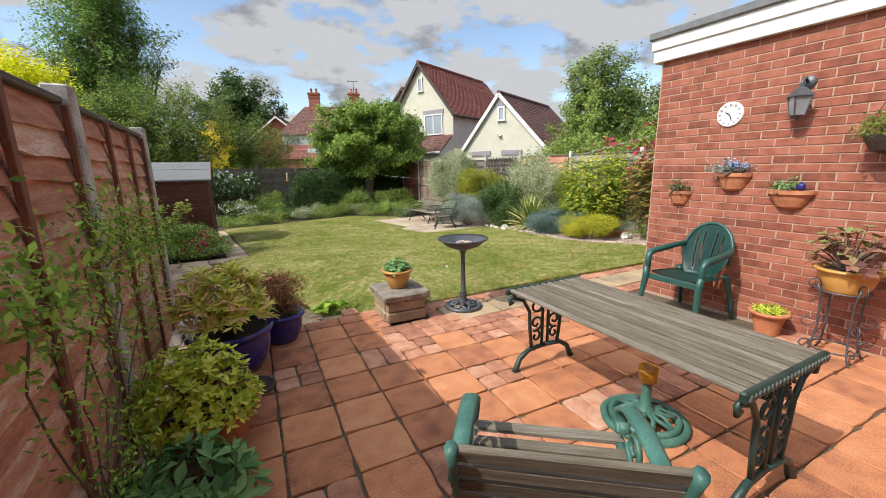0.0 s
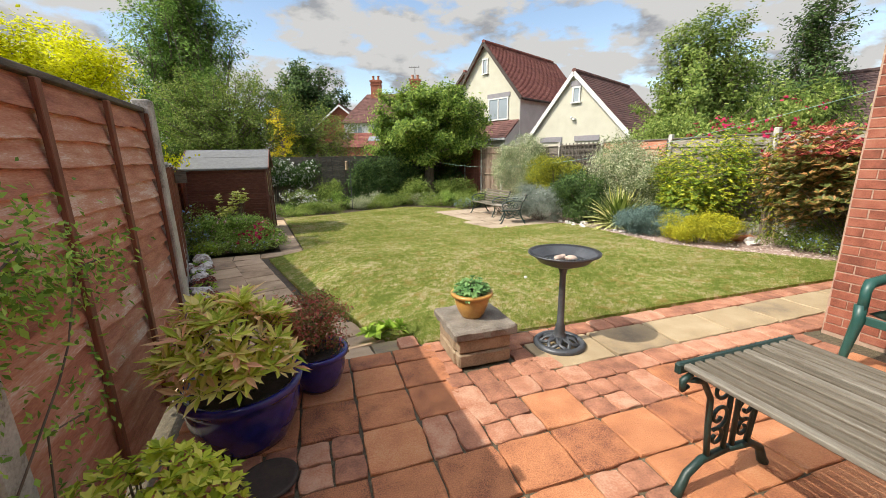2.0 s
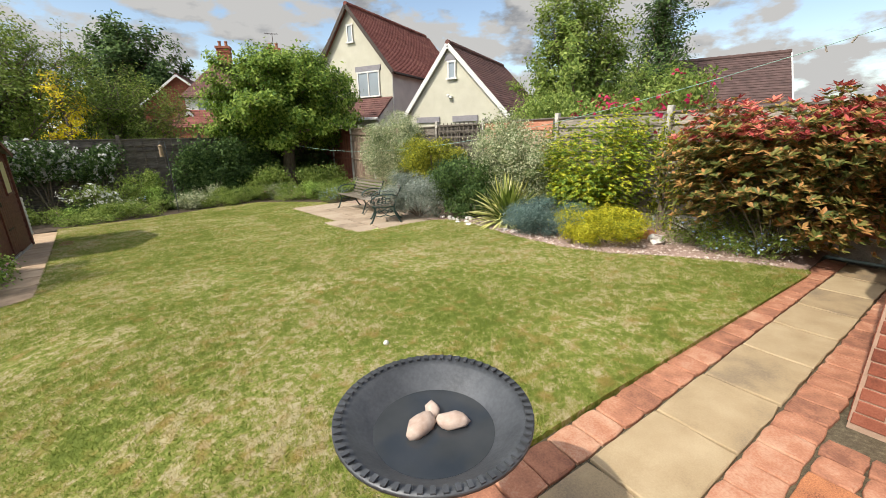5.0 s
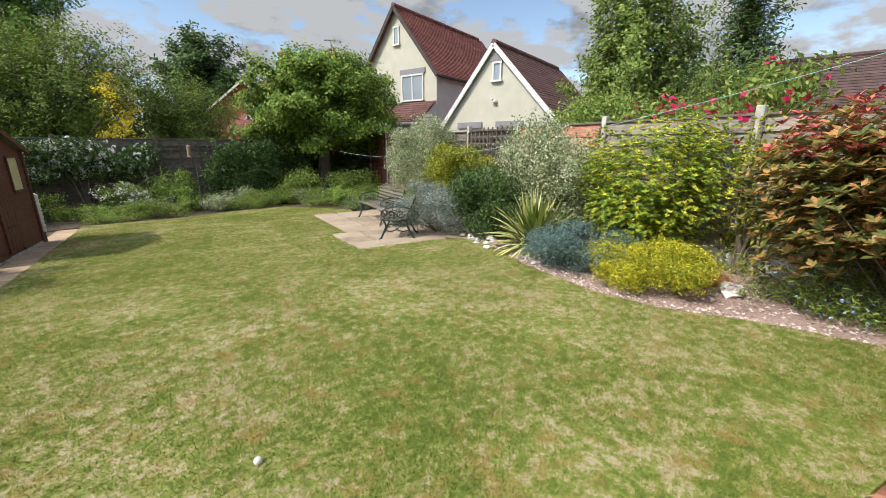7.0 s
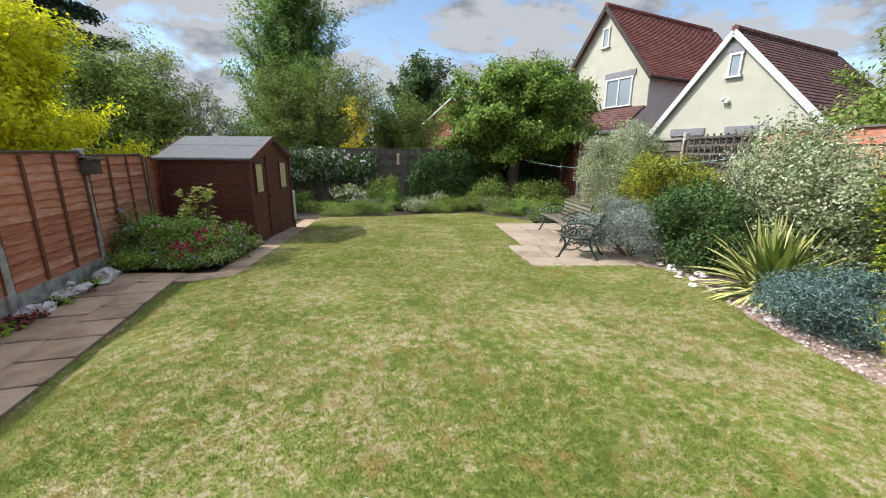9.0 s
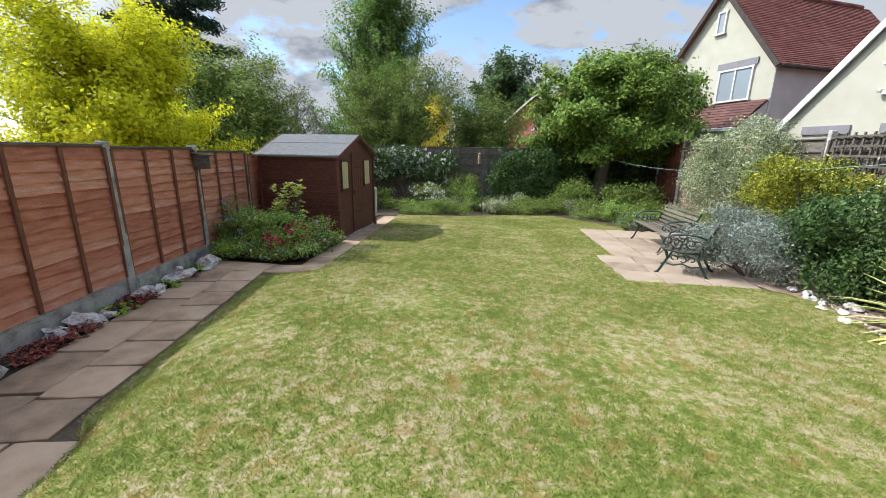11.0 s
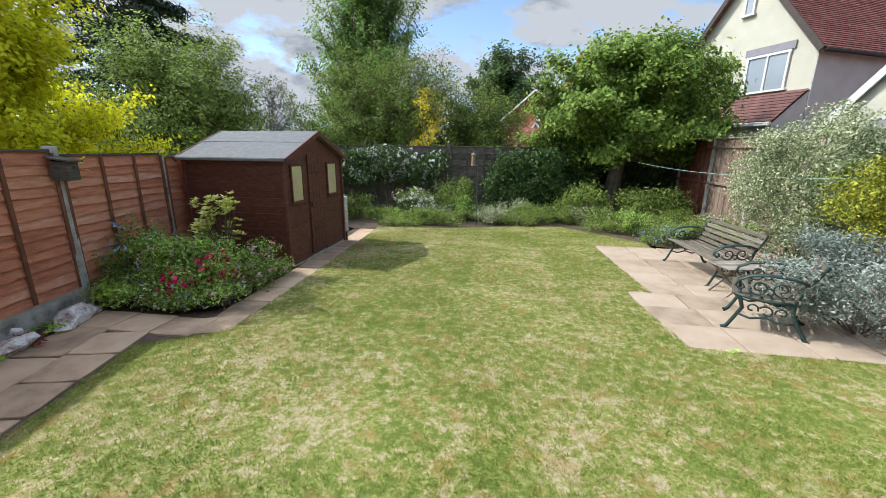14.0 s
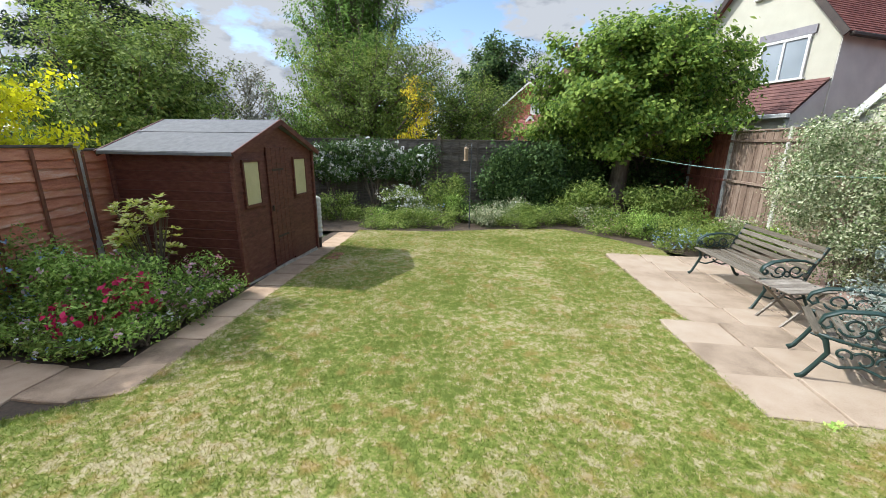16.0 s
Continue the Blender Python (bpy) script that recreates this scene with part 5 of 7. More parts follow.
def garden_table():
    """Long slatted table on two scrolled iron trestles."""
    t = thing("garden_table", "long grey slatted wooden table with dark green iron legs", "table", (2.30, 1.91, 0), -1.5)
    L, W, H = 1.5, 0.70, 0.665
    for i in range(12):
        bm = bmesh.new()
        box(bm, (-W / 2 + W * (i + 0.5) / 12, 0, H - 0.012), (W / 12 - 0.018, L, 0.024), bevel=0.005)
        part("slat", bm, M_SLAT, t)
    for s in (-1, 1):
        y = s * (L / 2 - 0.012)
        bm = bmesh.new()
        box(bm, (0, y + s * 0.02, H - 0.02), (W + 0.03, 0.03, 0.05), bevel=0.008)
        for k in range(22):
            box(bm, (-W / 2 + W * (k + 0.5) / 22, y + s * 0.038, H - 0.02), (0.018, 0.008, 0.03), (0, 30, 0))
        e = part("end_rail", bm, M_IRON, t)
        bm = bmesh.new()
        for m in (-1, 1):
            sweep(bm, [(m * 0.30, y, H - 0.05), (m * 0.345, y, H - 0.07), (m * 0.34, y, H - 0.11), (m * 0.31, y, H - 0.10)], [0.014, 0.016, 0.014, 0.01], 7)
            sweep(bm, [(m * 0.34, y, H - 0.06), (m * 0.22, y, H - 0.10), (m * 0.16, y, H - 0.2), (m * 0.15, y, 0.32), (m * 0.13, y, 0.16)], 0.014, 7)
            sweep(bm, [(m * 0.29, y, 0.0), (m * 0.27, y, 0.035), (m * 0.24, y, 0.10), (m * 0.16, y, 0.15), (0, y, 0.165)], [0.026, 0.022, 0.02, 0.019, 0.018], 8)
            rod(bm, (m * 0.028, y, 0.16), (m * 0.028, y, H - 0.04), 0.012, None, 8)
        part("trestle", bm, M_IRON, e, smooth=True)
        for m in (-1, 1):
            for cz, r, a0, a1 in ((0.50, 0.07, 90, 520), (0.36, 0.065, 270, -160), (0.25, 0.05, 60, 420), (0.56, 0.045, 0, 320)):
                bm = bmesh.new()
                sweep(bm, [(m * p[0], y, p[2]) for p in spiral(0.09, cz, r, r * 0.25, a0, a1, 16)], 0.0095, 6)
                part("scroll", bm, M_IRON, e, smooth=True)
    return t


garden_table()


def parasol_base():
    t = thing("parasol_base", "green openwork iron parasol base with amber cup", "parasol base", (2.34, 1.80, 0))
    bm = bmesh.new()
    lathe(bm, [(0.245, 0.0), (0.25, 0.02), (0.235, 0.035), (0.21, 0.035), (0.205, 0.02), (0.205, 0.0)], 36)
    lathe(bm, [(0.20, 0.018), (0.205, 0.04), (0.19, 0.055), (0.17, 0.05), (0.165, 0.018)], 36)
    part("rim", bm, M_IRON_PALE, t, smooth=True)
    for k in range(8):
        a = k * 45
        c, s = math.cos(radians(a)), math.sin(radians(a))
        bm = bmesh.new()
        sweep(bm, [(0.04 * c, 0.04 * s, 0.085), (0.10 * c - 0.03 * s, 0.10 * s + 0.03 * c, 0.075), (0.18 * c, 0.18 * s, 0.045)], 0.010, 6, 1.6)
        sweep(bm, [(0.04 * c, 0.04 * s, 0.085), (0.10 * c + 0.03 * s, 0.10 * s - 0.03 * c, 0.075), (0.18 * c, 0.18 * s, 0.045)], 0.010, 6, 1.6)
        part("scroll", bm, M_IRON_PALE, t, smooth=True)
    bm = bmesh.new()
    lathe(bm, [(0.06, 0.07), (0.05, 0.1), (0.03, 0.12), (0.027, 0.26), (0.032, 0.27), (0.032, 0.28), (0.0, 0.28)], 20)
    part("tube", bm, M_IRON_PALE, t, smooth=True)
    amber = surface("amber_plastic", [(0.3, (0.38, 0.16, 0.01)), (0.7, (0.55, 0.26, 0.02))], 6, rough=0.2, bump=0.02)
    bm = bmesh.new()
    lathe(bm, [(0.034, 0.262), (0.05, 0.27), (0.055, 0.36), (0.052, 0.36), (0.046, 0.285), (0.0, 0.285)], 20)
    part("cup", bm, amber, t, "amber plastic cup", smooth=True)


parasol_base()


def plastic_chair():
    """Moulded armchair: fanned back with slots, waisted seat, four splayed legs, arms."""
    t = thing("plastic_chair", "dark green moulded plastic armchair by the wall", "chair", (4.27, 2.66, 0), 86)
    bm = bmesh.new()
    n = 12
    grid = []
    for j in range(9):
        f = j / 8
        w = 0.24 + 0.02 * math.sin(f * 3)
        grid.append([bm.verts.new((w * (2 * k / n - 1), -0.20 + 0.45 * f, 0.40 + 0.025 * f + 0.025 * (2 * k / n - 1) ** 2)) for k in range(n + 1)])
    for a, b in zip(grid, grid[1:]):
        for k in range(n):
            bm.faces.new((a[k], a[k + 1], b[k + 1], b[k]))
    bmesh.ops.solidify(bm, geom=bm.faces[:], thickness=0.02)
    part("seat", bm, M_PLASTIC, t, smooth=True)
    bm = bmesh.new()
    nu, nf = 36, 14
    grid = []
    for j in range(nf + 1):
        f = j / nf
        row = []
        for k in range(nu + 1):
            u = 2 * k / nu - 1
            wid = 0.15 + 0.085 * math.sin(min(1, f * 1.25) * math.pi / 2)
            top = 0.93 - 0.13 * u * u - 0.05 * u ** 4
            row.append(bm.verts.new((u * wid, -0.19 - 0.14 * f + 0.05 * u * u, 0.405 + (top - 0.405) * f)))
        grid.append(row)
    for j in range(nf):
        for k in range(nu):
            slot = k in (8, 13, 22, 27) and 1 < j < nf - 2
            if not slot:
                bm.faces.new((grid[j][k], grid[j][k + 1], grid[j + 1][k + 1], grid[j + 1][k]))
    bmesh.ops.solidify(bm, geom=bm.faces[:], thickness=0.014)
    part("backrest", bm, M_PLASTIC, t, smooth=True)
    bm = bmesh.new()
    arch = [(0.24 * math.cos(radians(a)), -0.235 - 0.10 * max(0, math.sin(radians(a))), 0.65 + 0.285 * math.sin(radians(a))) for a in range(-20, 201, 20)]
    sweep(bm, arch, 0.017, 8)
    part("back_rim", bm, M_PLASTIC, t, smooth=True)
    for s in (-1, 1):
        bm = bmesh.new()
        sweep(bm, [(s * 0.235, -0.26, 0.70), (s * 0.27, -0.14, 0.685), (s * 0.285, 0.06, 0.66), (s * 0.285, 0.22, 0.645), (s * 0.28, 0.25, 0.60), (s * 0.275, 0.26, 0.44)], [0.026, 0.032, 0.034, 0.034, 0.03, 0.03], 8, 1.0)
        part("armrest", bm, M_PLASTIC, t, smooth=True)
        bm = bmesh.new()
        sweep(bm, [(s * 0.285, 0.265, 0.5), (s * 0.275, 0.27, 0.40), (s * 0.29, 0.30, 0.18), (s * 0.30, 0.32, 0.0)], [0.034, 0.036, 0.028, 0.022], 6)
        part("leg", bm, M_PLASTIC, t, smooth=True)
        bm = bmesh.new()
        sweep(bm, [(s * 0.24, -0.2, 0.45), (s * 0.24, -0.24, 0.36), (s * 0.26, -0.30, 0.15), (s * 0.27, -0.33, 0.0)], [0.034, 0.034, 0.026, 0.02], 6)
        part("leg", bm, M_PLASTIC, t, smooth=True)
    bm = bmesh.new()
    box(bm, (0, 0.255, 0.40), (0.5, 0.02, 0.06), bevel=0.006)
    part("apron", bm, M_PLASTIC, t)


plastic_chair()

t = thing("side_table", "small pale folding wooden side table", "table", (6.36, 12.12, zg(12.1) + 0.025), 12)
for i in range(5):
    bm = bmesh.new()
    box(bm, (0, -0.17 + i * 0.085, 0.41), (0.52, 0.08, 0.018), bevel=0.003)
    part("slat", bm, M_PALEWOOD, t)
for s in (-1, 1):
    for a, b in ((-0.22, 0.22), (0.22, -0.22)):
        bm = bmesh.new()
        box(bm, (0, s * 0.15, 0.2), (0.025, 0.02, 0.58), (0, math.degrees(math.atan2(b - a, 0.4)), 0))
        part("leg", bm, M_PALEWOOD, t)

# ---- birdbath, plinth ----


def birdbath():
    t = thing("birdbath", "dark grey metal birdbath on a slim column", "birdbath", (2.45, 4.07, 0.0))
    bm = bmesh.new()
    lathe(bm, [(0.0, 0.665), (0.05, 0.66), (0.10, 0.675), (0.19, 0.71), (0.235, 0.755), (0.275, 0.775), (0.275, 0.787), (0.235, 0.772), (0.18, 0.725), (0.10, 0.69), (0.0, 0.685)], 48)
    bowl = part("bowl", bm, M_METAL, t, smooth=True)
    bm = bmesh.new()
    for k in range(60):
        a = k * 6
        box(bm, (0.262 * math.cos(radians(a)), 0.262 * math.sin(radians(a)), 0.788), (0.02, 0.012, 0.006), (0, 0, a))
    part("rim_beading", bm, M_METAL, bowl)
    bm = bmesh.new()
    lathe(bm, [(0.0, 0.722), (0.172, 0.722), (0.172, 0.719)], 40)
    water = surface("shallow_water", [(0.3, (0.02, 0.025, 0.03)), (0.7, (0.04, 0.045, 0.05))], 4, rough=0.03, bump=0.03, bump_scale=8)
    part("water", bm, water, bowl)
    bm = bmesh.new()
    lathe(bm, [(0.055, 0.06), (0.05, 0.09), (0.036, 0.11), (0.045, 0.13), (0.036, 0.15), (0.04, 0.17), (0.028, 0.19), (0.026, 0.40), (0.024, 0.60), (0.034, 0.64), (0.05, 0.665)], 18)
    part("column", bm, M_METAL, t, smooth=True)
    bm = bmesh.new()
    lathe(bm, [(0.205, 0.0), (0.21, 0.02), (0.195, 0.036), (0.165, 0.036), (0.158, 0.015), (0.158, 0.0)], 40)
    foot = part("base_ring", bm, M_METAL, t, smooth=True)
    for k in range(7):
        a = k * 360 / 7
        c, s = math.cos(radians(a)), math.sin(radians(a))
        bm = bmesh.new()
        for m in (-1, 1):
            sweep(bm, [(0.045 * c, 0.045 * s, 0.07), (0.10 * c - m * 0.045 * s, 0.10 * s + m * 0.045 * c, 0.045), (0.165 * c, 0.165 * s, 0.02)], 0.012, 6, 1.5)
        part("spoke", bm, M_METAL, foot, smooth=True)


birdbath()
M_PEBBLE = surface("pinkish_pebble", [(0.3, (0.35, 0.24, 0.19)), (0.7, (0.60, 0.50, 0.43))], 14, rough=0.8, bump=0.4)


def stone_mesh(bm, c, s, seed, rough=0.25):
    v = bmesh.ops.create_icosphere(bm, subdivisions=2, radius=1, matrix=Matrix.Identity(4))["verts"]
    for q in v:
        k = 1 + rough * noise.noise(q.co * 1.7 + Vector((seed * 3.1, seed, 0))) + rough * 0.6 * noise.noise(q.co * 4 + Vector((0, seed, 0)))
        q.co = Vector((q.co.x * s[0], q.co.y * s[1], q.co.z * s[2])) * k + Vector(c)


for i, (dx, dy, sx, sz, tu) in enumerate(((-0.03, 0.02, 0.055, 0.025, 20), (0.05, -0.02, 0.05, 0.022, -30), (0.03, 0.05, 0.035, 0.02, 60))):
    bm = bmesh.new()
    stone_mesh(bm, (0, 0, 0), (sx, sx * 0.6, sz), i)
    ob = solid("pebble", bm, M_PEBBLE, "pale pinkish pebble lying in the birdbath", "stone", smooth=True, group="birdbath pebbles")
    ob.matrix_basis = pose(2.45 + dx, 4.07 + dy, 0.735, 0, 0, tu)

t = thing("stone_plinth", "square sandstone plinth with weathered cap", "plinth", (1.75, 4.24, 0), -3)
g = np.random.default_rng(2)
for j in range(2):
    for sx, sy, lx, ly in ((0, -0.2, 0.42, 0.08), (0, 0.2, 0.42, 0.08), (-0.185, 0, 0.08, 0.36), (0.185, 0, 0.08, 0.36)):
        bm = bmesh.new()
        box(bm, (sx, sy, 0.06 + 0.115 * j), (lx, ly, 0.108), bevel=0.012)
        bmesh.ops.subdivide_edges(bm, edges=[e for e in bm.edges if e.calc_length() > 0.15], cuts=4)
        for v in bm.verts:
            v.co += Vector((noise.noise(v.co * 25), noise.noise(v.co * 25 + Vector((5, 0, 0))), 0)) * 0.013
        part("stone", bm, M_SAND, t)
bm = bmesh.new()
box(bm, (0, 0, 0.12), (0.36, 0.34, 0.22))
part("core", bm, M_SAND, t)
bm = bmesh.new()
box(bm, (0, 0, 0.265), (0.5, 0.54, 0.075), bevel=0.014)
bmesh.ops.subdivide_edges(bm, edges=[e for e in bm.edges if e.calc_length() > 0.2], cuts=8)
for v in bm.verts:
    v.co += Vector((noise.noise(v.co * 20), noise.noise(v.co * 20 + Vector((7, 0, 0))), 0.8 * noise.noise(v.co * 14))) * 0.014
part("cap", bm, M_CAPSTONE, t)

# ---- pots ----


def pot(at, r, h, mat, label, name="flower_pot", belly=1.0, foot=0.72, rim=0.03, group=""):
    t = thing(name, label, "pot", at, group=group)
    bm = bmesh.new()
    pr = [(0.0, 0.0), (r * foot, 0.0)]
    for i in range(1, 8):
        f = i / 8
        pr.append((r * (foot + (1 - foot) * f) * (1 + (belly - 1) * math.sin(math.pi * f)), h * 0.88 * f))
    pr += [(r, h * 0.86), (r + rim, h * 0.89), (r + rim, h * 0.98), (r + rim * 0.6, h), (r - rim * 0.3, h * 0.99), (r * 0.9, h * 0.86), (0, h * 0.85)]
    lathe(bm, pr, 36)
    b = part("body", bm, mat, t, smooth=True)
    bm = bmesh.new()
    lathe(bm, [(0.0, h * 0.90), (r * 0.5, h * 0.89), (r * 0.93, h * 0.87), (r * 0.93, h * 0.84)], 24)
    part("compost", bm, M_COMPOST, t)
    return t


def rosettes(name, label, category, at, centres, leaves_each, size, ratio, mat, droop=0.0, tilt=0.75, stem_to=None):
    """Whorls of long leaves round each shoot tip."""
    t = thing(name, label, category, at)
    g = np.random.default_rng(int(abs(at[0]) * 100 + abs(at[1]) * 10))
    n = len(centres)
    V, Fc = [], []
    for c in centres:
        c = np.array(c)
        out = c / (np.linalg.norm(c) + 1e-6)
        ax = Vector(out + np.array([0, 0, tilt])).normalized()
        q = ax.to_track_quat("Z", "Y")
        for k in range(leaves_each):
            a = 2 * math.pi * (k + g.random() * 0.6) / leaves_each
            el = 0.25 + 0.75 * g.random()
            d = q @ Vector((math.cos(a), math.sin(a), el * 0.9)).normalized()
            side = d.cross(ax).normalized()
            up = side.cross(d)
            L = size * (0.7 + 0.6 * g.random())
            b = Vector(c)
            m1 = b + d * L * 0.55 + up * L * 0.03
            tip = b + d * L - up * L * droop * 0.3 - Vector((0, 0, droop * L * 0.3))
            i0 = len(V)
            V += [b, m1 + side * L * ratio * 0.5, tip, m1 - side * L * ratio * 0.5, m1 - up * L * 0.06]
            Fc += [(i0, i0 + 1, i0 + 4), (i0 + 1, i0 + 2, i0 + 4), (i0, i0 + 4, i0 + 3), (i0 + 4, i0 + 2, i0 + 3)]
    me = bpy.data.meshes.new("foliage")
    me.from_pydata([tuple(v) for v in V], [], Fc)
    me.materials.append(mat)
    f = new("foliage", me)
    f.parent = t
    bm = bmesh.new()
    for c in centres[:: max(1, n // 40)]:
        sweep(bm, [(c[0] * 0.05, c[1] * 0.05, -0.02), (c[0] * 0.5, c[1] * 0.5, c[2] * 0.55), tuple(c)], [0.008, 0.006, 0.003], 5)
    part("stem", bm, M_BARK, t)
    return t


def dome(n, rx, ry, rz, seed, z0=0.0, inner=0.55):
    g = np.random.default_rng(seed)
    out = []
    for i in range(n):
        u = g.random()
        a = 2.39996 * i + 0.4 * g.random()
        el = math.asin(0.02 + 0.96 * u)
        q = inner + (1 - inner) * g.random() ** 0.4
        out.append((rx * q * math.cos(el) * math.cos(a), ry * q * math.cos(el) * math.sin(a), z0 + rz * q * math.sin(el)))
    return out


L_PIERIS = leaf_mat("pieris_leaf", [(0.2, (0.34, 0.46, 0.05)), (0.4, (0.64, 0.70, 0.12)), (0.55, (0.84, 0.82, 0.28)), (0.67, (0.87, 0.74, 0.36)), (0.78, (0.86, 0.48, 0.32))], 0.3, 0.4, 5.0)
L_LIMEY = leaf_mat("lime_leaf", greens((0.20, 0.27, 0.02), (0.42, 0.48, 0.04), (0.62, 0.64, 0.12)), 0.35)
L_SPIREA = leaf_mat("spirea_leaf", greens((0.12, 0.15, 0.04), (0.24, 0.16, 0.07), (0.36, 0.10, 0.08)), 0.3)
L_BRIGHT = leaf_mat("bright_leaf", greens((0.08, 0.17, 0.02), (0.16, 0.30, 0.04), (0.30, 0.45, 0.08)), 0.35)
L_PRIM = leaf_mat("primrose_leaf", greens((0.17, 0.28, 0.03), (0.29, 0.41, 0.06)), 0.35)
L_GERAN = leaf_mat("geranium_leaf", greens((0.04, 0.11, 0.03), (0.09, 0.20, 0.06), (0.17, 0.30, 0.11)), 0.3)
L_BRONZE = leaf_mat("bronze_leaf", greens((0.09, 0.03, 0.025), (0.20, 0.09, 0.06), (0.14, 0.17, 0.05)), 0.3)

pot((0.16, 3.84, 0), 0.285, 0.36, M_BLUE, "large cobalt blue glazed pot", belly=1.12)
rosettes("pieris_shrub", "pieris with cream, green and coral young leaves", "shrub", (0.13, 3.84, 0.35), dome(150, 0.33, 0.33, 0.42, 5, 0.08, 0.5), 9, 0.105, 0.25, L_PIERIS, 0.08)
pot((0.56, 4.22, 0), 0.185, 0.27, M_BLUE, "smaller cobalt blue glazed pot", belly=1.12)
shrub("potted_spirea", "small bronze-red twiggy shrub in the blue pot", "shrub", 0.52, 4.22, 0.36, 0.19, 0.19, 5200, 0.026, 0.5, L_SPIREA, z=0.235, seed=61, stems=14)
pot((0.04, 2.93, 0), 0.235, 0.25, M_CLAY, "terracotta pot beside the fence", belly=1.0)
rosettes("lime_shrub", "bushy lime green shrub in a terracotta pot", "shrub", (-0.02, 2.93, 0.2), dome(430, 0.32, 0.36, 0.42, 6, 0.0, 0.4), 6, 0.042, 0.5, L_LIMEY, 0.1)
pot((-0.03, 2.33, 0), 0.15, 0.16, M_CLAY, "small terracotta pot of leafy greens")
rosettes("leafy_plant", "low bright green leafy plant", "plant", (-0.04, 2.34, 0.13), dome(80, 0.26, 0.30, 0.22, 7, 0.0, 0.4), 6, 0.095, 0.42, L_GERAN, 0.2)
bm = bmesh.new()
lathe(bm, [(0.0, 0.0), (0.13, 0.0), (0.14, 0.012), (0.125, 0.022), (0.115, 0.014), (0.0, 0.014)], 28, (0.28, 3.42, 0.012))
solid("pot_saucer", bm, M_DARK, "black plastic pot saucer on the tiles", "saucer", smooth=True)

pot((1.74, 4.25, 0.303), 0.135, 0.2, M_OCHRE, "glazed orange-brown pot on the plinth", belly=1.14, foot=0.6)
rosettes("geranium", "scalloped geranium leaves with an orange bud", "plant", (1.75, 4.25, 0.46), dome(95, 0.14, 0.14, 0.13, 8, 0.02, 0.4), 5, 0.042, 0.55, L_GERAN, 0.35)
rosettes("primrose", "clump of bright green primrose leaves", "plant", (1.17, 5.12, -0.13), [(-0.13, 0.02, 0.02), (-0.05, -0.03, 0.03), (0.03, 0.05, 0.03), (0.1, 0.0, 0.03), (0.18, -0.03, 0.02), (0.22, 0.04, 0.02)], 14, 0.12, 0.46, L_PRIM, 0.3, 1.6)

# pots along the wall
WF = WX - 0.005


def wall_pot(y, z, r, h, label):
    """Half-round terracotta trough fixed to the wall."""
    t = thing("wall_pot", label, "pot", (WF, y, z), group="terracotta wall pots")
    bm = bmesh.new()
    n = 16
    rings = []
    for rr, zz in ((0.25, -h), (0.62, -h * 0.86), (0.82, -h * 0.5), (0.9, -0.04), (1.05, -0.035), (1.05, 0.0), (0.93, 0.0), (0.86, -0.03)):
        rings.append([bm.verts.new((-rr * r * 0.75 * math.sin(math.pi * k / n), rr * r * math.cos(math.pi * k / n), zz)) for k in range(n + 1)])
    for a, b in zip(rings, rings[1:]):
        for k in range(n):
            bm.faces.new((a[k], a[k + 1], b[k + 1], b[k]))
    bm.faces.new(rings[0])
    bm.faces.new(rings[-1][::-1])
    bmesh.ops.recalc_face_normals(bm, faces=bm.faces[:])
    part("bowl", bm, M_CLAY, t)
    return t


wall_pot(3.06, 1.245, 0.125, 0.16, "small terracotta wall pot with low green plant")
wall_pot(2.55, 1.44, 0.15, 0.18, "terracotta wall pot with trailing blue flowers")
wall_pot(2.08, 1.29, 0.165, 0.17, "terracotta wall pot with sparse plant")
for y, z, r, n, mt in ((3.06, 1.25, 0.08, 300, L_DARK), (2.56, 1.45, 0.14, 700, L_SILVER), (2.12, 1.30, 0.12, 350, L_GERAN)):
    shrub("wall_plant", "low trailing plant in a wall pot", "plant", WF - 0.07, y, 0.07, 0.06, r, n, 0.028, 0.45, mt, z=z - 0.01, seed=int(y * 50), stems=5, nlobes=8)
shrub("lobelia", "small mound of blue lobelia flowers", "plant", WF - 0.07, 2.50, 0.1, 0.05, 0.07, 350, 0.02, 0.6, L_BLUE, z=1.46, seed=77, stems=4, nlobes=6)
bm = bmesh.new()
bmesh.ops.create_uvsphere(bm, u_segments=16, v_segments=10, radius=0.035, matrix=Matrix.Translation((WF - 0.07, 2.0, 1.325)))
solid("glass_ball", bm, M_BLUE, "dark blue speckled ball in a wall pot", "ornament", smooth=True)
bm = bmesh.new()
rod(bm, (WF - 0.06, 3.1, 1.22), (WF - 0.06, 3.1, 1.34), 0.004)
box(bm, (WF - 0.06, 3.1, 1.345), (0.01, 0.05, 0.012))
solid("plant_marker", bm, M_DARK, "small dark stake in a wall pot", "plant marker")

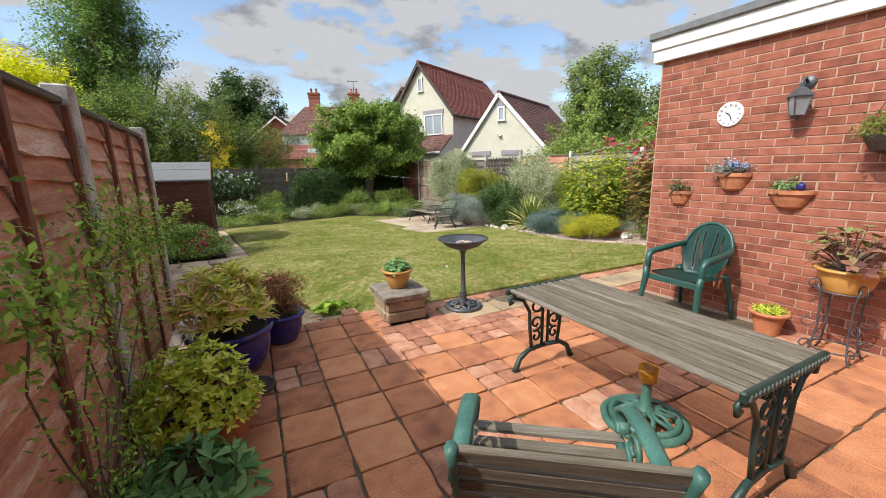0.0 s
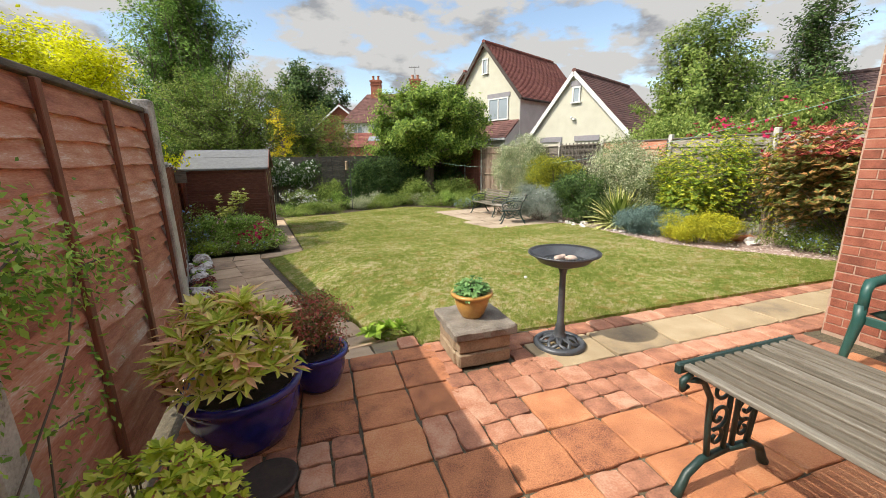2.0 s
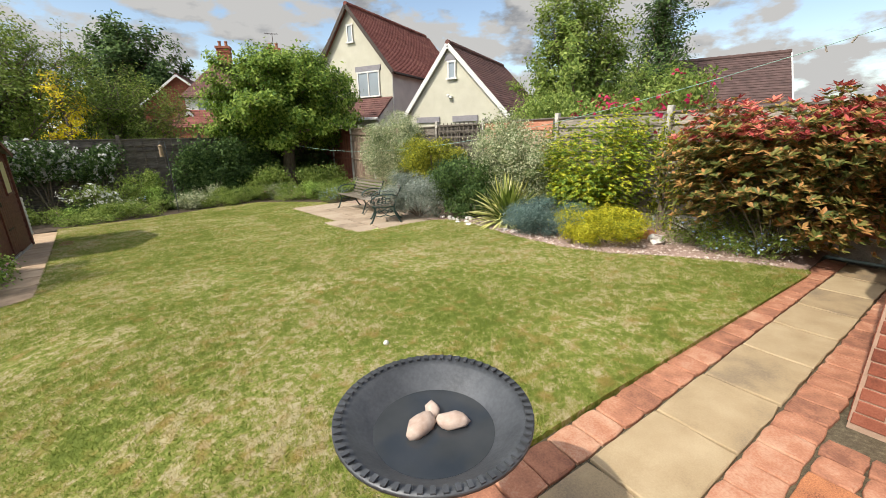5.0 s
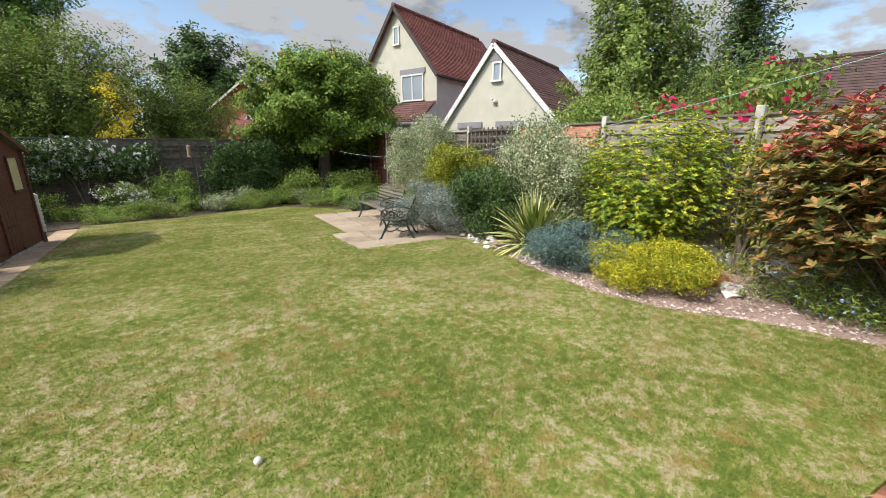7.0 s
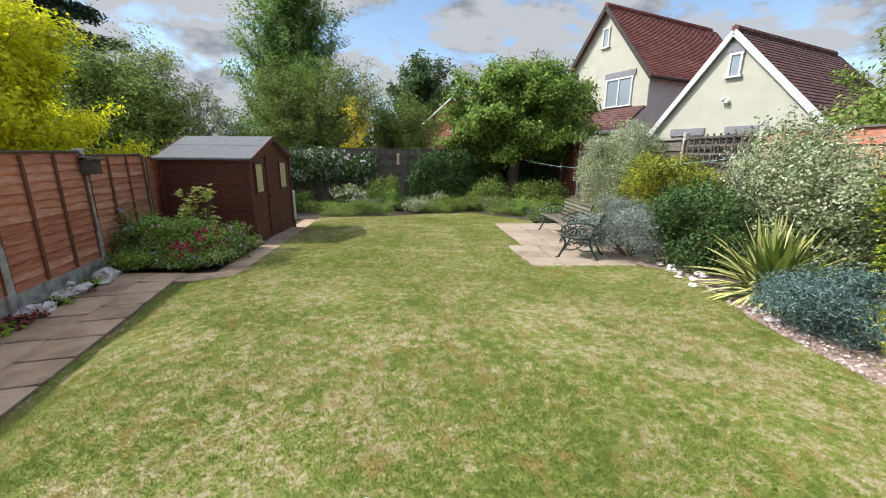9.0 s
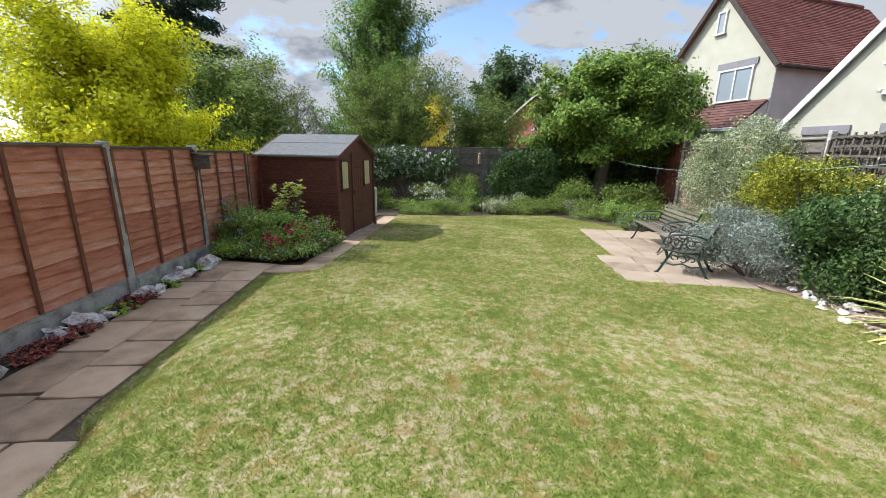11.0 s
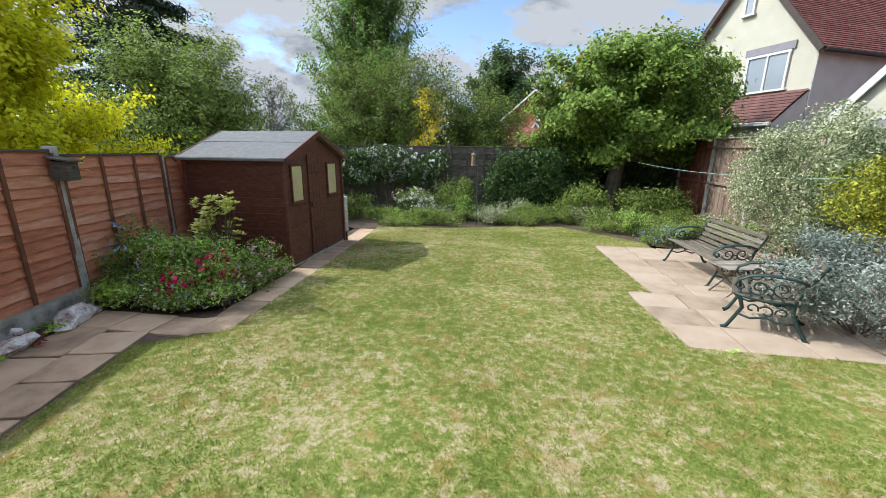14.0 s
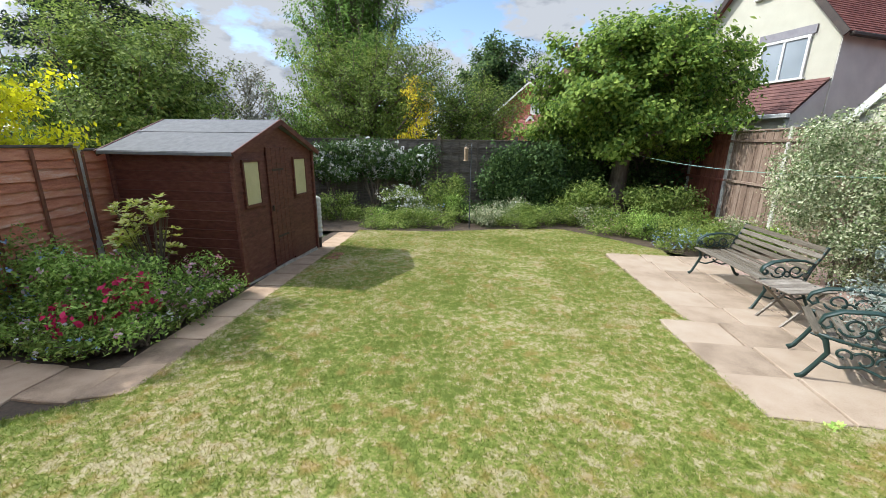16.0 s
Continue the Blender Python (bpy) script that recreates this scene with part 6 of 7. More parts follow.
t = thing("wall_clock", "round white clock plate with raised numerals", "clock", (WF, 2.655, 2.0))
bm = bmesh.new()
lathe(bm, [(0.0, 0.018), (0.085, 0.018), (0.10, 0.026), (0.112, 0.026), (0.118, 0.016), (0.118, 0.0)], 40)
f = part("dial", bm, M_WHITE, t, smooth=True)
f.matrix_basis = pose(0, 0, 0, 0, -90, 0)
for k in range(12):
    bm = bmesh.new()
    a = radians(30 * k)
    box(bm, (-0.024, 0.09 * math.sin(a), 0.09 * math.cos(a)), (0.006, 0.012, 0.018), (math.degrees(-a), 0, 0))
    part("numeral", bm, M_GREYPAINT, t)
for ln, a in ((0.045, 60), (0.065, 200)):
    bm = bmesh.new()
    a = radians(a)
    box(bm, (-0.026, ln / 2 * math.sin(a), ln / 2 * math.cos(a)), (0.004, 0.008, ln), (math.degrees(-a), 0, 0))
    part("clock_hand", bm, M_DARK, t)


def lantern():
    t = thing("wall_lantern", "black metal coach lantern with glass panes", "lamp", (WF, 2.09, 2.02))
    bm = bmesh.new()
    lathe(bm, [(0.0, 0.02), (0.05, 0.02), (0.06, 0.0)], 20)
    p = part("wall_plate", bm, M_METAL, t, smooth=True)
    p.matrix_basis = pose(0, 0, 0.17, 0, -90, 0)
    bm = bmesh.new()
    sweep(bm, [(-0.01, 0, 0.17), (-0.07, 0, 0.20), (-0.12, 0, 0.17), (-0.125, 0, 0.12)], 0.012, 8)
    part("bracket", bm, M_METAL, t, smooth=True)
    bm = bmesh.new()
    lathe(bm, [(0.0, 0.15), (0.012, 0.15), (0.018, 0.13), (0.04, 0.115), (0.095, 0.06), (0.10, 0.05), (0.0, 0.05)], 4, (-0.125, 0, 0))
    part("hood", bm, M_METAL, t)
    gl = surface("old_lantern_glass", [(0.3, (0.18, 0.19, 0.20)), (0.7, (0.30, 0.31, 0.32))], 5, rough=0.1, bump=0.0)
    bm = bmesh.new()
    lathe(bm, [(0.078, 0.05), (0.05, -0.10), (0.0, -0.10)], 4, (-0.125, 0, 0))
    part("glass", bm, gl, t)
    for k in range(4):
        a = radians(90 * k)
        bm = bmesh.new()
        rod(bm, (-0.125 + 0.082 * math.cos(a), 0.082 * math.sin(a), 0.05), (-0.125 + 0.052 * math.cos(a), 0.052 * math.sin(a), -0.1), 0.006, None, 6)
        part("glazing_bar", bm, M_METAL, t)
    bm = bmesh.new()
    lathe(bm, [(0.0, -0.14), (0.012, -0.135), (0.02, -0.115), (0.055, -0.1), (0.0, -0.1)], 12, (-0.125, 0, 0))
    part("finial", bm, M_METAL, t)


lantern()


def plant_stand():
    t = thing("plant_stand", "wrought iron tripod plant stand with scrolls", "plant stand", (4.36, 1.55, 0))
    for k in range(4):
        a = radians(45 + 90 * k)
        c, s = math.cos(a), math.sin(a)
        bm = bmesh.new()
        sweep(bm, [(0.20 * c, 0.20 * s, 0.0), (0.16 * c, 0.16 * s, 0.05), (0.13 * c, 0.13 * s, 0.25), (0.14 * c, 0.14 * s, 0.5), (0.17 * c, 0.17 * s, 0.6)], 0.008, 6)
        leg = part("leg", bm, M_METAL, t, smooth=True)
        for cz, r, a0, a1 in ((0.60, 0.055, 200, -130), (0.30, 0.055, 200, 520), (0.10, 0.045, 180, -150)):
            bm = bmesh.new()
            sweep(bm, [((0.15 + p[0]) * c, (0.15 + p[0]) * s, p[2]) for p in spiral(0.05, cz, r, r * 0.35, a0, a1, 14)], 0.0055, 5)
            part("scroll", bm, M_METAL, leg, smooth=True)
    bm = bmesh.new()
    for zz, r in ((0.08, 0.15), (0.55, 0.155)):
        sweep(bm, [(r * math.cos(radians(a)), r * math.sin(radians(a)), zz) for a in range(0, 361, 20)], 0.007, 6)
    part("hoop", bm, M_METAL, t, smooth=True)


plant_stand()
pot((4.36, 1.55, 0.545), 0.175, 0.19, M_OCHRE, "wide ochre glazed pot on the iron stand", belly=1.06, foot=0.7)
rosettes("rose_bush", "bronze leaved rose growing in the ochre pot", "shrub", (4.36, 1.55, 0.72), dome(44, 0.24, 0.28, 0.32, 9, 0.02, 0.4), 5, 0.07, 0.6, L_BRONZE, 0.35)
pot((4.44, 2.02, 0), 0.125, 0.22, M_CLAY, "plain terracotta pot with seedlings", foot=0.72)
rosettes("seedlings", "dense bright green seedlings", "plant", (4.44, 2.02, 0.19), dome(110, 0.13, 0.13, 0.07, 10, 0.01, 0.2), 5, 0.035, 0.3, L_LIMEY, 0.0)
t = thing("hanging_basket", "dark woven hanging basket on the wall", "basket", (WF - 0.14, 1.52, 1.72))
bm = bmesh.new()
lathe(bm, [(0.02, -0.14), (0.09, -0.11), (0.13, -0.04), (0.145, 0.0), (0.135, 0.0), (0.0, -0.03)], 20)
part("basket", bm, M_DARK, t)
bm = bmesh.new()
for a in (0, 120, 240):
    rod(bm, (0.14 * math.cos(radians(a)), 0.14 * math.sin(radians(a)), 0), (0, 0, 0.4), 0.003, None, 5)
sweep(bm, [(0.0, 0, 0.4), (0.05, 0, 0.44), (0.14, 0, 0.42)], 0.008, 6)
part("chain", bm, M_DARK, t)
shrub("basket_plant", "dry trailing plant in the hanging basket", "plant", WF - 0.14, 1.52, 0.16, 0.13, 0.14, 500, 0.04, 0.3, L_HEDGE, z=1.69, seed=81, stems=8)


def whorls(name, label, x, y, z, height, rx, ry, tips, each, size, ratio, mat, seed, nlobes=30, k=0.3, base=0.1, skin=0.55, young=None, droop=0.12):
    """A bush whose shoots end in whorls of separate leaves; young: share, material and least height of the fresh tips."""
    g = np.random.default_rng(seed)
    lb = lobes(0, 0, height * base, height * 0.97, rx, ry, nlobes, k, seed)
    p, _ = blob_points(tips, lb, skin)
    p = p[p[:, 2] > 0.05]
    fresh = np.zeros(len(p), bool)
    if young:
        fresh = (p[:, 2] > young[2] * height) & (g.random(len(p)) < young[0])
    t = rosettes(name, label, "shrub", (x, y, z), [tuple(q) for q in p[~fresh]], each, size, ratio, mat, droop)
    if young:
        extra = rosettes(name, label, "shrub", (x, y, z), [tuple(q + np.array([0, 0, 0.04])) for q in p[fresh]], each, size * 0.95, ratio * 0.85, young[1], droop * 0.5, 1.2)
        for c in list(extra.children):
            if c.name.startswith("foliage"):
                c.name = "young_growth"
                c.parent = t
            else:
                bpy.data.objects.remove(c)
        bpy.data.objects.remove(extra)
    return t


# ---- things along the fence and path ----
g = np.random.default_rng(12)
for i, (y, s) in enumerate(((5.62, 0.17), (5.95, 0.12), (6.15, 0.16), (6.42, 0.10), (6.68, 0.15), (7.35, 0.11), (7.62, 0.15), (7.85, 0.09), (8.45, 0.13), (8.62, 0.09), (9.05, 0.14), (9.3, 0.10), (9.75, 0.17), (9.98, 0.12))):
    fx = np.interp(y, [5.05, 10.15], [-0.46, -1.6]) + 0.2
    bm = bmesh.new()
    stone_mesh(bm, (0, 0, 0), (s * 0.8, s * (0.9 + 0.6 * g.random()), s * (0.4 + 0.25 * g.random())), i + 3, 0.6)
    ob = solid("rock", bm, M_ROCK, "rough white and brown rock beside the path", "rock", group="rocks along the fence")
    ob.matrix_basis = pose(fx + 0.06 * g.normal(), y, zp(y) + s * 0.25, 12 * g.normal(), 12 * g.normal(), 360 * g.random())
L_SEMPER = leaf_mat("dark_red_leaf", greens((0.10, 0.02, 0.02), (0.22, 0.05, 0.04), (0.30, 0.11, 0.07)), 0.2)
for i, y in enumerate((5.8, 6.3, 6.95, 7.1, 7.3, 7.5, 7.98, 8.2, 8.3, 8.8, 9.2, 9.55)):
    fx = np.interp(y, [5.05, 10.15], [-0.46, -1.6]) + 0.24
    red = i in (2, 3, 4, 5, 7, 8, 10)
    rosettes("sempervivum" if red else "sedum", "dark red sempervivum tuft between the rocks" if red else "low sedum tuft between the rocks", "plant", (fx, y, zp(y)), dome(36, 0.19, 0.21, 0.09, 20 + i, 0.0, 0.3), 7, 0.04, 0.45, L_SEMPER if red else L_PRIM, 0.1, 1.5)

t = thing("bird_box", "grey wooden nest box on the fence post", "nest box", (-1.5, 10.12, 1.14), 15)
bm = bmesh.new()
box(bm, (0.06, 0, 0.11), (0.18, 0.15, 0.2), bevel=0.004)
part("body", bm, M_GREYWOOD, t)
bm = bmesh.new()
box(bm, (0.07, 0, 0.235), (0.24, 0.2, 0.022), (0, 10, 0), bevel=0.003)
part("lid", bm, M_GREYWOOD, t)
bm = bmesh.new()
lathe(bm, [(0.0, 0.002), (0.016, 0.002)], 14)
h = part("hole", bm, M_DARK, t)
h.matrix_basis = pose(0.1505, 0, 0.15, 0, 90, 0)

# climber on the near fence
t = thing("jasmine_climber", "thin green climber trailing over the near fence", "climber", (NEAR_X + 0.07, 2.2, 0.0))
g = np.random.default_rng(5)
pts_all = []
for i in range(10):
    ye, ze = -0.35 + 0.1 * i * 1.6 + 0.12 * g.normal(), 1.12 + 0.26 * g.random()
    low = i % 3 == 2
    p = []
    for k in range(9):
        f = k / 8
        z = (ze if not low else 0.55 + 0.3 * g.random()) * f + 0.03 * g.normal() * f
        p.append(Vector((0.02 + 0.10 * f * f * g.random(), 0.25 * g.normal() * 0.2 + ye * f, z)))
    if not low:
        for k in range(4):
            q = p[-1]
            p.append(q + Vector((0.035 * g.random(), 0.09 * g.normal() + 0.05, 0.02 - 0.05 * g.random())))
    bm = bmesh.new()
    sweep(bm, p, 0.0035, 5)
    part("stem", bm, M_BARK, t)
    for k, (a, b) in enumerate(zip(p[2:], p[3:])):
        for q in range(2 + (6 if k > 4 else 0)):
            pts_all.append(a.lerp(b, g.random()) + Vector((0.05 * abs(g.normal()), 0.07 * g.normal(), 0.06 * g.normal())))
pa = np.array([tuple(v) for v in pts_all])
leaf_mesh("foliage", np.repeat(pa, 9, axis=0) + RNG.normal(0, 0.045, (len(pa) * 9, 3)), np.tile([0.7, 0, 0.6], (len(pa) * 9, 1)), 0.028, 0.42, L_BRIGHT, t)

# bed beside the shed
L_SHEDBED = leaf_mat("rose_leaf", greens((0.10, 0.17, 0.03), (0.20, 0.32, 0.06), (0.36, 0.48, 0.13)), 0.35)
L_SKIM = leaf_mat("skimmia_leaf", greens((0.30, 0.36, 0.06), (0.54, 0.57, 0.14), (0.72, 0.70, 0.28)), 0.4)
shrub("rose_shrub", "leafy flowering shrub beside the shed", "shrub", -0.90, 10.95, 0.74, 0.68, 0.6, 13000, 0.042, 0.5, L_SHEDBED, seed=91, nlobes=44, k=0.22, skin=0.2, flowers=(110, 0.045, L_PINK))
whorls("skimmia", "taller yellow-green shrub against the shed", -0.85, 11.6, zg(11.6), 1.22, 0.36, 0.34, 150, 9, 0.075, 0.42, L_SKIM, 92, 16, 0.26, 0.35, 0.5)
shrub("red_roses", "low bush with crimson blooms", "shrub", -0.42, 10.55, 0.55, 0.34, 0.3, 2500, 0.045, 0.5, L_SHEDBED, seed=93, flowers=(70, 0.06, L_RED))
shrub("pink_geranium", "airy plant with small pink flowers", "plant", -0.22, 11.35, 0.45, 0.34, 0.5, 3000, 0.04, 0.5, L_SHEDBED, seed=94, flowers=(110, 0.045, L_PINK))
shrub("ground_cover", "low bright green edging plants", "plant", -0.3, 10.25, 0.2, 0.3, 0.15, 800, 0.045, 0.45, L_SHEDBED, seed=95)
shrub("ground_cover", "low bright green edging plants", "plant", -1.25, 10.2, 0.2, 0.3, 0.15, 700, 0.05, 0.45, L_PRIM, seed=96)
for i, (x, y) in enumerate(((-0.02, 10.5), (-0.06, 10.9), (-0.1, 11.3), (-0.14, 11.75), (-0.62, 10.25), (-0.3, 10.24), (-0.95, 10.26), (-1.3, 10.25))):
    shrub("ground_cover", "low leafy edging plants beside the path", "plant", x, y, 0.24, 0.2, 0.24, 700, 0.045, 0.45, (L_SHEDBED, L_MID, L_HEDGE)[i % 3], seed=110 + i, flowers=(14, 0.03, (L_PINK, L_WHITE, L_BLUE)[i % 3]), group="edging plants by the shed")
shrub("columbine", "tall thin plant with blue-violet flowers", "plant", -1.45, 10.7, 0.95, 0.22, 0.25, 1500, 0.05, 0.4, L_MID, seed=97, flowers=(50, 0.035, L_BLUE))
shrub("forget_me_nots", "haze of pale blue small flowers", "plant", -1.2, 10.45, 0.35, 0.35, 0.3, 1800, 0.04, 0.4, L_MID, seed=98, flowers=(120, 0.028, L_BLUE))
t = thing("white_hose", "rolled white ribbed hose standing beside the shed", "hose", (-0.19, 14.52, zg(14.5)))
bm = bmesh.new()
pr = [(0.02, 0.2)]
for k in range(9):
    z = 0.2 + k * 0.085
    pr += [(0.06, z + 0.005), (0.072, z + 0.03), (0.072, z + 0.055), (0.06, z + 0.08)]
lathe(bm, pr + [(0.0, 0.99)], 16)
part("roll", bm, M_WHITE, t, smooth=True)
bm = bmesh.new()
rod(bm, (0, 0, -0.05), (0, 0, 0.22), 0.045)
part("foot", bm, M_DARK, t)

# back bed
for nm, lb, x, y, h, rx, ry, n, sz, ra, mt, fl in (
    ("clematis", "white flowering clematis over the back fence", -0.3, 18.35, 1.85, 0.8, 0.16, 4200, 0.075, 0.5, L_DARK, (260, 0.075, L_WHITE)),
    ("clematis", "white flowering clematis hanging from the fence top", -1.5, 18.15, 1.75, 0.65, 0.16, 3400, 0.075, 0.5, L_DARK, (150, 0.075, L_WHITE)),
    ("clematis", "white flowering clematis spilling over the fence top", 0.75, 18.45, 1.75, 0.5, 0.16, 2600, 0.075, 0.5, L_DARK, (150, 0.075, L_WHITE)),
    ("ivy_climber", "dark green climber on the back fence", 3.7, 18.85, 1.7, 0.85, 0.16, 9000, 0.08, 0.6, L_DARK, None),
    ("ivy_climber", "dark green climber in the corner", 4.7, 19.6, 2.0, 0.9, 0.25, 9000, 0.08, 0.6, L_DARK, None),
    ("dark_bush", "dark shrub in the shaded corner", 8.3, 20.6, 2.0, 1.2, 0.8, 7000, 0.09, 0.55, L_DARK, None),
    ("dark_bush", "dark shrub behind the tree", 5.9, 21.0, 2.2, 0.9, 0.6, 6000, 0.09, 0.55, L_DARK, None),
    ("white_shrub", "small shrub covered in white flowers", 0.55, 17.9, 0.85, 0.5, 0.4, 2600, 0.05, 0.5, L_MID, (220, 0.06, L_WHITE)),
    ("feathery_plant", "fresh green ferny perennial", 1.75, 18.2, 1.1, 0.4, 0.35, 3000, 0.07, 0.4, L_MID, None),
    ("cream_shrub", "low cream variegated plant", 2.95, 17.5, 0.42, 0.36, 0.3, 2400, 0.05, 0.5, L_VARIEG, None),
    ("leafy_clump", "bright green leafy clump beside the tree", 5.4, 18.5, 0.95, 0.5, 0.45, 3200, 0.10, 0.4, L_MID, None),
    ("leafy_clump", "grey-green mound of perennials", 4.2, 17.9, 0.5, 0.55, 0.4, 3000, 0.05, 0.4, L_MID, None),
    ("leafy_clump", "leafy perennials at the foot of the tree", 7.4, 18.2, 0.95, 0.7, 0.6, 4500, 0.08, 0.45, L_MID, None),
    ("leafy_clump", "low flowering edging plants", 6.2, 17.0, 0.38, 0.7, 0.4, 4000, 0.045, 0.5, L_MID, (90, 0.022, L_PINK)),
    ("leafy_clump", "low leafy edging plants", 7.6, 16.3, 0.5, 0.8, 0.6, 4500, 0.06, 0.45, L_MID, None),
    ("forget_me_nots", "blue forget-me-nots beside the bench", 6.75, 15.6, 0.4, 0.42, 0.32, 2400, 0.035, 0.45, L_MID, (200, 0.022, L_BLUE)),
    ("leafy_clump", "low leafy edging plants", 1.4, 17.1, 0.35, 0.8, 0.35, 3600, 0.05, 0.45, L_MID, None),
    ("leafy_clump", "low yellow-green edging plants", 0.5, 16.7, 0.25, 0.55, 0.25, 2200, 0.05, 0.45, L_MID, None),
    ("leafy_clump", "low leafy edging plants", 3.6, 17.4, 0.3, 0.5, 0.3, 2400, 0.05, 0.45, L_MID, None),
    ("leafy_clump", "low green shrub behind the shed", -1.0, 17.5, 0.6, 0.5, 0.5, 2800, 0.06, 0.45, L_MID, None),
):
    shrub(nm, lb, "plant" if h < 1.2 else "climber", x, y, h * 1.15, rx * 1.25, ry * 1.25, int(n * 1.3), sz, ra, mt, seed=int(100 + x * 10 + y), nlobes=24, k=0.3, flowers=fl, base=0.5 if nm == "clematis" else 0.03, skin=0.4)
g = np.random.default_rng(31)
FILL = [L_MID, L_SHEDBED, L_DARK, L_HEDGE, L_VARIEG]
for i in range(22):
    x = -0.4 + 9.0 * i / 21
    y = float(np.interp(x, [-0.4, 2, 4, 5, 6.5, 8.6], [17.1, 17.4, 18.2, 18.2, 16.4, 15.6])) + 0.5 * g.random()
    shrub("border_perennial", "leafy perennial in the back flower bed", "plant", x, y, 0.3 + 0.5 * g.random(), 0.3 + 0.2 * g.random(), 0.3, 1700, 0.045 + 0.03 * g.random(), 0.35, FILL[i % 5], seed=200 + i, nlobes=18, k=0.28, skin=0.2, stems=6, flowers=(22, 0.03, (L_WHITE, L_PINK, L_BLUE)[i % 3]) if i % 2 else None, group="back bed perennials")
t = thing("bird_feeder", "slim pole with a hanging bird feeder", "bird feeder", (2.5, 16.95, zg(16.9)))
bm = bmesh.new()
rod(bm, (0, 0, -0.1), (0, 0, 1.95), 0.012)
sweep(bm, [(0, 0, 1.95), (0, 0.03, 2.02), (-0.1, 0, 2.03), (-0.14, 0, 1.96)], 0.008, 6)
part("pole", bm, M_METAL, t)
bm = bmesh.new()
lathe(bm, [(0.0, 1.62), (0.06, 1.62), (0.05, 1.64), (0.045, 1.88), (0.06, 1.90), (0.0, 1.95)], 16, (-0.12, 0, 0))
part("seed_tube", bm, M_SAND, t)

bm = bmesh.new()
bmesh.ops.create_uvsphere(bm, u_segments=14, v_segments=10, radius=0.021, matrix=Matrix.Translation((3.15, 5.69, zg(5.69) + 0.045)))
solid("small_ball", bm, M_WHITE, "small white ball lying on the lawn", "ball", smooth=True)
# ---- border ----
def yucca(x, y):
    t = thing("yucca", "spiky yellow-striped sword-leaved plant", "plant", (x, y, zg(y) + 0.02))
    stripe = leaf_mat("yellow_stripe_leaf", greens((0.38, 0.38, 0.11), (0.52, 0.49, 0.19), (0.54, 0.51, 0.27)), 0.25)
    g = np.random.default_rng(4)
    for name, mat, off, w in (("leaf_rosette", stripe, 0.002, 0.052), ("leaf_margin", L_MID, -0.003, 0.060)):
        g = np.random.default_rng(4)
        V, Fc = [], []
        for i in range(300):
            a, el = 2 * math.pi * g.random(), radians(12 + 74 * g.random())
            L = 0.62 + 0.38 * g.random()
            d = Vector((math.cos(a) * math.cos(el), math.sin(a) * math.cos(el), math.sin(el)))
            s = Vector((-math.sin(a), math.cos(a), 0))
            up = s.cross(d) * -1
            p, dd = Vector((0.05 * g.normal(), 0.05 * g.normal(), 0.03)), d.copy()
            i0 = len(V)
            for k in range(6):
                ww = w * (0.7, 1, 1, 0.8, 0.5, 0.05)[k] * 0.5
                V += [p - s * ww + Vector((0, 0, off)), p + s * ww + Vector((0, 0, off))]
                p = p + dd * L / 5
                dd = (dd + Vector((0, 0, -0.24 * (1.25 - d.z)))).normalized()
            for k in range(5):
                j = i0 + 2 * k
                Fc.append((j, j + 1, j + 3, j + 2))
        me = bpy.data.meshes.new(name)
        me.from_pydata([tuple(v) for v in V], [], Fc)
        me.materials.append(mat)
        new(name, me).parent = t


yucca(7.25, 8.35)
L_ELAE = leaf_mat("elaeagnus_leaf", greens((0.05, 0.10, 0.012), (0.13, 0.20, 0.02), (0.24, 0.30, 0.03)), 0.3, 0.4, 3.0)
L_ELAE_N = leaf_mat("elaeagnus_tip", greens((0.26, 0.30, 0.015), (0.42, 0.42, 0.03), (0.55, 0.50, 0.07)), 0.35, 0.4, 3.0)
whorls("golden_elaeagnus", "large green and gold shrub against the fence", 8.05, 7.2, zg(7.2), 1.86, 0.66, 0.95, 5600, 7, 0.05, 0.42, L_ELAE, 36, 60, 0.32, 0.05, 0.6, young=(0.38, L_ELAE_N, 0.15))
L_PHOT_B = leaf_mat("photinia_leaf", greens((0.06, 0.085, 0.018), (0.15, 0.14, 0.035), (0.34, 0.17, 0.06)), 0.25, 0.3, 4.0)
L_PHOT_N = leaf_mat("photinia_young_leaf", greens((0.20, 0.025, 0.03), (0.38, 0.06, 0.06), (0.48, 0.17, 0.12)), 0.3, 0.3, 4.0)
whorls("photinia", "large evergreen shrub with red young leaves", 7.95, 4.55, 0.0, 1.82, 0.95, 1.0, 3400, 8, 0.088, 0.42, L_PHOT_B, 41, 44, 0.38, 0.18, 0.7, young=(0.4, L_PHOT_N, 0.74))
shrub("red_rhododendron", "deep pink flowering shrub beyond the fence", "shrub", 9.7, 6.3, 2.35, 0.8, 0.6, 4500, 0.09, 0.45, L_MID, seed=43, z=0, base=0.4, flowers=(260, 0.07, L_RED))
shrub("red_rhododendron", "deep pink flowering shrub beyond the fence", "shrub", 9.9, 7.9, 2.25, 0.8, 0.7, 4500, 0.09, 0.45, L_MID, seed=44, z=0, base=0.4, flowers=(220, 0.07, L_RED))
shrub("hedge", "mixed green hedge beyond the border fence", "hedge", 9.9, 9.4, 2.35, 0.8, 1.3, 8000, 0.09, 0.4, L_MID, seed=45, z=0, nlobes=22)
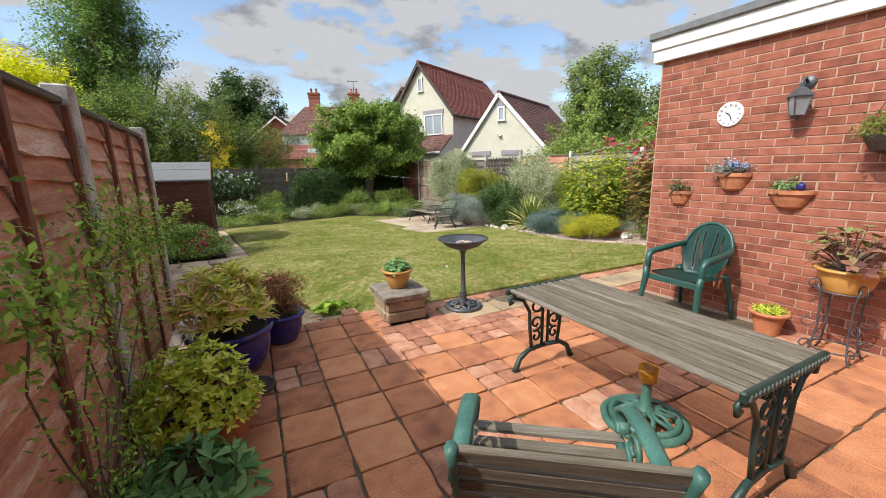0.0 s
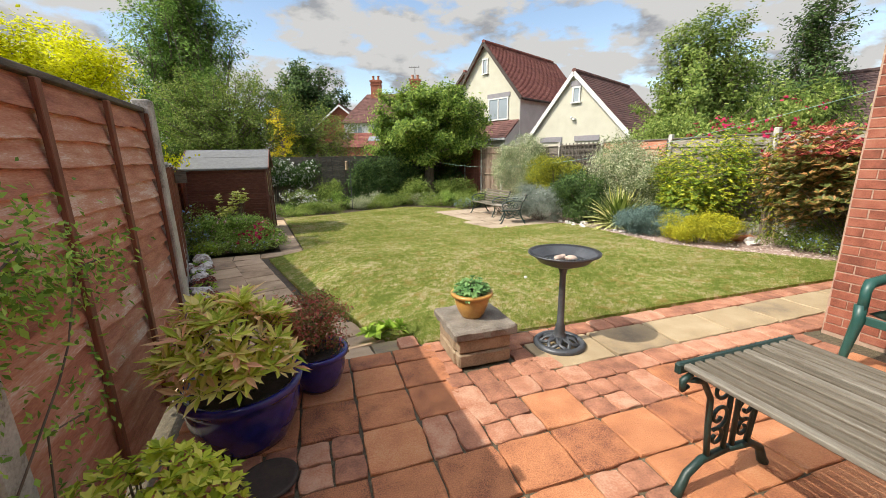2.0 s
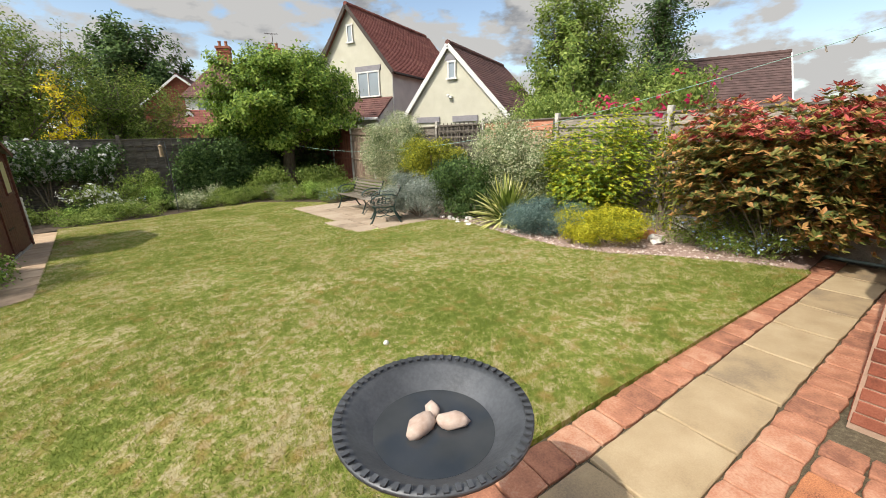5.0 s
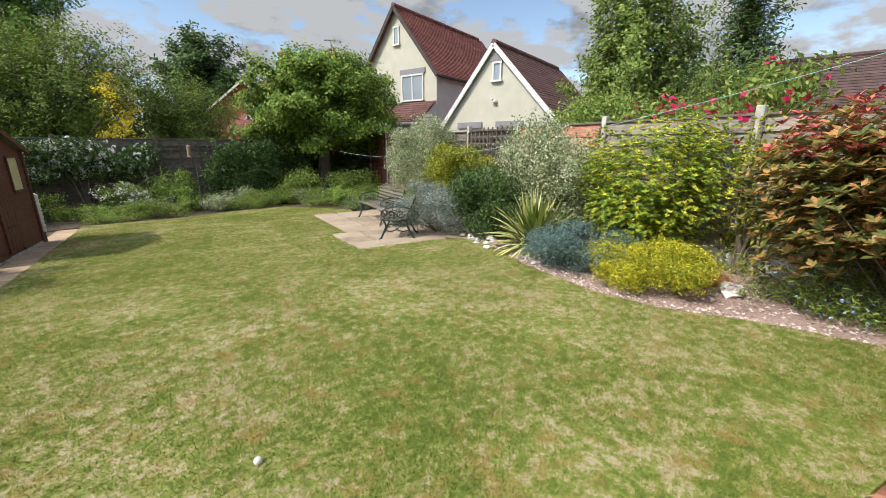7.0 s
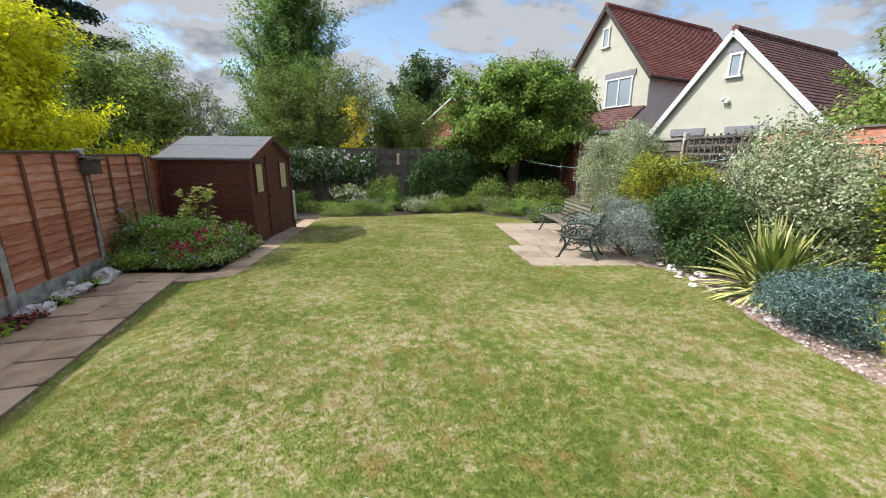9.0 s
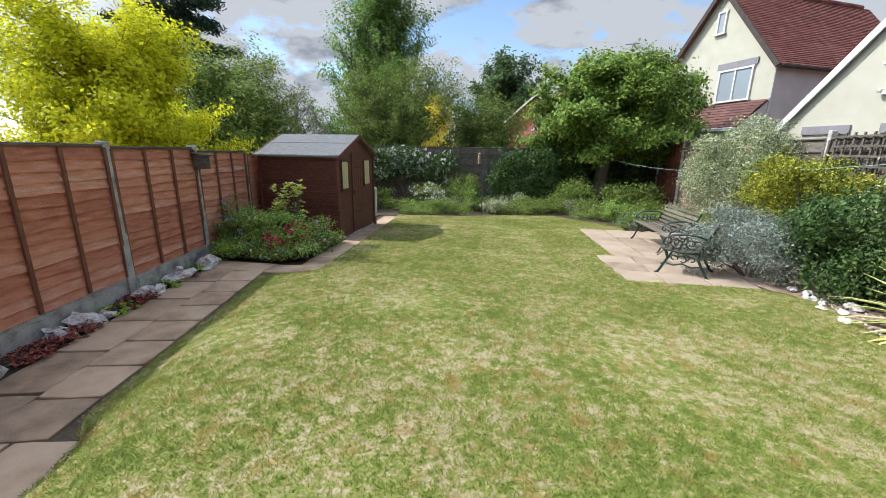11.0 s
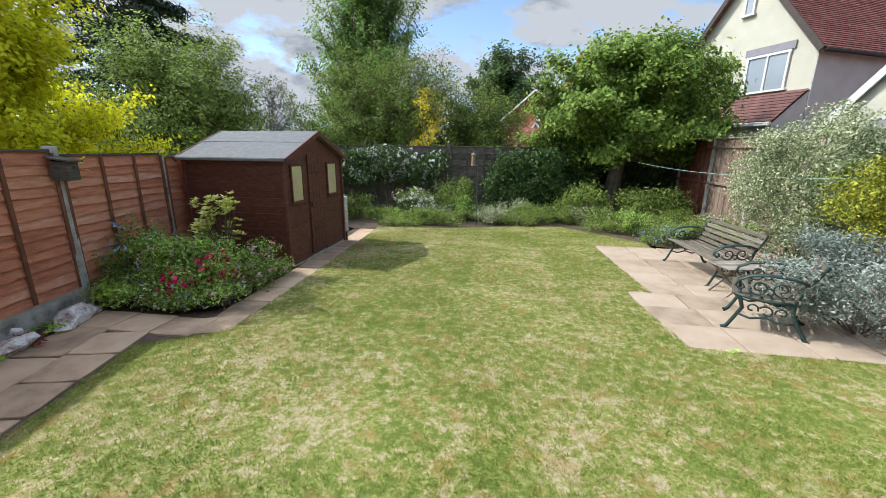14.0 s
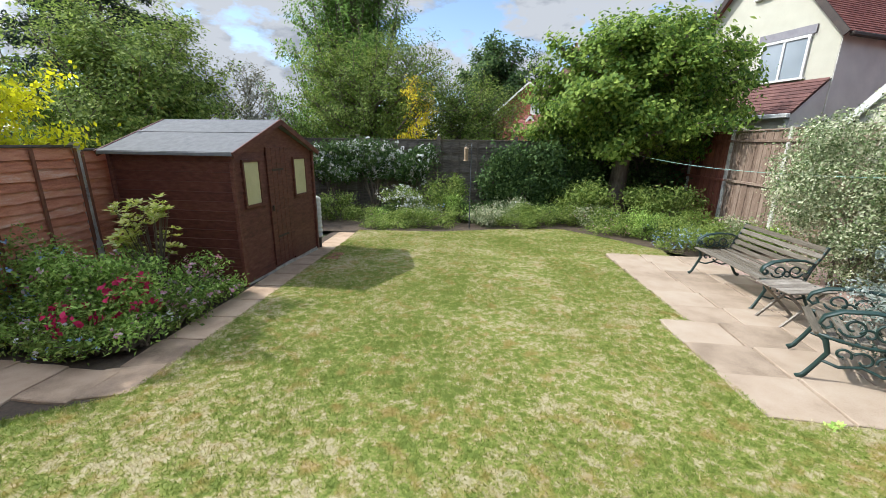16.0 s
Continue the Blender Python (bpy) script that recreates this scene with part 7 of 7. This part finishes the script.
shrub("fence_climber", "thin climber with yellow-green leaves on the fence", "climber", 8.4, 6.1, 1.8, 0.16, 0.35, 1600, 0.05, 0.5, L_GOLDSHRUB, seed=46, nlobes=16, k=0.4)
shrub("border_plants", "straggly low plants on the gravel", "plant", 7.9, 5.35, 0.42, 0.5, 0.5, 2600, 0.05, 0.22, L_HEDGE, seed=47, z=0.05, flowers=(60, 0.018, L_BLUE))
shrub("forget_me_nots", "pale blue forget-me-nots under the red shrub", "plant", 7.9, 4.75, 0.3, 0.5, 0.5, 2400, 0.04, 0.3, L_MID, seed=48, z=0.05, flowers=(170, 0.02, L_BLUE))
rosettes("patio_weeds", "small yellow-green tufts at the slab edge", "plant", (5.7, 10.15, zg(10.15)), [(-0.35, 0, 0.01), (-0.28, 0.03, 0.01), (0.0, 0.02, 0.01), (0.08, -0.02, 0.01), (0.15, -0.03, 0.01), (0.24, 0.01, 0.01), (0.55, 0.03, 0.01), (0.63, -0.01, 0.01), (0.8, 0.0, 0.01)], 11, 0.055, 0.45, L_SHEDBED, 0.3, 1.5)
for i, (x, y, s) in enumerate(((7.2, 9.4, 0.08), (7.0, 9.75, 0.07), (7.15, 10.0, 0.06), (6.95, 9.2, 0.05), (6.75, 8.9, 0.05), (7.35, 9.7, 0.07), (7.55, 5.75, 0.12), (7.1, 10.2, 0.06), (6.7, 7.9, 0.05), (6.62, 7.6, 0.06), (7.0, 9.55, 0.05), (6.85, 9.35, 0.04))):
    bm = bmesh.new()
    stone_mesh(bm, (0, 0, 0), (s, s * 1.2, s * 0.6), i + 60, 0.5)
    ob = solid("border_stone", bm, M_ROCK, "pale rounded stone edging the border", "rock", group="border stones")
    ob.matrix_basis = pose(x, y, zg(y) + 0.04 + s * 0.3, 0, 0, i * 50)
bm = bmesh.new()
arc = [[bm.verts.new((0.17 * (1 - 0.12 * j) * math.cos(radians(15 + 15 * k)), 0.12 * j + 0.01 * math.sin(k * 2.3), 0.12 * math.sin(radians(15 + 15 * k)))) for k in range(11)] for j in range(4)]
for p, q in zip(arc, arc[1:]):
    for k in range(10):
        bm.faces.new((p[k], p[k + 1], q[k + 1], q[k]))
bmesh.ops.solidify(bm, geom=bm.faces[:], thickness=0.015)
ob = solid("pot_shard", bm, M_CLAY, "curved terracotta pot shard lying on the gravel", "pot shard", smooth=True)
ob.matrix_basis = pose(7.85, 5.95, zg(6) + 0.015, 0, 0, 60)
g = np.random.default_rng(9)
V, Fc = [], []
for i in range(2600):
    y = 4.3 + 5.6 * g.random()
    xr = float(np.interp(y, *LAWN_R))
    x = xr + 0.02 + 1.3 * g.random() ** 1.6
    s = 0.008 + 0.014 * g.random()
    i0 = len(V)
    c = Vector((x, y, zg(y) + 0.035))
    V += [tuple(c + Vector(q) * s * (0.7 + 0.6 * g.random())) for q in ((1, 0, 0), (0, 1, 0), (-1, 0, 0), (0, -1, 0), (0, 0, 0.8))]
    Fc += [(i0, i0 + 1, i0 + 4), (i0 + 1, i0 + 2, i0 + 4), (i0 + 2, i0 + 3, i0 + 4), (i0 + 3, i0, i0 + 4)]
me = bpy.data.meshes.new("gravel")
me.from_pydata(V, [], Fc)
me.materials.append(surface("gravel_chip", [(0.25, (0.22, 0.15, 0.12)), (0.5, (0.42, 0.32, 0.28)), (0.8, (0.66, 0.58, 0.53))], 20, island_tint=0.6))
tagged(new("gravel", me), "loose pinkish gravel chips", "gravel", kind="stuff")

# pale post with blue cap behind the juniper
t = thing("marker_post", "white post with blue cap by the fence", "post", (8.15, 8.0, zg(8)))
bm = bmesh.new()
box(bm, (0, 0, 0.25), (0.09, 0.09, 0.55), bevel=0.01)
part("shaft", bm, M_WHITE, t)
bm = bmesh.new()
lathe(bm, [(0.07, 0.5), (0.07, 0.62), (0.05, 0.66), (0, 0.66)], 16)
part("cap", bm, surface("blue_plastic", [(0.3, (0.03, 0.10, 0.32)), (0.7, (0.05, 0.15, 0.42))], 6, rough=0.4, bump=0.0), t, "blue plastic cap")
bm = bmesh.new()
rod(bm, (8.45, 5.95, 0.0), (8.5, 6.0, 1.45), 0.013, 0.010, 8)
solid("bamboo_cane", bm, surface("bamboo", [(0.3, (0.42, 0.30, 0.12)), (0.7, (0.58, 0.45, 0.22))], 8), "tall bamboo cane leaning on the fence", "cane")

# washing line from the tree to the house
bm = bmesh.new()
a, b = Vector((6.6, 19.75, 1.4)), Vector((8.6, 3.44, 2.74))
pts = []
for i in range(25):
    f = i / 24
    q = a.lerp(b, f)
    q.z -= 0.8 * 4 * f * (1 - f)
    pts.append(q)
sweep(bm, pts, 0.0045, 5)
solid("washing_line", bm, surface("pale_green_cord", [(0.3, (0.18, 0.34, 0.29)), (0.7, (0.30, 0.46, 0.40))], 6), "pale green washing line across the garden", "washing line")

for i, f in enumerate((0.93, 0.945)):
    q = a.lerp(b, f)
    q.z -= 0.8 * 4 * f * (1 - f)
    bm = bmesh.new()
    for m in (-1, 1):
        box(bm, (0, m * 0.007, -0.03), (0.012, 0.006, 0.085), (m * 7, 0, 0), bevel=0.001)
    ob = solid("clothes_peg", bm, M_PALEWOOD, "wooden clothes peg clipped on the washing line", "clothes peg", group="clothes pegs")
    ob.matrix_basis = pose(*q, 0, 20 - 50 * i, 80)

# ---- pieces of paving and walls ----


def ragged_mesh(sx, sy, h, mat, g, ch=0.006, wob=0.003):
    """A paving piece with a worn, uneven outline."""
    ring = []
    n = 4
    for (ax, ay), (bx, by) in zip(((-1, -1), (1, -1), (1, 1), (-1, 1)), ((1, -1), (1, 1), (-1, 1), (-1, -1))):
        for k in range(n):
            f = k / n
            cut = 0.005 if k == 0 else 0.0
            ring.append(((ax + (bx - ax) * f) * (sx / 2 - cut) + wob * g.normal(), (ay + (by - ay) * f) * (sy / 2 - cut) + wob * g.normal()))
    m = len(ring)
    v = []
    for z, i in ((0, 0), (h - ch, 0), (h - ch * 0.3, ch * 0.5), (h, ch * 1.4)):
        v += [(x * (1 - 2 * i / sx), y * (1 - 2 * i / sy), z + (0.0012 * g.normal() if i else 0)) for x, y in ring]
    f = [(r * m + k, r * m + (k + 1) % m, (r + 1) * m + (k + 1) % m, (r + 1) * m + k) for r in range(3) for k in range(m)]
    f.append(tuple(range(3 * m, 4 * m)))
    me = bpy.data.meshes.new("piece")
    me.from_pydata(v, [], f)
    me.materials.append(mat)
    return me


def slab_mesh(sx, sy, h, mat, ch=0.006):
    v, f = [], []
    for z, i in ((0, 0), (h - ch, 0), (h, ch)):
        v += [(-sx / 2 + i, -sy / 2 + i, z), (sx / 2 - i, -sy / 2 + i, z), (sx / 2 - i, sy / 2 - i, z), (-sx / 2 + i, sy / 2 - i, z)]
    for r in (0, 4):
        for k in range(4):
            f.append((r + k, r + (k + 1) % 4, r + 4 + (k + 1) % 4, r + 4 + k))
    f.append((8, 9, 10, 11))
    me = bpy.data.meshes.new("piece")
    me.from_pydata(v, [], f)
    me.materials.append(mat)
    return me


PG = np.random.default_rng(21)
CACHE = {}


def piece(name, parent, x, y, z, sx, sy, mat, turn=0.0, h=0.045, tilt=0.5):
    key = (round(sx, 3), round(sy, 3), mat.name, h, int(PG.integers(5)))
    if key not in CACHE:
        CACHE[key] = ragged_mesh(sx, sy, h, mat, PG)
    ob = new(name, CACHE[key])
    ob.parent = parent
    ob.matrix_basis = pose(x, y, z - h + 0.004 * PG.random(), tilt * PG.normal() * 0.6, tilt * PG.normal() * 0.6, turn + 0.5 * PG.normal())
    return ob


# terracotta patio: squares, some split in two or four
P = 0.338
TA = -2.6
ux, uy = math.cos(radians(TA)), math.sin(radians(TA))
for j in range(-1, 14):
    for i in range(0, 16):
        gx, gy = -0.26 + (i + 0.5) * P, -0.225 + (j + 0.5) * P
        if gy > 3.45 and gx > 1.42:
            continue
        sy = P
        if j == 13:
            gy, sy = gy - 0.06, 0.21
        x, y = 1.42 + (gx - 1.42) * ux - (gy - 3.493) * uy, 3.588 + (gx - 1.42) * uy + (gy - 3.493) * ux
        if x > WX - 0.10:
            continue
        band = (j % 4 == 2 and i % 3 != 0) or PG.random() < 0.07
        if y < 0.35 or not band or j == 13:
            piece("tile", patio, x, y, 0, P - 0.012, sy - 0.012, M_TILE, TA)
        elif PG.random() < 0.5:
            for dx in (-P / 4, P / 4):
                for dy in (-P / 4, P / 4):
                    piece("tile", patio, x + dx, y + dy, 0, P / 2 - 0.01, P / 2 - 0.01, M_EDGE_BRICK, TA)
        else:
            for dx in (-P / 4, P / 4):
                piece("tile", patio, x + dx, y, 0, P / 2 - 0.01, P - 0.01, M_EDGE_BRICK, TA)
for k in range(6):
    piece("brick", patio, 1.475, 3.55 + k * 0.175, 0, 0.16, 0.165, M_EDGE_BRICK)
for k in range(4):
    piece("brick", patio, 1.65 + k * 0.18, 3.87, 0, 0.165, 0.2, M_EDGE_BRICK)
# terrace


def on_terrace(u, v):
    return 2.1 + u * ux - v * uy, 3.975 + u * uy + v * ux


for k in range(10):
    x, y = on_terrace(0.36 + k * 0.61, 0.0)
    piece("slab", terrace, x, y, 0.002, 0.594, 0.405, M_SLAB, TA)
for k in range(-3, 31):
    for v, u0 in ((0.315, 0.12), (-0.31, -0.02)):
        if k < 0 and v > 0:
            continue
        x, y = on_terrace(u0 + k * 0.2, v)
        piece("brick", terrace, x, y, 0.0, 0.192, 0.2, M_EDGE_BRICK, TA)
for x, y in ((2.07, 3.83), (2.07, 4.03), (2.07, 4.22), (1.3, 4.6)):
    piece('brick', terrace, x, y, 0.0, 0.16, 0.19, M_EDGE_BRICK, TA)
# path: two columns of slabs beside the lawn, then a narrow run past the shed


def path_slab(x, y, sx, sy, turn=0.0, mat=None):
    ob = piece("slab", garden_path, 0, 0, 0, sx, sy, mat or M_SLAB_PATH)
    slope = math.degrees(math.atan((zp(y + 0.2) - zp(y - 0.2)) / 0.4))
    ob.matrix_basis = pose(x, y, zp(y) - 0.045 + 0.004 * PG.random(), slope + 0.3 * PG.normal(), 0.4 * PG.normal(), turn + 0.6 * PG.normal())
    return ob


def path_mid(y):
    return 0.153 - 0.2433 * (y - 6.09)


for k in range(9):
    y = 6.40 + k * 0.432
    if y < 9.7:
        path_slab(path_mid(y) + 0.235, y, 0.462, 0.422, 13.5)
for k in range(6):
    y = 6.25 + k * 0.625
    path_slab(path_mid(y) - 0.24, y, 0.468, 0.612, 13.5)
for r in range(3):
    for c in range(4):
        u, v = -0.215 - 0.455 * c + 0.035 * r, 0.215 - 0.435 * r
        cx, cy = 0.935 + u * math.cos(radians(14)) - v * math.sin(radians(14)), 5.88 + u * math.sin(radians(14)) + v * math.cos(radians(14))
        if cx > -0.40:
            path_slab(cx, cy, 0.445, 0.425, 14)
for x, y, sx, sy in ((0.86, 4.80, 0.34, 0.36), (0.50, 4.70, 0.36, 0.3), (0.12, 4.62, 0.38, 0.24)):
    path_slab(x, y, sx, sy, 2).location.z -= 0.006
path_slab(1.235, 4.80, 0.40, 0.40, -3, M_SLAB)
for x, y, tu in ((-0.98, 9.86, 2), (-0.5, 9.86, 2), (-0.02, 9.86, 2), (0.32, 9.98, 20)):
    path_slab(x, y, 0.46, 0.42, tu)
for k in range(11):
    y = 10.42 + k * 0.53
    path_slab(float(np.interp(y, [10.3, 16.2], [0.30, -0.22])), y, 0.42, 0.515, 5)
piece("brick", garden_path, 0.42, 13.7, zg(13.7) + 0.035, 0.22, 0.2, M_EDGE_BRICK, 6)
piece("brick", garden_path, 0.40, 13.95, zg(13.95) + 0.035, 0.22, 0.2, M_EDGE_BRICK, 6)
# sitting area
for r in range(3):
    for c in range(4):
        piece("slab", sitting_area, 5.27 + c * 0.605 + r * -0.01, 10.5 + r * 0.565, zg(10.5 + r * 0.565) + 0.03, 0.582, 0.543, M_SLAB_SIT, -1, 0.06, 0.3)
for r in range(6):
    for c in range(4):
        piece("slab", sitting_area, 5.55 + c * 0.605 - r * 0.012, 12.15 + r * 0.53, zg(12.15 + r * 0.53) + 0.03, 0.582, 0.507, M_SLAB_SIT, -1, 0.06, 0.3)
# bricks of the patio wall
BL, BH, CO = 0.2275, 0.0655, 0.0755
bricks, rest_v, rest_f = 0, [], []
full = slab_mesh(BL - 0.0105, BH, 0.03, M_BRICK, 0.003)
halfb = slab_mesh(BL / 2 - 0.0105, BH, 0.03, M_BRICK, 0.003)


def brick_at(cy, cz, half, end=False):
    """One brick proud of the mortar, on the patio face or on the end face."""
    global bricks
    me = halfb if half else full
    if end:
        m = pose(cy, WY - 0.018, cz, 0, 0, 0) @ pose(0, 0, 0, 90, 0, 180)
    else:
        m = pose(WX + 0.018, cy, cz, 0, 0, -90) @ pose(0, 0, 0, 90, 0, 0)
    if bricks < 300 and not end and cy > 1.0:
        ob = new("brick", me)
        ob.parent = wall
        ob.matrix_basis = m @ pose(0.002 * PG.normal(), 0, 0.0025 * PG.random())
        bricks += 1
    else:
        i0 = len(rest_v)
        rest_v.extend(tuple(m @ v.co) for v in me.vertices)
        rest_f.extend(tuple(i0 + k for k in p.vertices) for p in me.polygons)


for r in range(35):
    z = 0.01 + CO * (r + 0.5)
    if z > 2.62:
        break
    y = WY
    if r % 2:
        brick_at(y - BL / 4, z, True)
        y -= BL / 2
    while y > -1.6:
        brick_at(y - BL / 2, z, False)
        y -= BL
    x = WX + (BL / 2 if r % 2 == 0 else 0.0)
    if r % 2 == 0:
        brick_at(WX + BL / 4, z, True, True)
    while x < WX + 3.9:
        brick_at(x + BL / 2, z, False, True)
        x += BL
me = bpy.data.meshes.new("brickwork")
me.from_pydata(rest_v, [], rest_f)
me.materials.append(M_BRICK_REST)
ob = tagged(new("brickwork", me), "", kind="stuff")
ob.parent = wall
